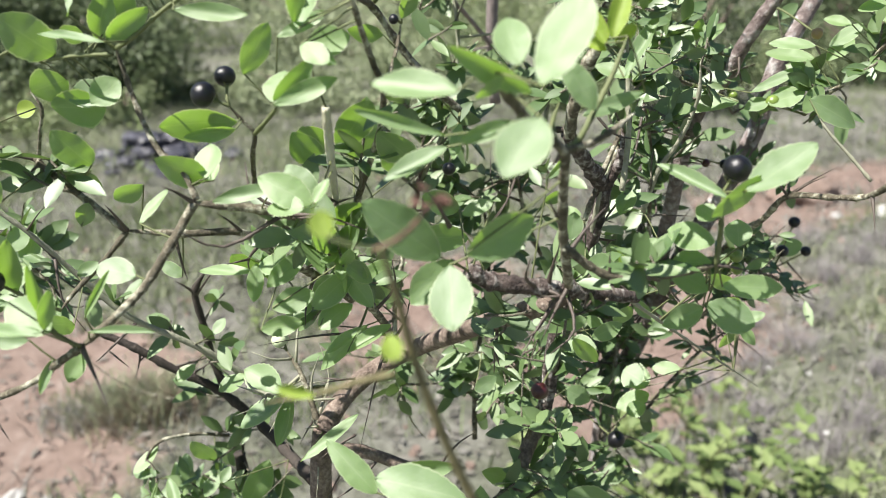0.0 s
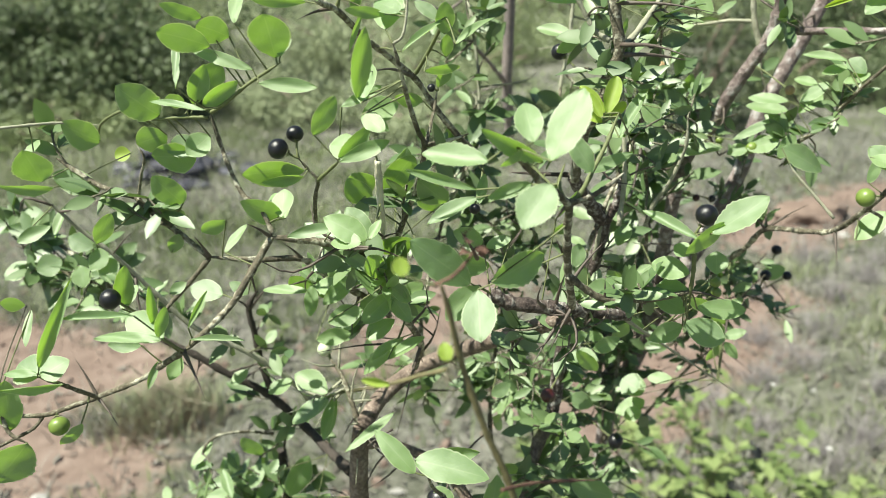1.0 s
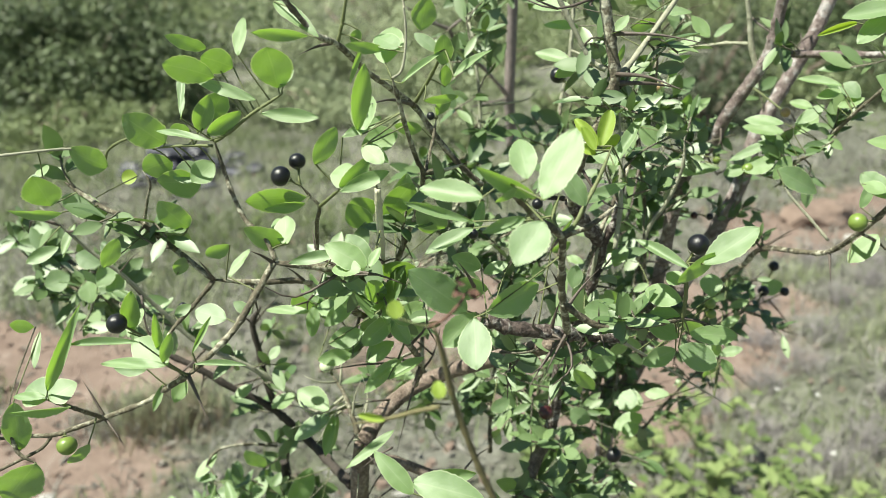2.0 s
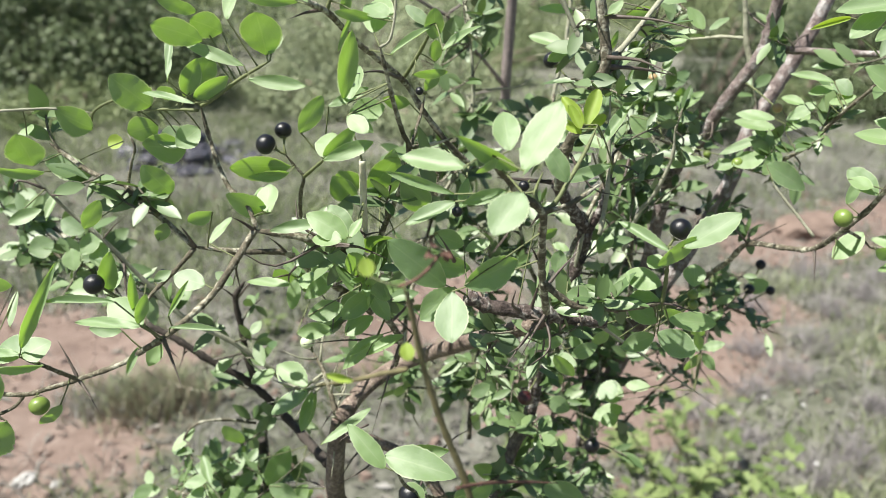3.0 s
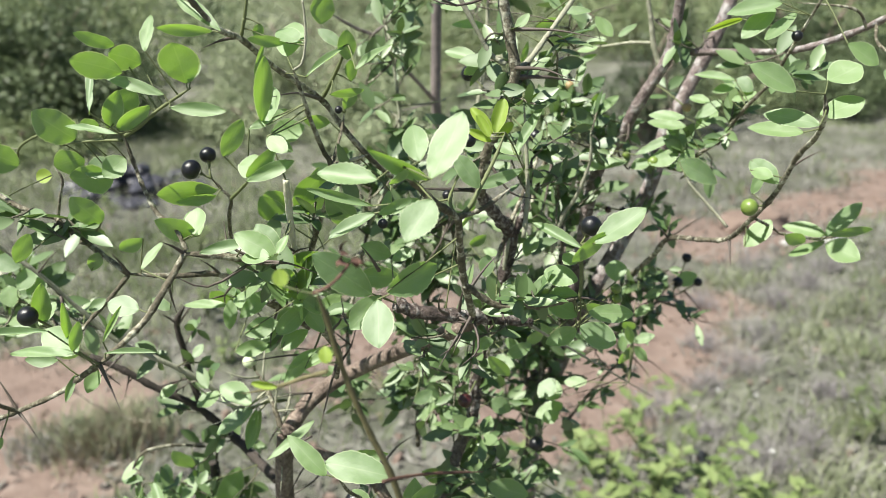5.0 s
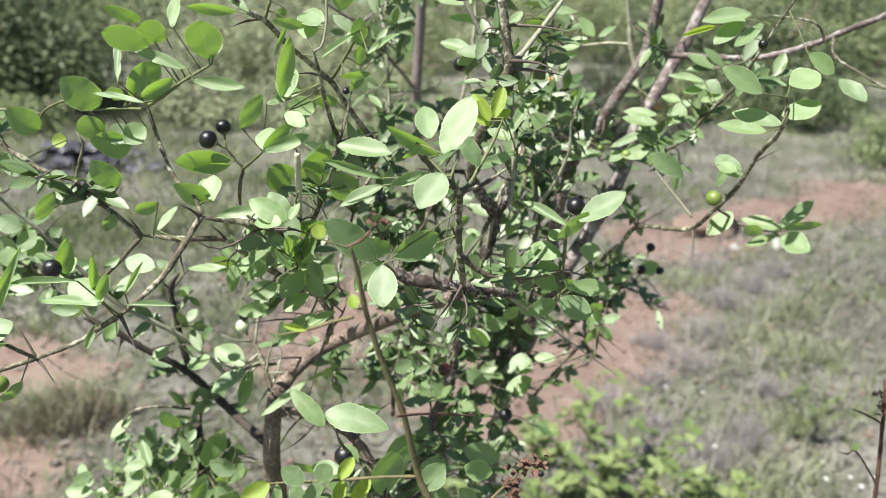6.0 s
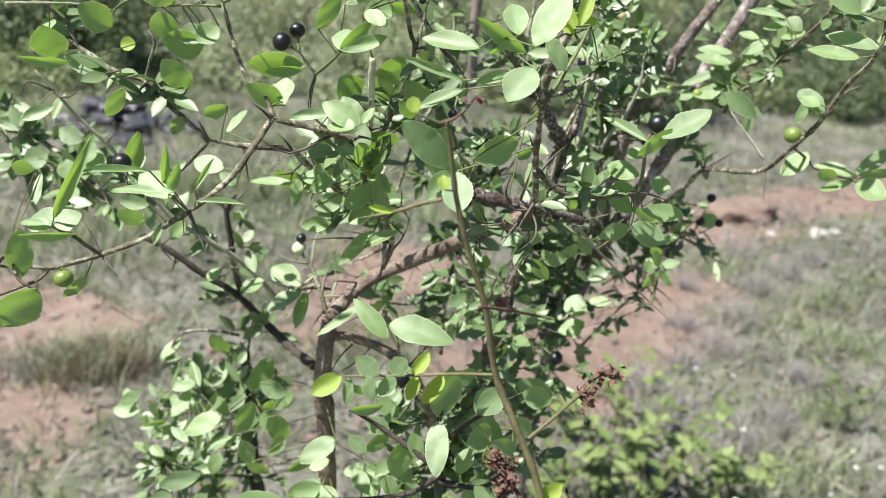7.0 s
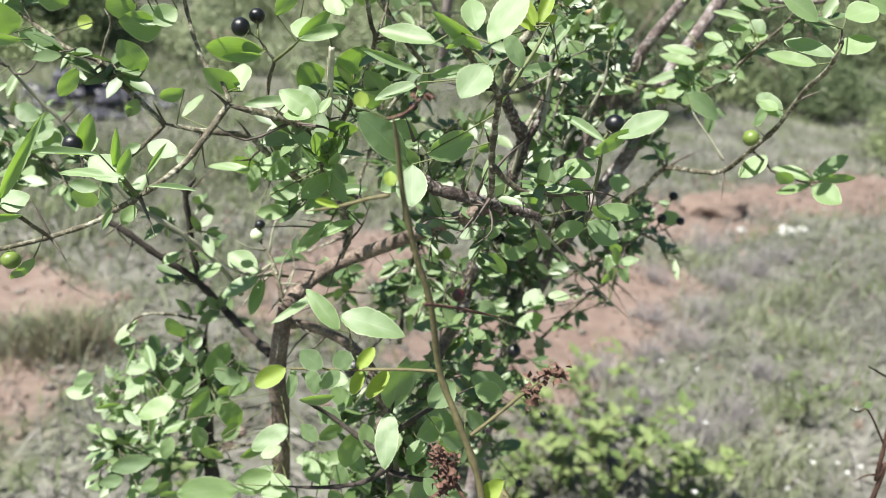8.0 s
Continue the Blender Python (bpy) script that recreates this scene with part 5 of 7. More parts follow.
leaf(shrub, (-0.1164, 0.2989, 1.1452), (-0.1087, 0.2951, 1.1550), 9.9, 'd')
leaf(shrub, (-0.1141, 0.2863, 1.1415), (-0.0999, 0.2837, 1.1505), 7.8, 'd')
leaf(shrub, (-0.0926, 0.2825, 1.1496), (-0.0718, 0.2835, 1.1470), 5.6, 'm')
leaf(shrub, (-0.1323, 0.2934, 1.1372), (-0.1450, 0.2867, 1.1481), 16.3, 'd')
leaf(shrub, (-0.1085, 0.2694, 1.1428), (-0.1319, 0.2808, 1.1459), 3.0, 'b')
leaf(shrub, (-0.1206, 0.2874, 1.1432), (-0.1278, 0.2866, 1.1433), 7.0, 'd')
leaf(shrub, (-0.1328, 0.2999, 1.1287), (-0.1448, 0.3001, 1.1254), 12.5, 'd')
leaf(shrub, (-0.1217, 0.3013, 1.1254), (-0.1331, 0.2987, 1.1222), 9.7, 'm')
leaf(shrub, (-0.1619, 0.3380, 1.1132), (-0.1687, 0.3380, 1.1122), 6.8, 'y')
leaf(shrub, (-0.1227, 0.3007, 1.1201), (-0.1403, 0.2993, 1.1189), 14.7, 'd')
leaf(shrub, (-0.1153, 0.2959, 1.1286), (-0.1239, 0.2921, 1.1222), 10.1, 'm')
leaf(shrub, (-0.1626, 0.3104, 1.1246), (-0.1760, 0.3057, 1.1313), 15.8, 'd')
leaf(shrub, (-0.1852, 0.3036, 1.1105), (-0.1870, 0.2965, 1.1248), 15.9, 'd')
leaf(shrub, (-0.1881, 0.3073, 1.1219), (-0.1903, 0.3128, 1.1257), 6.2, 'b')
leaf(shrub, (-0.1663, 0.3114, 1.1041), (-0.1856, 0.3126, 1.1113), 10.2, 'm')
leaf(shrub, (-0.1752, 0.2910, 1.1114), (-0.1970, 0.2890, 1.1104), 5.8, 'd')
leaf(shrub, (-0.1294, 0.2983, 1.1018), (-0.1382, 0.2918, 1.1133), 12.7, 'd')
leaf(shrub, (-0.1313, 0.3016, 1.0993), (-0.1421, 0.3024, 1.1037), 6.6, 'm')
leaf(shrub, (-0.1597, 0.2845, 1.0907), (-0.1510, 0.2795, 1.1032), 7.0, 'd')
leaf(shrub, (-0.1118, 0.2914, 1.0966), (-0.1223, 0.2926, 1.0915), 7.5, 'd')
leaf(shrub, (-0.1380, 0.3020, 1.0801), (-0.1324, 0.2980, 1.0899), 6.2, 'd')
leaf(shrub, (-0.0865, 0.2740, 1.1032), (-0.1006, 0.2700, 1.1082), 11.5, 'd')
leaf(shrub, (-0.1099, 0.2775, 1.0882), (-0.1033, 0.2865, 1.0970), 4.1, 'b')
leaf(shrub, (-0.0795, 0.2885, 1.1161), (-0.1023, 0.2855, 1.1168), 13.1, 'd')
leaf(shrub, (-0.0797, 0.2864, 1.1144), (-0.0956, 0.2856, 1.1125), 5.7, 'd')
leaf(shrub, (-0.0866, 0.2792, 1.1005), (-0.0937, 0.2909, 1.1079), 8.5, 'b')
leaf(shrub, (-0.0659, 0.2635, 1.1022), (-0.0833, 0.2606, 1.0999), 4.6, 'm')
leaf(shrub, (-0.0549, 0.2589, 1.0983), (-0.0698, 0.2611, 1.1068), 9.6, 'm')
leaf(shrub, (-0.0544, 0.2641, 1.0975), (-0.0627, 0.2679, 1.1078), 8.1, 'm')
leaf(shrub, (-0.0566, 0.2560, 1.0983), (-0.0684, 0.2600, 1.0984), 7.1, 'b')
leaf(shrub, (-0.0534, 0.2531, 1.1002), (-0.0498, 0.2589, 1.1057), 4.1, 'b')
leaf(shrub, (-0.0732, 0.2748, 1.1320), (-0.0642, 0.2693, 1.1458), 7.4, 'd')
leaf(shrub, (-0.0557, 0.2610, 1.1462), (-0.0507, 0.2494, 1.1717), 6.6, 'd')
leaf(shrub, (-0.0542, 0.2584, 1.1456), (-0.0529, 0.2736, 1.1580), 9.0, 'b')
leaf(shrub, (-0.0548, 0.2633, 1.1407), (-0.0458, 0.2568, 1.1378), 6.0, 'b')
leaf(shrub, (-0.0563, 0.2786, 1.1378), (-0.0433, 0.2815, 1.1412), 9.7, 'm')
leaf(shrub, (-0.0632, 0.2626, 1.1262), (-0.0614, 0.2715, 1.1338), 9.2, 'b')
leaf(shrub, (-0.0635, 0.2642, 1.1249), (-0.0517, 0.2599, 1.1366), 6.9, 'd')
leaf(shrub, (-0.0627, 0.2578, 1.1264), (-0.0457, 0.2622, 1.1321), 5.6, 'm')
leaf(shrub, (-0.0577, 0.3054, 1.0973), (-0.0654, 0.2987, 1.1095), 10.7, 'd')
leaf(shrub, (-0.0505, 0.2938, 1.1044), (-0.0392, 0.2863, 1.1228), 11.2, 'd')
leaf(shrub, (-0.0375, 0.2846, 1.1125), (-0.0273, 0.2915, 1.1006), 11.6, 'd')
leaf(shrub, (-0.0149, 0.2123, 1.1365), (-0.0338, 0.2198, 1.1375), 8.2, 'b')
leaf(shrub, (0.0007, 0.1975, 1.1396), (0.0117, 0.2129, 1.1546), 11.0, 'b')
leaf(shrub, (-0.0020, 0.2151, 1.1410), (-0.0041, 0.2292, 1.1517), 8.3, 'b')
leaf(shrub, (0.0009, 0.2159, 1.1350), (-0.0173, 0.2082, 1.1468), 5.7, 'd')
leaf(shrub, (-0.0056, 0.2098, 1.1402), (-0.0113, 0.2122, 1.1338), 3.3, 'd')
leaf(shrub, (0.0011, 0.1997, 1.1331), (-0.0073, 0.1904, 1.1235), 11.7, 'b')
leaf(shrub, (-0.0021, 0.2175, 1.1284), (-0.0154, 0.2145, 1.1250), 4.3, 'm')
leaf(shrub, (-0.0173, 0.2357, 1.1216), (-0.0398, 0.2363, 1.1284), 3.4, 'm')
leaf(shrub, (-0.0172, 0.2419, 1.1174), (-0.0334, 0.2381, 1.1102), 6.0, 'b')
leaf(shrub, (-0.0141, 0.2185, 1.0975), (0.0031, 0.2297, 1.1021), 11.1, 's')
leaf(shrub, (-0.0198, 0.2403, 1.0884), (-0.0379, 0.2319, 1.1065), 11.9, 's')
leaf(shrub, (-0.0178, 0.2348, 1.0886), (-0.0173, 0.2195, 1.0766), 11.6, 'b')
leaf(shrub, (-0.0169, 0.2449, 1.0860), (-0.0282, 0.2391, 1.0759), 10.0, 'm')
leaf(shrub, (-0.0643, 0.3032, 1.0687), (-0.0781, 0.2969, 1.0581), 7.3, 'm')
leaf(shrub, (-0.0718, 0.3005, 1.0633), (-0.0827, 0.3056, 1.0645), 8.2, 'b')
leaf(shrub, (-0.0890, 0.3328, 1.0494), (-0.0963, 0.3272, 1.0594), 10.9, 'd')
leaf(shrub, (-0.0873, 0.3166, 1.0561), (-0.1092, 0.3235, 1.0560), 4.7, 'b')
leaf(shrub, (-0.0613, 0.2819, 1.0564), (-0.0476, 0.2881, 1.0668), 8.4, 'm')
leaf(shrub, (-0.0423, 0.2860, 1.0541), (-0.0504, 0.2900, 1.0651), 7.1, 'm')
leaf(shrub, (-0.0593, 0.2791, 1.0505), (-0.0494, 0.2849, 1.0576), 8.7, 'b')
leaf(shrub, (-0.0755, 0.2884, 1.0543), (-0.0617, 0.2916, 1.0580), 8.6, 'm')
leaf(shrub, (-0.0824, 0.2989, 1.0416), (-0.0680, 0.3011, 1.0432), 7.4, 'm')
leaf(shrub, (-0.0860, 0.3384, 0.9950), (-0.1030, 0.3497, 0.9997), 13.4, 'b')
leaf(shrub, (-0.0850, 0.3345, 0.9942), (-0.1033, 0.3295, 0.9855), 9.4, 'b')
leaf(shrub, (-0.0848, 0.3431, 0.9893), (-0.0875, 0.3271, 0.9759), 6.3, 'b')
leaf(shrub, (-0.1164, 0.3901, 0.9753), (-0.1259, 0.3860, 0.9696), 6.9, 'b')
leaf(shrub, (-0.1365, 0.3924, 0.9804), (-0.1452, 0.3876, 0.9743), 7.6, 'b')
leaf(shrub, (-0.0759, 0.3104, 0.9803), (-0.0530, 0.3197, 0.9935), 5.1, 'b')
leaf(shrub, (-0.0408, 0.2404, 1.0159), (-0.0548, 0.2456, 1.0308), 7.8, 'm')
leaf(shrub, (-0.0407, 0.2354, 1.0246), (-0.0157, 0.2267, 1.0241), 12.1, 'b')
leaf(shrub, (-0.0408, 0.2447, 1.0192), (-0.0172, 0.2473, 1.0193), 6.5, 'm')
leaf(shrub, (-0.1280, 0.2295, 1.0846), (-0.1546, 0.2346, 1.0818), 3.0, 'b')
leaf(shrub, (-0.1178, 0.2224, 1.0795), (-0.1440, 0.2297, 1.0785), 4.0, 'b')
leaf(shrub, (-0.1209, 0.2331, 1.0746), (-0.1356, 0.2430, 1.0787), 11.0, 'b')
leaf(shrub, (-0.1260, 0.2409, 1.0740), (-0.1223, 0.2313, 1.0949), 3.4, 'd')
leaf(shrub, (-0.1229, 0.2334, 1.0750), (-0.1180, 0.2307, 1.0877), 4.3, 'd')
leaf(shrub, (-0.1156, 0.2420, 1.0698), (-0.0963, 0.2380, 1.0716), 2.6, 'b')
leaf(shrub, (-0.1153, 0.2411, 1.0744), (-0.1090, 0.2469, 1.0858), 2.2, 'm')
leaf(shrub, (-0.1089, 0.2654, 1.0765), (-0.1215, 0.2706, 1.0773), 8.8, 'b')
leaf(shrub, (-0.1452, 0.2647, 1.0724), (-0.1385, 0.2555, 1.0932), 7.1, 'd')
leaf(shrub, (-0.1453, 0.2622, 1.0731), (-0.1417, 0.2698, 1.0800), 6.3, 'b')
leaf(shrub, (-0.1227, 0.2519, 1.0591), (-0.1266, 0.2481, 1.0514), 5.9, 'm')
leaf(shrub, (-0.1331, 0.2444, 1.0670), (-0.1443, 0.2436, 1.0681), 5.4, 'm')
leaf(shrub, (-0.1675, 0.2401, 1.0581), (-0.1593, 0.2439, 1.0632), 10.5, 'b')
leaf(shrub, (-0.1681, 0.2406, 1.0582), (-0.1796, 0.2474, 1.0607), 12.3, 'b')
leaf(shrub, (-0.1681, 0.2409, 1.0611), (-0.1478, 0.2276, 1.0939), 4.7, 'd')
leaf(shrub, (-0.1587, 0.2370, 1.0569), (-0.1802, 0.2350, 1.0560), 5.2, 'd')
leaf(shrub, (-0.1675, 0.2383, 1.0603), (-0.1821, 0.2417, 1.0593), 3.3, 'b')
leaf(shrub, (-0.1761, 0.2384, 1.0332), (-0.1940, 0.2458, 1.0135), 15.8, 'd')
leaf(shrub, (-0.1855, 0.2465, 1.0337), (-0.1817, 0.2416, 1.0550), 10.1, 'd')
leaf(shrub, (-0.1600, 0.2473, 1.0354), (-0.1728, 0.2528, 1.0209), 5.2, 'd')
leaf(shrub, (-0.1852, 0.2761, 1.0681), (-0.1843, 0.2641, 1.0588), 3.9, 'b')
leaf(shrub, (-0.1896, 0.2810, 1.0679), (-0.1980, 0.2790, 1.0702), 8.8, 'd')
leaf(shrub, (-0.1292, 0.2471, 1.0595), (-0.1326, 0.2429, 1.0508), 2.9, 'm')
leaf(shrub, (-0.1366, 0.2888, 1.0679), (-0.1301, 0.2912, 1.0716), 4.7, 'm')
leaf(shrub, (-0.2130, 0.3279, 1.0775), (-0.1990, 0.3321, 1.0834), 6.7, 'm')
leaf(shrub, (-0.2399, 0.4218, 1.0356), (-0.2533, 0.4182, 1.0307), 13.2, 'm')
leaf(shrub, (-0.2119, 0.3993, 1.0495), (-0.2247, 0.4007, 1.0555), 10.7, 'm')
leaf(shrub, (-0.2608, 0.4309, 1.0294), (-0.2770, 0.4291, 1.0237), 12.2, 'b')
leaf(shrub, (-0.2555, 0.4406, 1.0462), (-0.2770, 0.4394, 1.0488), 8.8, 'm')
leaf(shrub, (-0.2544, 0.4410, 1.0358), (-0.2698, 0.4390, 1.0352), 11.6, 'm')
leaf(shrub, (-0.2061, 0.3672, 1.0834), (-0.2088, 0.3530, 1.0714), 5.6, 'b')
leaf(shrub, (-0.2145, 0.3972, 1.0377), (-0.2060, 0.4028, 1.0481), 10.7, 'm')
leaf(shrub, (-0.2238, 0.4076, 1.0242), (-0.2268, 0.4124, 1.0355), 11.7, 'm')
leaf(shrub, (-0.2065, 0.3969, 1.0313), (-0.2051, 0.4031, 1.0448), 10.7, 'm')
leaf(shrub, (-0.1599, 0.4020, 0.8484), (-0.1925, 0.3980, 0.8368), 17.1, 'b')
leaf(shrub, (-0.1585, 0.4007, 0.8278), (-0.1857, 0.4093, 0.8277), 13.3, 'b')
leaf(shrub, (-0.0921, 0.3284, 0.8675), (-0.1256, 0.3316, 0.8615), 17.3, 'm')
leaf(shrub, (-0.0650, 0.3112, 0.9213), (-0.0837, 0.3049, 0.9115), 11.5, 'b')
leaf(shrub, (-0.1417, 0.4034, 0.8742), (-0.1665, 0.4006, 0.8657), 12.4, 'm')
leaf(shrub, (-0.2139, 0.4675, 0.8409), (-0.2290, 0.4685, 0.8378), 9.3, 'b')
leaf(shrub, (-0.2198, 0.4656, 0.8446), (-0.2233, 0.4745, 0.8508), 6.8, 'b')
leaf(shrub, (-0.1320, 0.3983, 0.8704), (-0.1232, 0.4057, 0.8848), 10.7, 's')
leaf(shrub, (-0.1560, 0.3929, 0.8507), (-0.1558, 0.4031, 0.8733), 4.6, 'm')
leaf(shrub, (-0.0964, 0.3564, 0.8677), (-0.0774, 0.3637, 0.8793), 8.5, 's')
leaf(shrub, (-0.1060, 0.3771, 0.8970), (-0.0967, 0.3829, 0.9077), 9.2, 'm')
leaf(shrub, (-0.1224, 0.3951, 0.8977), (-0.1100, 0.4050, 0.9167), 14.9, 's')
leaf(shrub, (-0.1375, 0.4041, 0.9197), (-0.1457, 0.3960, 0.9347), 11.4, 'd')
leaf(shrub, (-0.1638, 0.4008, 0.9314), (-0.1738, 0.3912, 0.9212), 7.2, 'b')
leaf(shrub, (-0.1632, 0.4222, 0.8889), (-0.1627, 0.4379, 0.9015), 10.5, 'b')
leaf(shrub, (-0.1826, 0.4396, 0.8743), (-0.1677, 0.4404, 0.8788), 9.4, 'b')
leaf(shrub, (-0.1710, 0.4358, 0.8597), (-0.1842, 0.4442, 0.8629), 9.6, 'b')
leaf(shrub, (-0.1860, 0.3997, 0.8125), (-0.2001, 0.4003, 0.8093), 7.3, 'm')
leaf(shrub, (-0.1442, 0.3924, 0.8217), (-0.1560, 0.3876, 0.8139), 9.0, 's')
leaf(shrub, (-0.1489, 0.3805, 0.8195), (-0.1345, 0.3795, 0.8251), 9.3, 'd')
leaf(weed, (-0.0549, 0.1650, 1.0406), (-0.0636, 0.1630, 1.0351), 6.4, 'y')
leaf(weed, (-0.0433, 0.1563, 1.0461), (-0.0503, 0.1577, 1.0509), 6.2, 'm')
leaf(weed, (-0.0357, 0.1570, 1.0455), (-0.0391, 0.1590, 1.0509), 6.3, 'm')
leaf(weed, (-0.0329, 0.1597, 1.0447), (-0.0283, 0.1623, 1.0510), 4.4, 'y')
leaf(weed, (-0.0231, 0.1638, 1.0427), (-0.0294, 0.1602, 1.0342), 4.7, 'y')
leaf(weed, (-0.0471, 0.1615, 1.0426), (-0.0446, 0.1585, 1.0356), 4.9, 'm')
leaf(weed, (-0.0384, 0.1595, 1.0441), (-0.0430, 0.1566, 1.0388), 4.8, 'm')
leaf(weed, (-0.0314, 0.1616, 1.0434), (-0.0341, 0.1584, 1.0362), 4.1, 'y')
leaf(weed, (-0.0526, 0.1660, 1.0400), (-0.0528, 0.1620, 1.0313), 3.4, 'm')
leaf(shrub, (-0.0133, 0.2964, 0.9447), (-0.0071, 0.3077, 0.9682), 15.8, 's')
leaf(shrub, (0.0158, 0.3082, 0.9562), (0.0053, 0.3018, 0.9443), 13.5, 'm')
leaf(shrub, (0.0289, 0.3304, 0.9467), (0.0492, 0.3296, 0.9399), 12.4, 'm')
leaf(shrub, (-0.0099, 0.3333, 0.9219), (-0.0124, 0.3111, 0.9036), 13.1, 'm')
leaf(shrub, (0.0056, 0.3112, 0.8975), (0.0265, 0.3088, 0.8874), 10.4, 's')
leaf(shrub, (0.0076, 0.3045, 0.9040), (0.0014, 0.2955, 0.8854), 12.7, 's')
leaf(shrub, (-0.0003, 0.3167, 0.8989), (0.0075, 0.3274, 0.9094), 10.1, 'b')
leaf(weed, (0.0155, 0.1512, 1.0126), (0.0084, 0.1488, 1.0064), 6.6, 'y')
leaf(shrub, (0.0590, 0.2419, 1.1029), (0.0786, 0.2481, 1.1129), 10.6, 'b')
leaf(shrub, (0.0519, 0.2461, 1.0946), (0.0630, 0.2419, 1.1062), 7.3, 'd')
leaf(shrub, (0.0551, 0.2432, 1.1008), (0.0391, 0.2570, 1.1076), 4.3, 'b')
leaf(shrub, (0.0545, 0.2499, 1.0930), (0.0502, 0.2541, 1.0952), 6.4, 'b')
leaf(shrub, (0.0558, 0.2532, 1.0851), (0.0440, 0.2588, 1.0865), 9.5, 'b')
leaf(shrub, (0.0566, 0.2566, 1.0777), (0.0461, 0.2594, 1.0772), 7.9, 'b')
leaf(shrub, (0.0616, 0.2615, 1.0683), (0.0793, 0.2626, 1.0665), 7.5, 'm')
leaf(shrub, (0.0592, 0.2685, 1.0584), (0.0460, 0.2652, 1.0543), 7.6, 'm')
leaf(shrub, (0.0600, 0.2688, 1.0593), (0.0742, 0.2671, 1.0522), 10.7, 'm')
leaf(shrub, (0.1148, 0.4105, 1.0919), (0.0891, 0.4156, 1.0894), 8.4, 'b')
leaf(shrub, (0.1164, 0.4023, 1.0972), (0.1390, 0.4057, 1.1057), 5.5, 'b')
leaf(shrub, (0.1235, 0.3996, 1.0925), (0.1394, 0.4004, 1.0972), 10.2, 'b')
leaf(shrub, (0.1251, 0.4022, 1.0934), (0.1142, 0.4018, 1.0902), 7.9, 'b')
leaf(shrub, (0.1452, 0.4082, 1.1102), (0.1263, 0.4158, 1.1114), 8.2, 'b')
leaf(shrub, (0.1490, 0.4046, 1.1094), (0.1631, 0.4114, 1.1184), 8.8, 'b')
leaf(shrub, (0.1333, 0.3812, 1.0976), (0.1552, 0.3788, 1.0869), 11.8, 'm')
leaf(shrub, (0.1375, 0.3950, 1.0891), (0.1479, 0.4010, 1.0998), 8.1, 'm')
leaf(shrub, (0.1456, 0.3218, 1.1114), (0.1542, 0.3103, 1.1045), 10.2, 'b')
leaf(shrub, (0.1500, 0.3273, 1.0944), (0.1571, 0.3327, 1.1048), 5.3, 'm')
leaf(shrub, (0.1450, 0.2734, 1.1330), (0.1259, 0.2806, 1.1338), 7.4, 'b')
leaf(shrub, (0.1429, 0.2569, 1.1391), (0.1260, 0.2672, 1.1429), 8.5, 'b')
leaf(shrub, (0.1521, 0.3354, 1.0661), (0.1670, 0.3427, 1.0757), 10.3, 'b')
leaf(shrub, (0.2091, 0.3703, 1.0582), (0.1915, 0.3818, 1.0628), 9.2, 'b')
leaf(shrub, (0.2011, 0.3553, 1.0603), (0.1821, 0.3527, 1.0534), 5.6, 'b')
leaf(shrub, (0.1995, 0.3513, 1.0604), (0.2124, 0.3408, 1.0553), 14.5, 'b')
leaf(shrub, (0.2070, 0.3659, 1.0590), (0.2315, 0.3782, 1.0751), 8.9, 'b')
leaf(shrub, (0.2042, 0.3575, 1.0627), (0.2257, 0.3585, 1.0659), 6.6, 'd')
leaf(shrub, (0.1782, 0.3502, 1.0661), (0.1903, 0.3539, 1.0613), 8.0, 'd')
leaf(shrub, (0.1571, 0.3758, 1.1387), (0.1396, 0.3843, 1.1409), 5.7, 'b')
leaf(shrub, (0.1597, 0.3817, 1.1384), (0.1657, 0.3743, 1.1341), 9.0, 'b')
leaf(shrub, (0.1594, 0.3802, 1.1355), (0.1477, 0.3798, 1.1322), 6.0, 'b')
leaf(shrub, (0.1563, 0.3757, 1.1285), (0.1687, 0.3763, 1.1322), 6.0, 'b')
leaf(shrub, (0.1409, 0.3982, 1.1169), (0.1237, 0.4058, 1.1186), 7.1, 'b')
leaf(shrub, (0.1454, 0.3956, 1.1164), (0.1604, 0.4004, 1.1240), 7.0, 'b')
leaf(shrub, (0.1498, 0.3872, 1.1263), (0.1403, 0.3929, 1.1284), 5.8, 'b')
leaf(shrub, (0.1018, 0.4356, 1.1118), (0.1174, 0.4445, 1.1229), 6.4, 'b')
leaf(shrub, (0.1005, 0.4337, 1.1139), (0.0915, 0.4465, 1.1218), 7.4, 'b')
leaf(shrub, (0.1023, 0.4393, 1.1105), (0.0954, 0.4407, 1.1098), 4.6, 'b')
leaf(shrub, (0.1039, 0.4405, 1.1096), (0.1117, 0.4395, 1.1108), 4.6, 'b')
leaf(shrub, (0.1039, 0.4426, 1.1086), (0.1046, 0.4374, 1.1047), 5.3, 'b')
leaf(shrub, (0.1028, 0.4466, 1.1138), (0.1052, 0.4415, 1.1251), 7.0, 'd')
leaf(shrub, (0.0865, 0.4310, 1.1183), (0.0774, 0.4290, 1.1144), 6.0, 'b')
leaf(shrub, (0.0885, 0.4485, 1.1030), (0.1014, 0.4516, 1.1068), 9.9, 'm')
leaf(shrub, (0.0305, 0.3678, 1.1541), (0.0150, 0.3763, 1.1570), 7.5, 'b')
leaf(shrub, (0.0347, 0.3691, 1.1533), (0.0235, 0.3709, 1.1470), 7.2, 'd')
leaf(shrub, (0.0299, 0.3680, 1.1773), (0.0134, 0.3760, 1.1794), 7.5, 'b')
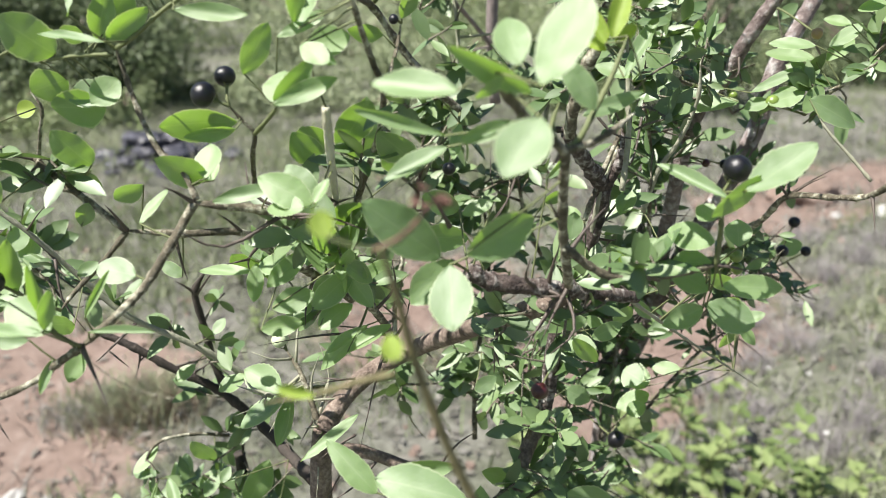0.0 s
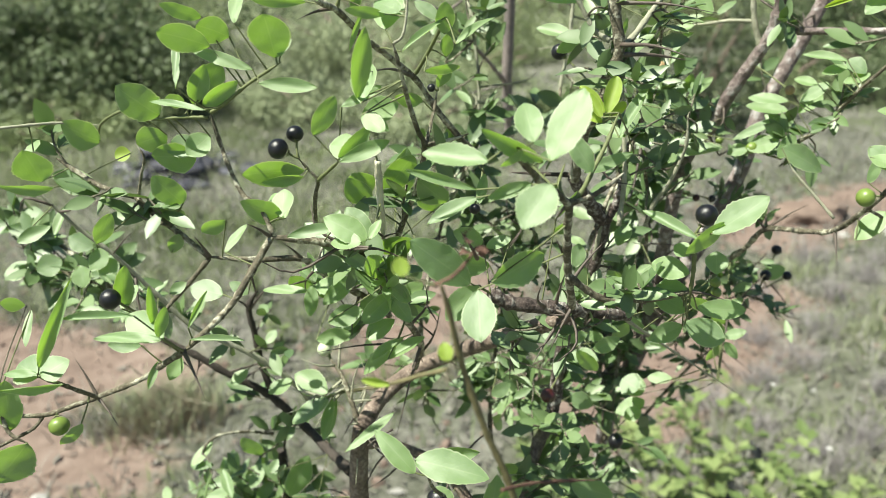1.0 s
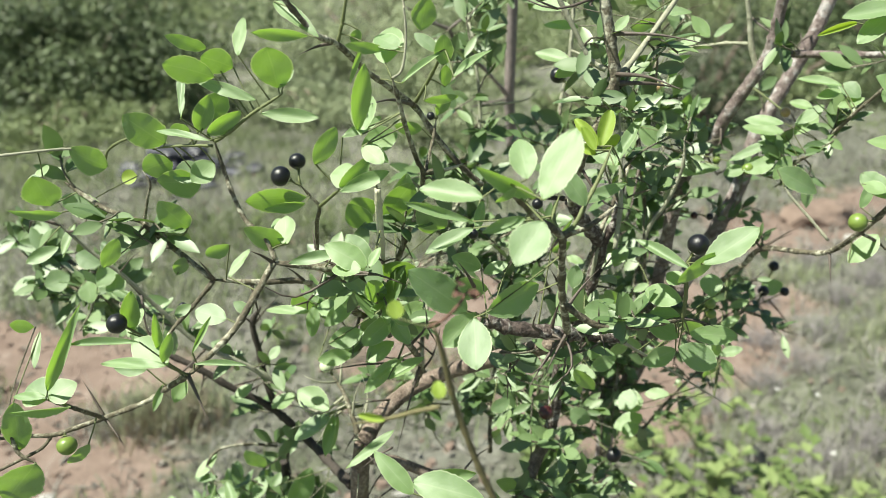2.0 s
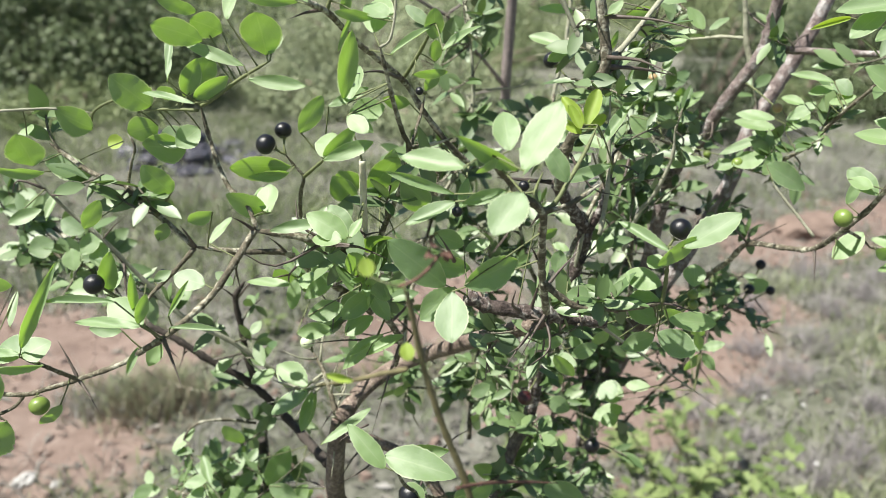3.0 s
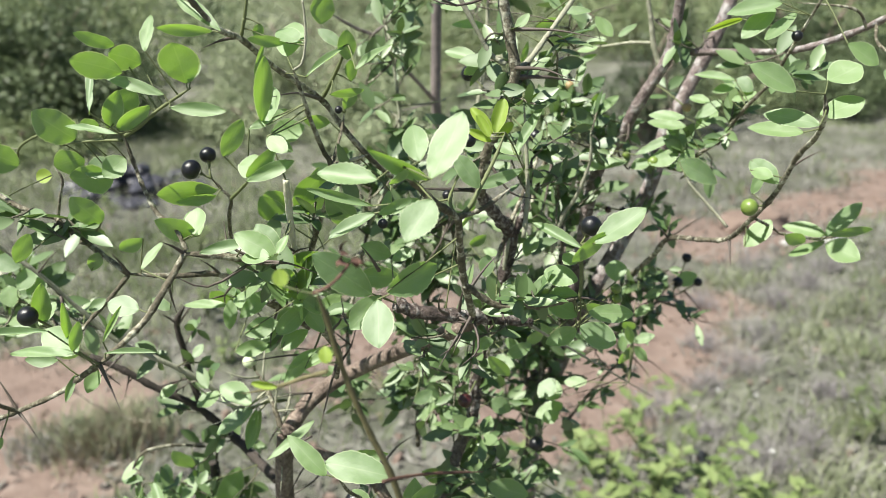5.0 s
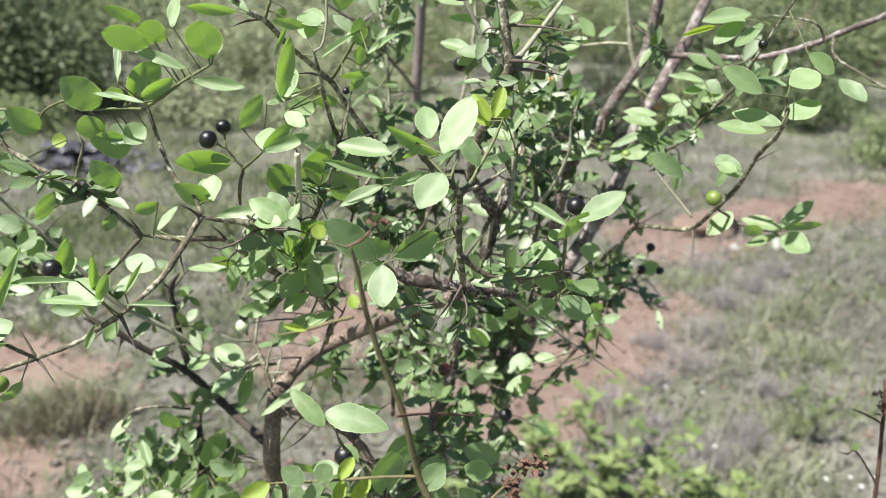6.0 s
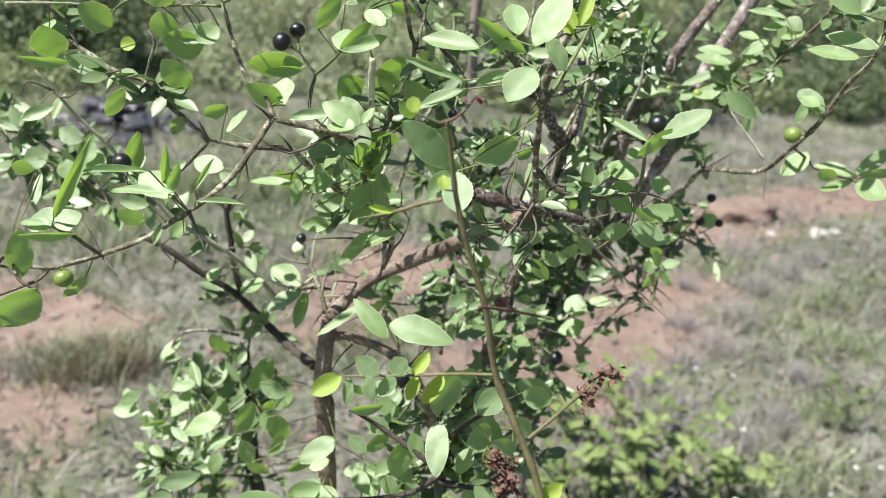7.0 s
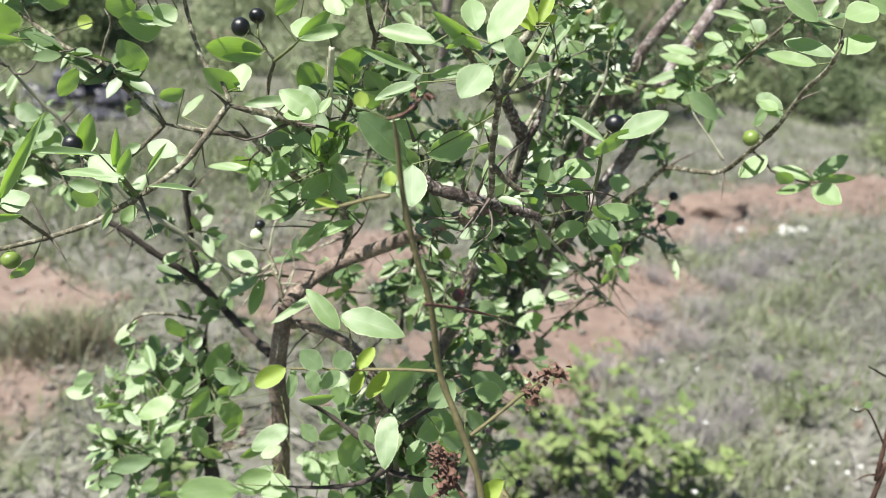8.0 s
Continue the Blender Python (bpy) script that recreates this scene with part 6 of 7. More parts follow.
leaf(shrub, (0.0337, 0.3702, 1.1685), (0.0186, 0.3779, 1.1708), 5.8, 'b')
leaf(shrub, (0.0377, 0.2940, 1.1241), (0.0519, 0.3103, 1.1407), 4.8, 'b')
leaf(shrub, (0.0102, 0.2318, 1.1387), (0.0176, 0.2282, 1.1287), 7.0, 'm')
leaf(shrub, (0.0372, 0.2643, 1.1255), (0.0190, 0.2597, 1.1198), 4.6, 'm')
leaf(shrub, (0.0410, 0.2968, 1.1238), (0.0305, 0.3033, 1.1262), 5.7, 'b')
leaf(shrub, (0.0248, 0.2556, 1.1404), (0.0176, 0.2604, 1.1497), 4.4, 'y')
leaf(shrub, (0.0254, 0.2534, 1.1410), (0.0293, 0.2586, 1.1525), 5.4, 'y')
leaf(shrub, (0.0237, 0.2532, 1.1398), (0.0195, 0.2568, 1.1471), 3.6, 'y')
leaf(shrub, (0.0264, 0.2551, 1.1397), (0.0324, 0.2569, 1.1442), 3.7, 'y')
leaf(shrub, (0.0244, 0.2549, 1.1380), (0.0162, 0.2571, 1.1418), 3.3, 'y')
leaf(shrub, (0.1341, 0.2596, 1.1508), (0.1176, 0.2624, 1.1608), 9.5, 'm')
leaf(shrub, (0.1566, 0.3289, 1.1773), (0.1336, 0.3312, 1.1732), 9.4, 'b')
leaf(shrub, (0.1557, 0.3339, 1.1749), (0.1392, 0.3261, 1.1645), 8.8, 'b')
leaf(shrub, (0.1652, 0.3330, 1.1735), (0.1475, 0.3231, 1.1611), 6.0, 'b')
leaf(shrub, (0.1444, 0.3405, 1.1702), (0.1287, 0.3395, 1.1661), 2.9, 'y')
leaf(shrub, (0.1428, 0.3148, 1.1086), (0.1510, 0.3093, 1.1063), 7.5, 'b')
leaf(shrub, (-0.0455, 0.2641, 1.1685), (-0.0437, 0.2782, 1.1802), 10.9, 'b')
leaf(shrub, (-0.0404, 0.2600, 1.1741), (-0.0491, 0.2681, 1.1782), 7.6, 'b')
leaf(shrub, (-0.0451, 0.2631, 1.1734), (-0.0580, 0.2609, 1.1748), 4.4, 'd')
leaf(shrub, (-0.0414, 0.2810, 1.1592), (-0.0273, 0.2891, 1.1692), 3.3, 'b')
leaf(shrub, (-0.0273, 0.2889, 1.1688), (-0.0366, 0.2911, 1.1758), 4.8, 'm')
leaf(shrub, (-0.0262, 0.2917, 1.1637), (-0.0258, 0.2864, 1.1748), 7.1, 'd')
leaf(shrub, (-0.0227, 0.2758, 1.1618), (-0.0095, 0.2843, 1.1720), 3.6, 'b')
leaf(shrub, (-0.0259, 0.3022, 1.1543), (-0.0254, 0.2978, 1.1635), 5.0, 'd')
leaf(shrub, (-0.0341, 0.2954, 1.1504), (-0.0207, 0.2967, 1.1509), 4.6, 'd')
leaf(shrub, (-0.0295, 0.3058, 1.1427), (-0.0250, 0.3022, 1.1513), 5.6, 'd')
leaf(shrub, (-0.0525, 0.2672, 1.1755), (-0.0588, 0.2729, 1.1619), 2.0, 'd')
leaf(shrub, (-0.0539, 0.2669, 1.1796), (-0.0564, 0.2691, 1.1744), 3.9, 'd')
leaf(shrub, (-0.0351, 0.3012, 1.1385), (-0.0457, 0.2988, 1.1408), 7.4, 'd')
leaf(shrub, (-0.0307, 0.2596, 1.1898), (-0.0332, 0.2644, 1.1792), 8.3, 'd')
leaf(shrub, (-0.0818, 0.2695, 1.1890), (-0.0668, 0.2548, 1.1812), 5.5, 'b')
leaf(shrub, (-0.0627, 0.2730, 1.1421), (-0.0486, 0.2771, 1.1479), 4.3, 'm')
leaf(shrub, (-0.1626, 0.3359, 1.0291), (-0.1757, 0.3341, 1.0298), 13.4, 'd')
leaf(shrub, (-0.0588, 0.2962, 0.9623), (-0.0433, 0.3039, 0.9499), 6.0, 'd')
leaf(shrub, (-0.0328, 0.3087, 0.9371), (-0.0448, 0.3113, 0.9457), 9.0, 's')
leaf(shrub, (-0.0496, 0.3174, 0.9104), (-0.0350, 0.3226, 0.9184), 9.6, 's')
leaf(shrub, (-0.0433, 0.3372, 0.8868), (-0.0485, 0.3229, 0.8740), 11.9, 'b')
leaf(shrub, (-0.0244, 0.3160, 0.8911), (-0.0342, 0.3200, 0.9023), 9.2, 's')
leaf(shrub, (-0.0618, 0.3296, 0.8874), (-0.0495, 0.3304, 0.8911), 7.7, 'b')
leaf(shrub, (-0.0861, 0.3258, 0.8704), (-0.0746, 0.3342, 0.8799), 10.3, 'b')
leaf(shrub, (-0.0796, 0.3237, 0.8677), (-0.0645, 0.3283, 0.8751), 10.5, 'b')
leaf(shrub, (0.0209, 0.3085, 0.9262), (0.0025, 0.3115, 0.9371), 12.6, 's')
leaf(shrub, (0.0251, 0.3000, 0.9351), (0.0135, 0.3102, 0.9109), 17.1, 'd')
leaf(shrub, (-0.0001, 0.2981, 0.8834), (0.0148, 0.3019, 0.8883), 9.7, 's')
leaf(shrub, (-0.0304, 0.3241, 0.9452), (-0.0416, 0.3159, 0.9358), 8.4, 'b')
leaf(shrub, (-0.0422, 0.3228, 0.8744), (-0.0322, 0.3273, 0.8601), 10.8, 'd')
leaf(shrub, (0.0766, 0.3945, 0.9582), (0.0690, 0.4055, 0.9650), 12.8, 'b')
leaf(shrub, (0.0645, 0.4040, 0.9417), (0.0812, 0.4060, 0.9475), 10.5, 'b')
leaf(shrub, (-0.0532, 0.2974, 1.0326), (-0.0380, 0.3026, 1.0405), 5.8, 'b')
leaf(shrub, (-0.0485, 0.3026, 1.0394), (-0.0605, 0.2974, 1.0322), 4.5, 'b')
leaf(shrub, (-0.0719, 0.3136, 1.0539), (-0.0848, 0.3224, 1.0576), 9.2, 'b')
leaf(shrub, (-0.0655, 0.3198, 1.0441), (-0.0772, 0.3162, 1.0383), 8.7, 'b')
leaf(shrub, (-0.0547, 0.3116, 1.0555), (-0.0649, 0.3084, 1.0509), 6.7, 'm')
leaf(shrub, (-0.0134, 0.2932, 1.0842), (-0.0254, 0.2869, 1.0912), 7.8, 's')
leaf(shrub, (-0.0034, 0.2808, 1.0904), (-0.0130, 0.2792, 1.0868), 5.9, 'b')
leaf(shrub, (-0.0504, 0.2982, 1.0763), (-0.0583, 0.2938, 1.0686), 6.7, 'm')
leaf(shrub, (-0.1159, 0.3293, 1.0505), (-0.1244, 0.3307, 1.0556), 5.3, 'm')
leaf(shrub, (-0.1223, 0.3775, 1.0024), (-0.1170, 0.3826, 1.0079), 5.7, 'b')
leaf(shrub, (-0.0065, 0.3784, 0.9692), (0.0042, 0.3816, 0.9739), 7.6, 'm')
leaf(shrub, (0.0491, 0.3773, 0.9882), (0.0353, 0.3828, 0.9890), 11.9, 'b')
leaf(shrub, (0.0727, 0.3866, 0.9659), (0.0648, 0.3934, 0.9693), 13.6, 'b')
leaf(shrub, (0.0759, 0.3909, 0.9512), (0.0664, 0.3891, 0.9473), 8.7, 'b')
leaf(shrub, (0.0937, 0.3983, 0.9658), (0.0806, 0.4017, 0.9651), 6.9, 'b')
leaf(shrub, (0.0339, 0.3874, 0.9421), (0.0223, 0.3926, 0.9284), 11.2, 'd')
leaf(shrub, (0.0118, 0.3799, 0.9189), (-0.0037, 0.3801, 0.9229), 9.6, 's')
leaf(shrub, (0.0363, 0.3858, 0.9639), (0.0483, 0.3842, 0.9576), 9.7, 'm')
leaf(shrub, (0.0048, 0.3377, 1.0183), (-0.0054, 0.3423, 1.0193), 6.8, 'b')
leaf(shrub, (0.0141, 0.3284, 1.0254), (0.0246, 0.3316, 1.0306), 7.1, 'b')
leaf(shrub, (0.0408, 0.3484, 1.0092), (0.0547, 0.3517, 1.0132), 7.5, 'm')
leaf(shrub, (-0.1728, 0.4356, 0.8597), (-0.1850, 0.4445, 0.8636), 9.4, 'm')
leaf(shrub, (-0.1651, 0.4227, 0.8885), (-0.1626, 0.4374, 0.9009), 6.1, 'b')
leaf(shrub, (-0.1679, 0.4233, 0.8872), (-0.1692, 0.4368, 0.8975), 5.2, 'b')
leaf(shrub, (-0.1424, 0.4240, 0.8980), (-0.1504, 0.4160, 0.8896), 8.5, 'b')
leaf(shrub, (-0.1207, 0.4056, 0.8939), (-0.1142, 0.4144, 0.9117), 12.2, 's')
leaf(shrub, (-0.1158, 0.3970, 0.8849), (-0.0958, 0.3930, 0.8982), 14.6, 'd')
leaf(shrub, (-0.1176, 0.3967, 0.8810), (-0.1006, 0.3933, 0.8695), 12.5, 's')
leaf(shrub, (-0.1309, 0.4015, 0.8618), (-0.1547, 0.3985, 0.8534), 7.6, 'b')
leaf(shrub, (-0.0754, 0.3305, 0.8727), (-0.0928, 0.3295, 0.8674), 10.9, 'm')
leaf(shrub, (-0.0658, 0.3306, 0.8693), (-0.0711, 0.3215, 0.8606), 8.2, 'b')
leaf(shrub, (-0.1391, 0.4082, 0.8732), (-0.1496, 0.4118, 0.8838), 9.2, 'm')
leaf(shrub, (-0.1780, 0.4320, 0.8485), (-0.1930, 0.4280, 0.8415), 9.4, 'm')
leaf(shrub, (-0.1540, 0.4214, 0.8898), (-0.1444, 0.4286, 0.8980), 7.0, 'b')
leaf(shrub, (-0.1109, 0.3874, 0.8584), (-0.1012, 0.3927, 0.8679), 8.7, 'm')
leaf(shrub, (-0.1745, 0.3988, 0.8224), (-0.1865, 0.3913, 0.8134), 9.6, 'm')
leaf(shrub, (-0.1631, 0.3956, 0.8164), (-0.1724, 0.3884, 0.8083), 8.6, 'b')
leaf(shrub, (-0.1239, 0.3813, 0.8578), (-0.1112, 0.3888, 0.8449), 11.8, 'd')
leaf(shrub, (0.1497, 0.2719, 1.1397), (0.1662, 0.2721, 1.1441), 10.1, 'b')
leaf(shrub, (0.1523, 0.2742, 1.1521), (0.1654, 0.2758, 1.1567), 13.6, 'b')
leaf(shrub, (0.1921, 0.3066, 1.1508), (0.1990, 0.2936, 1.1423), 9.4, 'b')
leaf(shrub, (0.1724, 0.3012, 1.1625), (0.1853, 0.2988, 1.1543), 9.2, 'm')
leaf(shrub, (-0.0493, 0.3246, 1.0939), (-0.0419, 0.3155, 1.1147), 12.2, 'd')
leaf(shrub, (-0.0558, 0.3145, 1.1059), (-0.0681, 0.3155, 1.1011), 13.4, 'd')
leaf(shrub, (-0.0862, 0.2704, 1.1037), (-0.0860, 0.2797, 1.1111), 8.8, 'b')
leaf(shrub, (-0.0335, 0.3286, 1.0867), (-0.0352, 0.3215, 1.1013), 11.3, 'd')
leaf(shrub, (-0.0540, 0.2585, 1.1418), (-0.0468, 0.2516, 1.1382), 6.3, 'b')
leaf(weed, (-0.0364, 0.1491, 1.1273), (-0.0375, 0.1509, 1.1311), 3.9, 'y')
leaf(weed, (-0.0275, 0.1491, 1.1068), (-0.0283, 0.1509, 1.1106), 3.5, 'y')
leaf(weed, (-0.0412, 0.1555, 1.0977), (-0.0478, 0.1565, 1.0988), 2.0, 'y')
# shoots deep in the crown and low on the stems
leaf(shrub, (0.0572, 0.2585, 1.0684), (0.0440, 0.2593, 1.0762), 10.2, 'b')
leaf(shrub, (-0.0865, 0.3341, 0.9943), (-0.1036, 0.3322, 0.9837), 8.3, 'b')
leaf(shrub, (-0.0829, 0.3434, 0.9885), (-0.0883, 0.3362, 0.9714), 7.0, 'b')
leaf(shrub, (-0.1122, 0.3857, 0.9774), (-0.1233, 0.3848, 0.9703), 7.6, 'b')
leaf(shrub, (-0.0473, 0.3164, 1.0338), (-0.0662, 0.3137, 1.0175), 7.8, 'b')
leaf(shrub, (0.0439, 0.3383, 1.1688), (0.0508, 0.3441, 1.1752), 4.7, 'b')
leaf(shrub, (0.0714, 0.3716, 1.1733), (0.0839, 0.3702, 1.1754), 5.8, 'b')
leaf(shrub, (0.0642, 0.3738, 1.1799), (0.0704, 0.3721, 1.1747), 4.7, 'm')
leaf(shrub, (0.0589, 0.3799, 1.1669), (0.0715, 0.3805, 1.1687), 7.2, 'd')
leaf(shrub, (0.0951, 0.4123, 1.1687), (0.1035, 0.4085, 1.1582), 7.4, 'm')
leaf(shrub, (0.1123, 0.4291, 1.1561), (0.1234, 0.4351, 1.1637), 4.3, 'b')
leaf(shrub, (0.0939, 0.4282, 1.1536), (0.1049, 0.4267, 1.1552), 5.0, 'b')
leaf(shrub, (0.0890, 0.4269, 1.1496), (0.1001, 0.4252, 1.1511), 5.3, 'b')
leaf(shrub, (0.0857, 0.4243, 1.1423), (0.1000, 0.4258, 1.1472), 4.4, 'b')
leaf(shrub, (0.0781, 0.4223, 1.1363), (0.0868, 0.4267, 1.1420), 5.0, 'b')
leaf(shrub, (0.0877, 0.4210, 1.1327), (0.0948, 0.4306, 1.1421), 4.4, 'b')
leaf(shrub, (0.0633, 0.4039, 1.1444), (0.0706, 0.4042, 1.1465), 4.6, 'b')
leaf(shrub, (0.0503, 0.3643, 1.1522), (0.0531, 0.3603, 1.1612), 3.1, 'd')
leaf(shrub, (0.0716, 0.4291, 1.1254), (0.0883, 0.4313, 1.1263), 5.8, 'm')
leaf(shrub, (0.0683, 0.3947, 1.1177), (0.0794, 0.3917, 1.1083), 10.0, 'm')
leaf(shrub, (-0.0127, 0.2875, 1.1136), (-0.0151, 0.2767, 1.1044), 4.2, 'b')
leaf(shrub, (-0.0389, 0.2888, 1.0865), (-0.0553, 0.2870, 1.0863), 10.6, 'd')
leaf(shrub, (-0.0104, 0.3043, 1.0702), (-0.0288, 0.2939, 1.0756), 9.3, 's')
leaf(shrub, (0.0130, 0.2817, 1.0967), (0.0206, 0.2772, 1.1080), 2.1, 'd')
leaf(shrub, (0.0288, 0.3319, 1.0580), (0.0305, 0.3364, 1.0676), 7.7, 'm')
leaf(shrub, (0.0501, 0.3686, 1.0419), (0.0605, 0.3750, 1.0297), 7.2, 'd')
leaf(shrub, (0.0336, 0.3289, 1.0494), (0.0458, 0.3291, 1.0468), 10.9, 'm')
leaf(shrub, (0.0569, 0.3571, 1.0699), (0.0503, 0.3490, 1.0618), 7.9, 'b')
leaf(shrub, (0.0446, 0.3512, 1.0529), (0.0545, 0.3519, 1.0559), 2.8, 'b')
leaf(shrub, (0.0877, 0.3210, 1.0573), (0.0893, 0.3295, 1.0645), 10.1, 'b')
leaf(shrub, (0.0675, 0.2902, 1.0599), (0.0779, 0.2946, 1.0531), 6.3, 'd')
leaf(shrub, (0.1217, 0.4075, 1.0012), (0.1331, 0.4109, 1.0069), 6.0, 'b')
leaf(shrub, (0.1357, 0.4388, 0.9999), (0.1481, 0.4415, 1.0030), 5.4, 'm')
leaf(shrub, (0.1706, 0.4879, 0.9891), (0.1880, 0.4913, 0.9924), 10.5, 'm')
leaf(shrub, (0.1177, 0.3934, 0.9909), (0.1113, 0.4005, 0.9949), 4.9, 'b')
leaf(shrub, (0.1177, 0.3937, 0.9920), (0.1301, 0.3939, 0.9953), 6.2, 'b')
leaf(shrub, (0.1163, 0.3930, 0.9898), (0.1116, 0.3984, 0.9762), 8.0, 'd')
leaf(shrub, (0.1183, 0.3930, 0.9898), (0.1252, 0.3899, 0.9813), 6.0, 'm')
leaf(shrub, (0.1171, 0.3935, 0.9914), (0.1126, 0.3895, 1.0043), 5.2, 'd')
leaf(shrub, (0.1120, 0.3920, 0.9870), (0.1116, 0.3958, 0.9954), 5.5, 'm')
leaf(shrub, (0.1221, 0.4053, 0.9948), (0.1133, 0.4010, 1.0017), 6.9, 'd')
leaf(shrub, (0.0299, 0.3290, 1.0190), (0.0406, 0.3358, 1.0053), 7.5, 'd')
leaf(shrub, (0.0195, 0.2944, 1.0414), (0.0287, 0.2959, 1.0426), 5.7, 'm')
leaf(shrub, (0.0559, 0.3759, 1.0015), (0.0622, 0.3720, 1.0112), 8.6, 'd')
leaf(shrub, (0.0435, 0.3772, 1.0053), (0.0513, 0.3751, 0.9988), 6.1, 'm')
leaf(shrub, (0.1497, 0.4626, 1.0078), (0.1570, 0.4606, 1.0016), 6.2, 'm')
leaf(shrub, (0.0265, 0.3937, 1.0533), (0.0358, 0.3919, 1.0593), 6.9, 'd')
leaf(shrub, (0.0334, 0.3928, 1.0508), (0.0422, 0.3884, 1.0496), 4.9, 'b')
leaf(shrub, (0.0597, 0.3614, 1.0209), (0.0692, 0.3668, 1.0088), 5.7, 'd')
leaf(shrub, (0.0762, 0.3880, 1.0368), (0.0679, 0.3860, 1.0331), 4.3, 'b')
leaf(shrub, (-0.0162, 0.2572, 0.9693), (-0.0135, 0.2619, 0.9905), 18.4, 's')
leaf(shrub, (0.0001, 0.2570, 0.9717), (0.0117, 0.2627, 0.9816), 11.9, 'm')
leaf(shrub, (0.0205, 0.2638, 0.9792), (0.0341, 0.2635, 0.9753), 10.2, 'm')
leaf(shrub, (-0.0170, 0.2524, 0.9707), (-0.0185, 0.2337, 0.9554), 10.5, 'b')
leaf(shrub, (-0.0061, 0.2605, 0.9377), (0.0007, 0.2691, 0.9463), 8.1, 'b')
leaf(shrub, (-0.0317, 0.2671, 0.9504), (-0.0347, 0.2628, 0.9335), 14.6, 's')
leaf(shrub, (-0.0231, 0.2636, 0.9427), (-0.0285, 0.2682, 0.9541), 7.9, 's')
leaf(shrub, (-0.0564, 0.2558, 0.9725), (-0.0412, 0.2562, 0.9753), 8.7, 'd')
leaf(shrub, (-0.0492, 0.2714, 0.9585), (-0.0379, 0.2702, 0.9531), 7.9, 'm')
leaf(shrub, (-0.0038, 0.2566, 0.9559), (0.0087, 0.2648, 0.9597), 12.9, 's')
leaf(shrub, (0.0091, 0.2464, 0.9314), (0.0004, 0.2491, 0.9395), 7.3, 's')
leaf(shrub, (0.0111, 0.2465, 0.9321), (0.0215, 0.2479, 0.9327), 6.3, 's')
leaf(shrub, (-0.0464, 0.2756, 0.9138), (-0.0546, 0.2865, 0.9204), 8.3, 'm')
leaf(shrub, (-0.0222, 0.2729, 0.9109), (-0.0289, 0.2772, 0.9219), 8.1, 's')
leaf(shrub, (-0.0394, 0.2872, 0.9172), (-0.0332, 0.2830, 0.9064), 7.9, 's')
leaf(shrub, (0.0071, 0.2567, 0.9581), (0.0201, 0.2630, 0.9480), 9.2, 's')
leaf(shrub, (-0.0357, 0.2753, 0.9712), (-0.0501, 0.2802, 0.9714), 7.8, 'b')
leaf(shrub, (-0.0280, 0.2759, 0.9742), (-0.0348, 0.2791, 0.9828), 7.9, 'm')
leaf(shrub, (-0.0108, 0.2754, 0.9759), (0.0028, 0.2840, 0.9780), 8.5, 's')
leaf(shrub, (0.0202, 0.2773, 0.9582), (0.0303, 0.2815, 0.9451), 8.3, 's')
leaf(shrub, (0.0163, 0.2679, 0.9328), (0.0228, 0.2718, 0.9400), 6.3, 's')
leaf(shrub, (-0.0144, 0.2718, 0.9094), (-0.0034, 0.2739, 0.9115), 6.8, 's')
leaf(shrub, (-0.0334, 0.2706, 0.9029), (-0.0420, 0.2783, 0.9068), 7.3, 'b')
leaf(shrub, (-0.0490, 0.2916, 0.9271), (-0.0579, 0.2942, 0.9349), 7.3, 's')
leaf(shrub, (-0.0617, 0.2831, 0.9025), (-0.0710, 0.2911, 0.9065), 7.7, 'b')
leaf(shrub, (-0.0557, 0.2798, 0.8950), (-0.0650, 0.2888, 0.8998), 8.3, 'm')
leaf(shrub, (-0.0474, 0.2731, 0.9070), (-0.0581, 0.2710, 0.9048), 6.7, 's')
leaf(shrub, (-0.1890, 0.3920, 0.8844), (-0.2061, 0.3952, 0.8825), 10.0, 'b')
leaf(shrub, (-0.1896, 0.3964, 0.8957), (-0.1997, 0.3913, 0.8891), 7.9, 'm')
leaf(shrub, (-0.1656, 0.3723, 0.8932), (-0.1550, 0.3825, 0.9040), 9.1, 'b')
leaf(shrub, (-0.1338, 0.3626, 0.9015), (-0.1549, 0.3580, 0.8924), 12.3, 'b')
leaf(shrub, (-0.1219, 0.3407, 0.9024), (-0.1125, 0.3486, 0.9177), 10.1, 's')
leaf(shrub, (-0.1459, 0.3596, 0.8633), (-0.1701, 0.3578, 0.8556), 10.9, 'm')
leaf(shrub, (-0.0888, 0.2938, 0.8977), (-0.0708, 0.2958, 0.9039), 11.5, 'm')
leaf(shrub, (-0.1657, 0.3781, 0.9082), (-0.1506, 0.3792, 0.9129), 7.2, 'b')
leaf(shrub, (-0.1549, 0.3836, 0.9246), (-0.1472, 0.3700, 0.9157), 6.2, 'm')
leaf(shrub, (-0.1451, 0.3725, 0.8971), (-0.1386, 0.3778, 0.9073), 4.7, 's')
leaf(shrub, (-0.1488, 0.3643, 0.8750), (-0.1463, 0.3709, 0.8891), 3.4, 's')
leaf(shrub, (-0.1388, 0.3567, 0.8849), (-0.1275, 0.3593, 0.8899), 4.8, 'b')
leaf(shrub, (-0.1841, 0.3799, 0.8816), (-0.1694, 0.3787, 0.8877), 6.0, 'd')
leaf(shrub, (-0.1793, 0.3753, 0.8704), (-0.1706, 0.3697, 0.8682), 6.1, 'b')
leaf(shrub, (-0.1085, 0.3416, 0.9353), (-0.0939, 0.3403, 0.9290), 9.6, 's')
leaf(shrub, (-0.1029, 0.3348, 0.9184), (-0.0924, 0.3387, 0.9013), 12.3, 's')
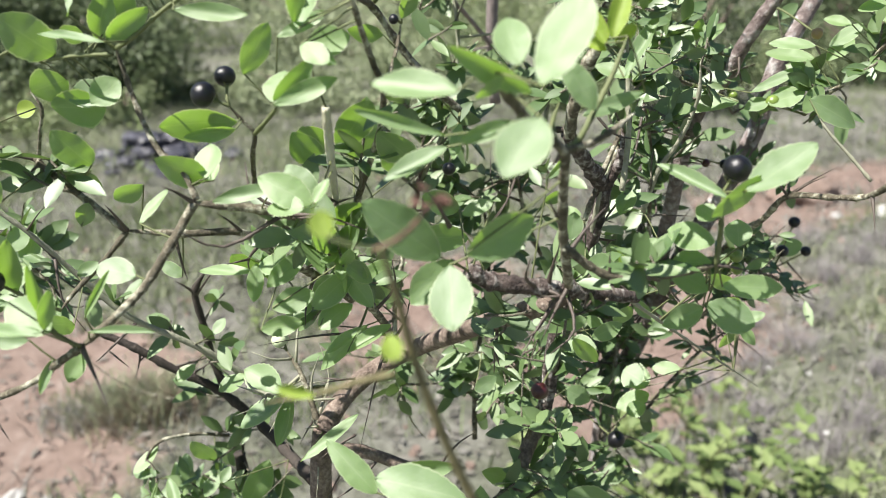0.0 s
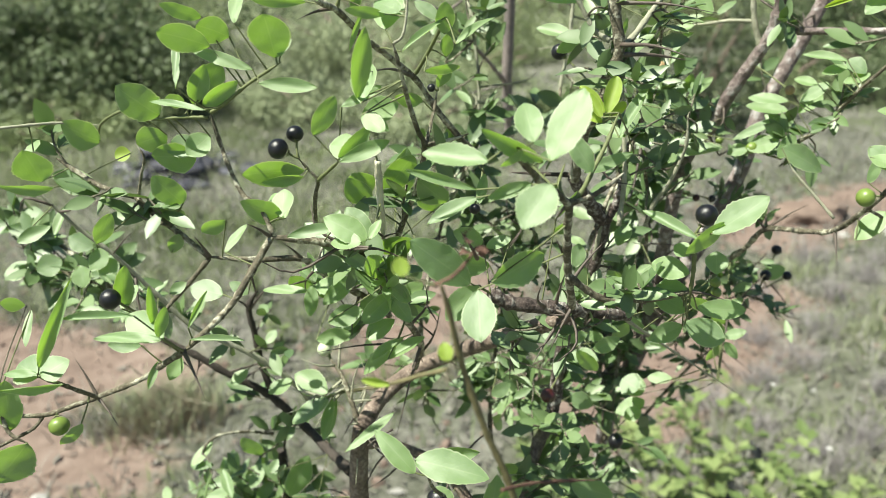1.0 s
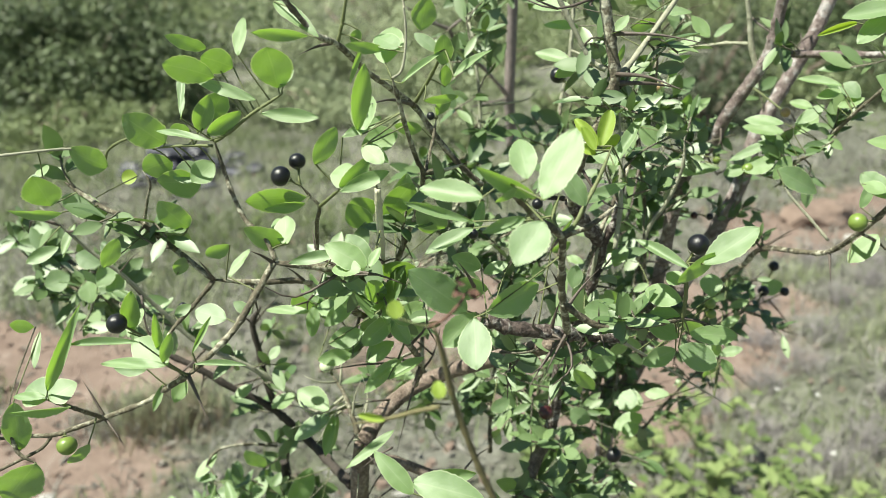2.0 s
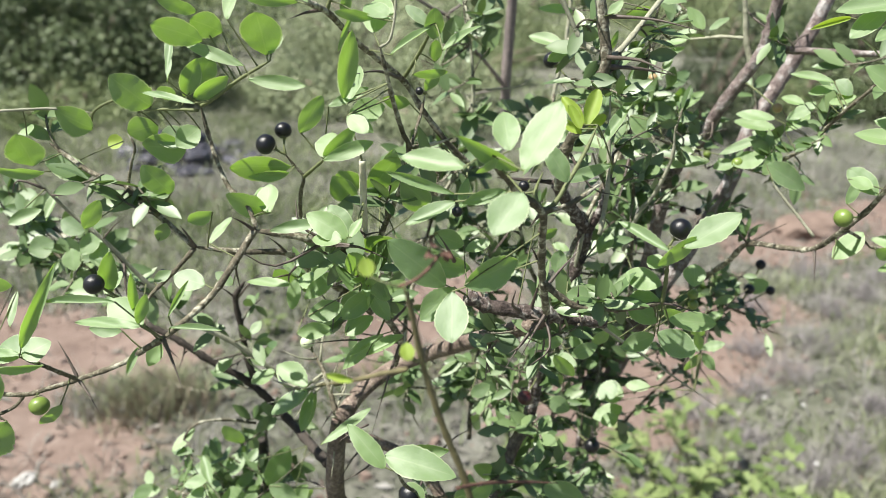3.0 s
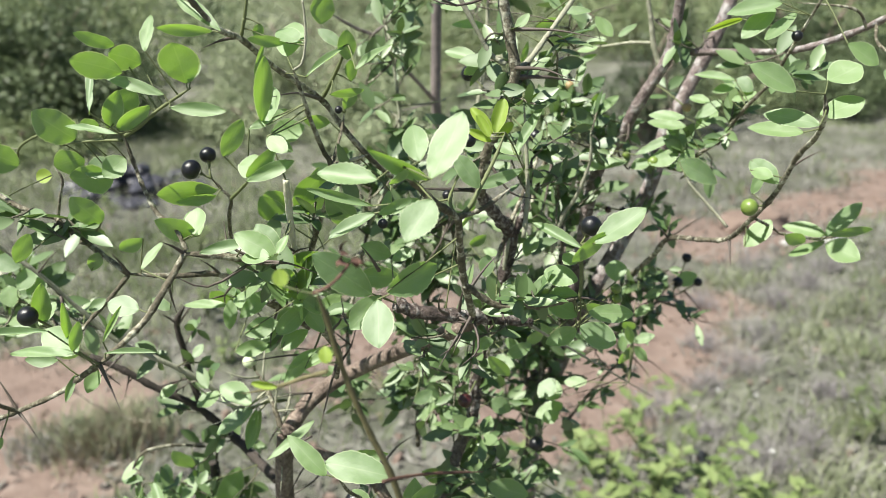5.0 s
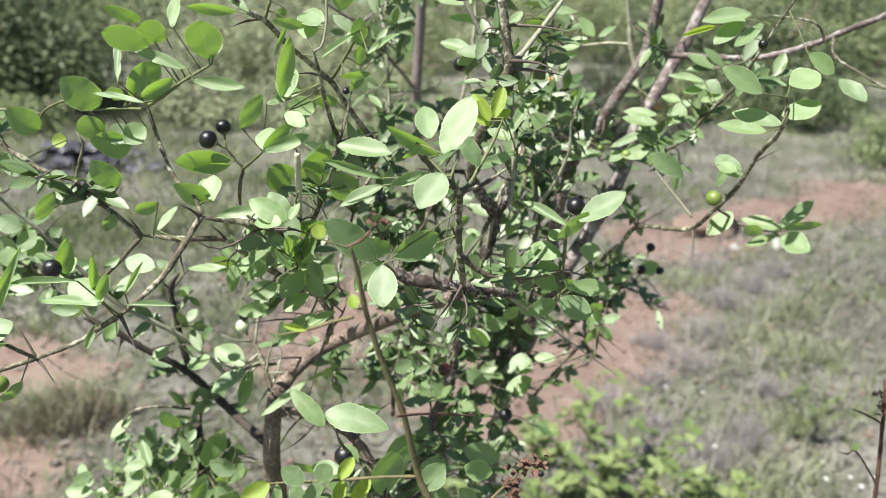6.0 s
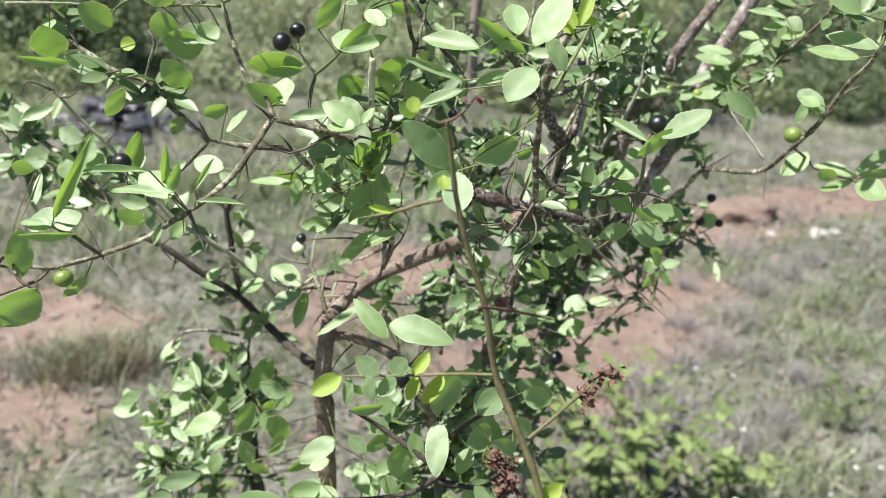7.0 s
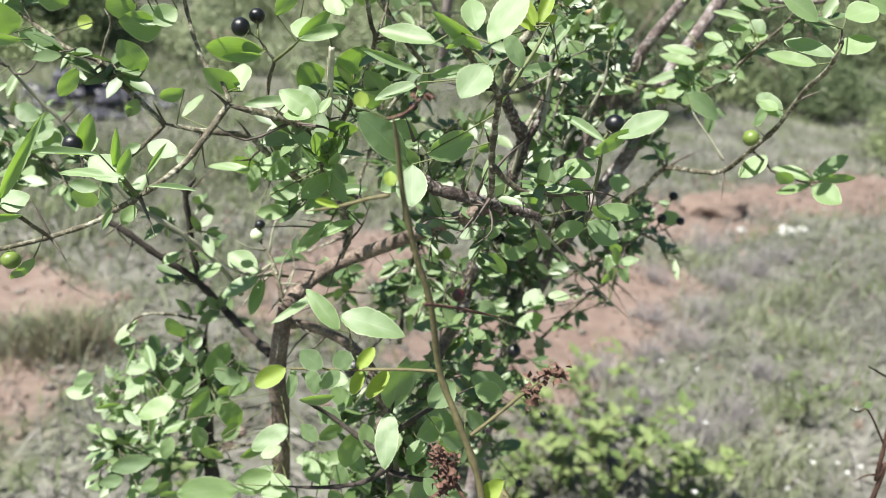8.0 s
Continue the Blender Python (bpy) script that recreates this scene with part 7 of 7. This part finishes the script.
leaf(shrub, (-0.1328, 0.3466, 0.8878), (-0.1363, 0.3408, 0.8757), 8.3, 'm')
leaf(shrub, (-0.1238, 0.3637, 0.9342), (-0.1202, 0.3692, 0.9395), 5.1, 'm')
leaf(shrub, (-0.1541, 0.3665, 0.8799), (-0.1660, 0.3752, 0.8838), 5.4, 'b')
leaf(shrub, (-0.1282, 0.3545, 0.9092), (-0.1198, 0.3613, 0.9168), 6.7, 'm')
leaf(shrub, (-0.1616, 0.3882, 0.9074), (-0.1706, 0.3983, 0.9132), 4.1, 'b')
leaf(shrub, (-0.1139, 0.3436, 0.8832), (-0.1198, 0.3423, 0.8986), 9.7, 's')
leaf(shrub, (-0.1500, 0.3443, 0.8504), (-0.1409, 0.3485, 0.8575), 7.4, 'm')
leaf(shrub, (-0.1626, 0.3561, 0.8511), (-0.1771, 0.3542, 0.8459), 8.0, 'm')
leaf(shrub, (-0.0775, 0.2983, 0.9114), (-0.0678, 0.3011, 0.9161), 6.7, 'b')
leaf(shrub, (-0.1020, 0.3282, 0.9011), (-0.0936, 0.3341, 0.9067), 7.0, 's')

# berries
berry((-0.0887, 0.2880, 1.1246), 7.9, 'k')
berry((-0.0831, 0.2940, 1.1288), 6.5, 'k')
berry((0.0603, 0.2535, 1.1058), 7.9, 'k')
berry((0.0277, 0.3920, 1.1443), 8.0, 'k')
berry((-0.1461, 0.2560, 1.0797), 7.5, 'k')
berry((-0.1713, 0.2530, 1.0313), 7.5, 'g')
berry((0.1472, 0.3220, 1.0897), 8.0, 'g')
berry((0.1723, 0.4709, 1.0127), 6.5, 'k')
berry((0.1510, 0.4606, 1.0068), 7.1, 'k')
berry((0.1670, 0.4700, 0.9966), 7.0, 'k')
berry((0.1822, 0.4747, 0.9940), 5.9, 'k')
berry((0.0197, 0.3497, 0.9845), 7.7, 'r')
berry((0.0648, 0.4014, 0.9252), 9.0, 'k')
berry((0.0282, 0.4000, 0.9116), 7.8, 'k')
berry((-0.0338, 0.2800, 0.9761), 9.9, 'k')
berry((0.0899, 0.4700, 1.1384), 7.0, 'k')
berry((-0.0163, 0.3000, 1.0959), 4.4, 'k')
berry((-0.1366, 0.3000, 1.0670), 3.7, 'k')
berry((0.1202, 0.4340, 1.0902), 4.6, 'g')
berry((0.1264, 0.4020, 1.0930), 6.2, 'g')
berry((0.0893, 0.4450, 1.1287), 5.5, 'o')
berry((0.1438, 0.4050, 1.1210), 5.0, 'o')
berry((0.0900, 0.3293, 1.0505), 5.2, 'g')
berry((0.0908, 0.3296, 1.0454), 5.0, 'g')
berry((-0.0899, 0.3640, 1.0056), 7.6, 'w')
berry((0.0585, 0.4740, 0.9723), 8.5, 'k')
berry((-0.0887, 0.3640, 1.0115), 5.5, 'k')
berry((0.0200, 0.3000, 1.1294), 5.6, 'k')
berry((0.0689, 0.4400, 1.1016), 7.6, 'k')
berry((-0.0319, 0.3060, 1.1426), 3.2, 'k')
berry((0.1648, 0.3300, 1.1633), 4.8, 'k')
berry((0.0812, 0.4000, 0.8270), 5.7, 'k')
berry((0.0123, 0.3300, 1.0987), 4.8, 'k')
berry((0.1232, 0.4480, 1.0531), 4.5, 'k')
berry((0.1148, 0.4500, 1.0534), 4.5, 'r')
berry((0.0950, 0.4200, 0.8684), 4.9, 'k')


# ---- leafy shoots in the depth of the shrub ----
FILL = {"verts": [], "faces": []}


def fill_leaf(base, along, length, width, out):
    """One of the uncounted small leaves: eight triangles, folded and bent."""
    a, w, n = facing(along, out)
    i = len(FILL["verts"])
    rows = ((0.0, 0.03), (0.18, 0.29), (0.45, 0.5), (0.72, 0.42), (0.92, 0.17), (1.0, 0.02))
    for t, half in rows:
        mid = base + a * length * t + n * length * (-0.14 * t * t)
        FILL["verts"] += [mid - w * width * half + n * width * 0.12 * half, mid - n * width * 0.05, mid + w * width * half + n * width * 0.12 * half]
    for k in range(len(rows) - 1):
        for s in (0, 1):
            j = i + 3 * k + s
            FILL["faces"].append((j, j + 3, j + 4, j + 1))


def leafy(owner, shoots, size, reach, seed, keep=0, low=0.05, high=1.0):
    """Short side shoots with pairs of leaves along a branch; the first keep leaves are parts of their own."""
    rng = random.Random(seed)
    line = next(l for _, ob, l, _ in LINES if ob is owner)
    kept = 0
    for s in range(shoots):
        p = line[min(len(line) - 1, int((low + (high - low) * rng.random()) * len(line)))]
        d = Vector((rng.gauss(0, 1), rng.gauss(-0.3, 0.8), rng.gauss(0.25, 0.8))).normalized()
        length = reach * rng.uniform(0.4, 1.2)
        tip = p + d * length
        rod("shoot", p, tip, 0.0005, owner, True)
        for k in range(rng.randint(5, 9)):
            q = p + d * length * rng.uniform(0.25, 1.0)
            along = (d * 0.5 + Vector((rng.gauss(0, 1), rng.gauss(0, 0.8), rng.gauss(0.15, 0.8))).normalized()).normalized()
            out = Vector((rng.gauss(-0.15, 0.4), rng.gauss(-0.55, 0.45), 0.8 + rng.gauss(0, 0.4))).normalized()
            ln = size / 1000 * rng.uniform(0.5, 1.1)
            wd = ln * rng.uniform(0.30, 0.52)
            if kept < keep:
                kept += 1
                a, w, n = facing(along, out)
                m = Matrix((a * ln, w * wd, n * ln)).transposed().to_4x4()
                m.translation = q
                shared("leaf", rng.choice(LEAF_MESHES), m, owner)
            else:
                fill_leaf(q, along, ln, wd, out)


leafy(inner_a, 20, 14, 0.030, 101)
leafy(inner_b, 10, 19, 0.03, 102, high=0.75)
leafy(inner_c, 28, 16, 0.030, 103)
leafy(inner_d, 26, 16, 0.028, 104)
leafy(inner_e, 11, 14, 0.022, 105, high=0.75)
leafy(inner_f, 6, 12, 0.020, 106)
leafy(mid_low, 24, 17, 0.033, 107, low=0.30, high=0.70)
leafy(mid_low_b, 20, 16, 0.036, 108)
leafy(scaly_stem, 8, 17, 0.034, 153, low=0.0, high=0.55)
leafy(low_stem, 9, 19, 0.035, 109, low=0.72, high=0.9)
leafy(low_leafy, 19, 16, 0.026, 110)
leafy(low_leafy_b, 15, 15, 0.024, 111)
leafy(low_leafy_c, 3, 15, 0.024, 112)
leafy(low_leafy_d, 2, 15, 0.022, 113)
leafy(left_far, 12, 18, 0.030, 114)
leafy(left_far_b, 11, 17, 0.028, 115)
leafy(rt_low, 4, 14, 0.020, 116)
leafy(up_right, 6, 15, 0.022, 117, high=0.6)
leafy(up_right_b, 5, 14, 0.022, 118)
leafy(thorn_arm, 4, 17, 0.026, 119, low=0.1, high=0.6)
leafy(thorn_arm_b, 2, 14, 0.018, 120)
leafy(right_limb, 8, 13, 0.028, 121, low=0.3, high=0.55)
leafy(scaly_stem_b, 3, 13, 0.024, 122)
leafy(centre_stem, 4, 17, 0.032, 123, low=0.12, high=0.7)
leafy(j_stem_on, 6, 17, 0.022, 124, keep=20, low=0.25, high=0.6)
leafy(i_right, 7, 18, 0.024, 125, keep=24, low=0.5)
leafy(scaly_limb, 2, 13, 0.02, 126)
leafy(right_arm, 3, 16, 0.022, 127, low=0.1, high=0.35)
leafy(rt_twig, 5, 14, 0.020, 128, low=0.0, high=0.3)
leafy(u3, 2, 17, 0.020, 129, low=0.5)
leafy(i_stem, 4, 16, 0.018, 131, low=0.1)
leafy(long_pale, 6, 16, 0.022, 132, low=0.1)
leafy(dark_low, 2, 16, 0.020, 133)
leafy(dark_up, 1, 14, 0.018, 134)
leafy(trunk_limb, 3, 14, 0.022, 135, low=0.1)
leafy(r_twig, 3, 13, 0.016, 136)
leafy(far_diag, 6, 16, 0.03, 138)
leafy(back_a, 22, 17, 0.034, 140)
leafy(back_b, 24, 17, 0.034, 141)
leafy(back_c, 22, 16, 0.034, 142)
leafy(back_d, 9, 21, 0.038, 143)
leafy(back_e, 11, 21, 0.036, 144)
leafy(back_f, 14, 20, 0.038, 145)
leafy(add_b, 4, 14, 0.022, 149)
leafy(add_d, 3, 14, 0.022, 150)
leafy(add_c, 2, 15, 0.02, 151)
leafy(right_trunk, 6, 14, 0.03, 152, low=0.52, high=0.7)
leafy(far_diag_b, 6, 16, 0.03, 148)

def spurs(owner, count, reach, seed, material=THORN):
    """Bare spurs and small thorns along a limb, some of them forked."""
    rng = random.Random(seed)
    line = next(l for _, ob, l, _ in LINES if ob is owner)
    for _ in range(count):
        p = line[int(rng.random() * (len(line) - 1))]
        d = Vector((rng.gauss(0, 1), rng.gauss(-0.2, 0.7), rng.gauss(0.1, 0.9))).normalized()
        length = reach * rng.uniform(0.35, 1.2)
        bent = p + d * length * 0.6 + Vector((rng.gauss(0, 0.1), rng.gauss(0, 0.1), rng.gauss(0, 0.1))) * length
        tip = bent + (d + Vector((rng.gauss(0, 0.5), rng.gauss(0, 0.5), rng.gauss(0, 0.5)))).normalized() * length * 0.5
        path = smooth_line([p, bent, tip], 3)
        v, f = tube(path, [0.0008 * (1 - 0.85 * i / (len(path) - 1)) for i in range(len(path))], 5)
        if rng.random() < 0.5:
            side = bent + Vector((rng.gauss(0, 1), rng.gauss(0, 1), rng.gauss(0, 1))).normalized() * length * 0.45
            v2, f2 = tube([bent, (bent + side) / 2, side], [0.0005, 0.0004, 0.0001], 5)
            f += [tuple(i + len(v) for i in q) for q in f2]
            v += v2
        mesh_object("spur", v, f, material, owner)


spurs(trunk_limb, 4, 0.026, 200)
spurs(scaly_limb, 3, 0.022, 201)
spurs(upper_limb, 2, 0.02, 202)
spurs(inner_a, 10, 0.04, 203)
spurs(inner_b, 10, 0.04, 204)
spurs(inner_c, 10, 0.035, 205)
spurs(inner_d, 9, 0.035, 206)
spurs(inner_e, 6, 0.03, 207)
spurs(mid_low, 8, 0.035, 208)
spurs(mid_low_b, 5, 0.035, 209)
spurs(low_stem, 6, 0.04, 210)
spurs(low_leafy_b, 6, 0.03, 211)
spurs(j_stem_on, 7, 0.03, 212)
spurs(i_right, 6, 0.028, 213)
spurs(centre_stem, 5, 0.03, 214)
spurs(right_limb, 7, 0.04, 215)
spurs(right_trunk, 6, 0.04, 216)
spurs(long_pale, 6, 0.03, 217)
spurs(dark_low, 6, 0.03, 218)
spurs(left_far, 6, 0.03, 219)
spurs(scaly_stem, 3, 0.025, 220)
spurs(rt_low, 4, 0.025, 221)
spurs(bud_twig, 9, 0.030, 222, TWIG_PALE)
spurs(lf_twig, 5, 0.022, 223, TWIG_PALE)
spurs(back_a, 5, 0.04, 224, TWIG_PALE)
spurs(back_f, 6, 0.04, 225, TWIG_PALE)
spurs(back_d, 6, 0.04, 226, TWIG_PALE)
spurs(back_a, 6, 0.035, 260, TWIG)
spurs(back_b, 6, 0.035, 261, TWIG)
spurs(back_c, 6, 0.035, 262, TWIG)
spurs(back_d, 4, 0.035, 263, TWIG)
spurs(back_e, 5, 0.035, 264, TWIG)
spurs(back_f, 5, 0.035, 265, TWIG)
spurs(inner_a, 4, 0.035, 266, TWIG)
spurs(inner_c, 5, 0.035, 267, TWIG)

foliage = mesh_object("foliage", FILL["verts"], FILL["faces"], SMALL_LEAVES, shrub)
tagged(foliage, "dense small green leaves deep in the shrub", kind="stuff")


# ---- dried flower heads on the weed ----
def dried_head(owner, centre, spread, count, seed):
    """Crumpled brown bracts and stalks in a loose bunch."""
    rng = random.Random(seed)
    verts, faces = [], []
    c = Vector(centre)
    for _ in range(count):
        p = c + Vector((rng.gauss(0, 1) * spread[0], rng.gauss(0, 1) * spread[1], rng.gauss(0, 1) * spread[2]))
        a = Vector((rng.gauss(0, 1), rng.gauss(0, 1), rng.gauss(0, 1))).normalized()
        b = a.orthogonal().normalized()
        n = a.cross(b)
        ln, wd = rng.uniform(0.0016, 0.0036), rng.uniform(0.0005, 0.0011)
        i = len(verts)
        for t in range(4):
            curl = n * ln * 0.5 * math.sin(t * 1.1)
            verts += [p + a * ln * t / 3 - b * wd * (1.1 - t * 0.25) + curl, p + a * ln * t / 3 + b * wd * (1.1 - t * 0.25) + curl * 1.3]
        for t in range(3):
            j = i + 2 * t
            faces.append((j, j + 1, j + 3, j + 2))
    mesh_object("dried_flower_head", verts, faces, DRY, owner)


dried_head(weed_tan, (0.0230, 0.1650, 1.0354), (0.0012, 0.0012, 0.0026), 26, 1)
dried_head(weed_tan, (0.0306, 0.1720, 1.0403), (0.0022, 0.001, 0.0014), 34, 2)
dried_head(weed_brown, (-0.0025, 0.1540, 1.0117), (0.0013, 0.0013, 0.0038), 80, 3)
dried_head(weed_brown, (-0.0059, 0.1570, 1.0159), (0.0012, 0.0012, 0.002), 30, 4)
dried_head(weed_top, (-0.0212, 0.1560, 1.1302), (0.0015, 0.001, 0.001), 6, 5)
dried_head(dry_stem, (0.2505, 0.3120, 0.9839), (0.003, 0.002, 0.002), 26, 6)
dried_head(dry_stem, (0.2529, 0.3120, 0.9749), (0.002, 0.002, 0.0015), 12, 7)
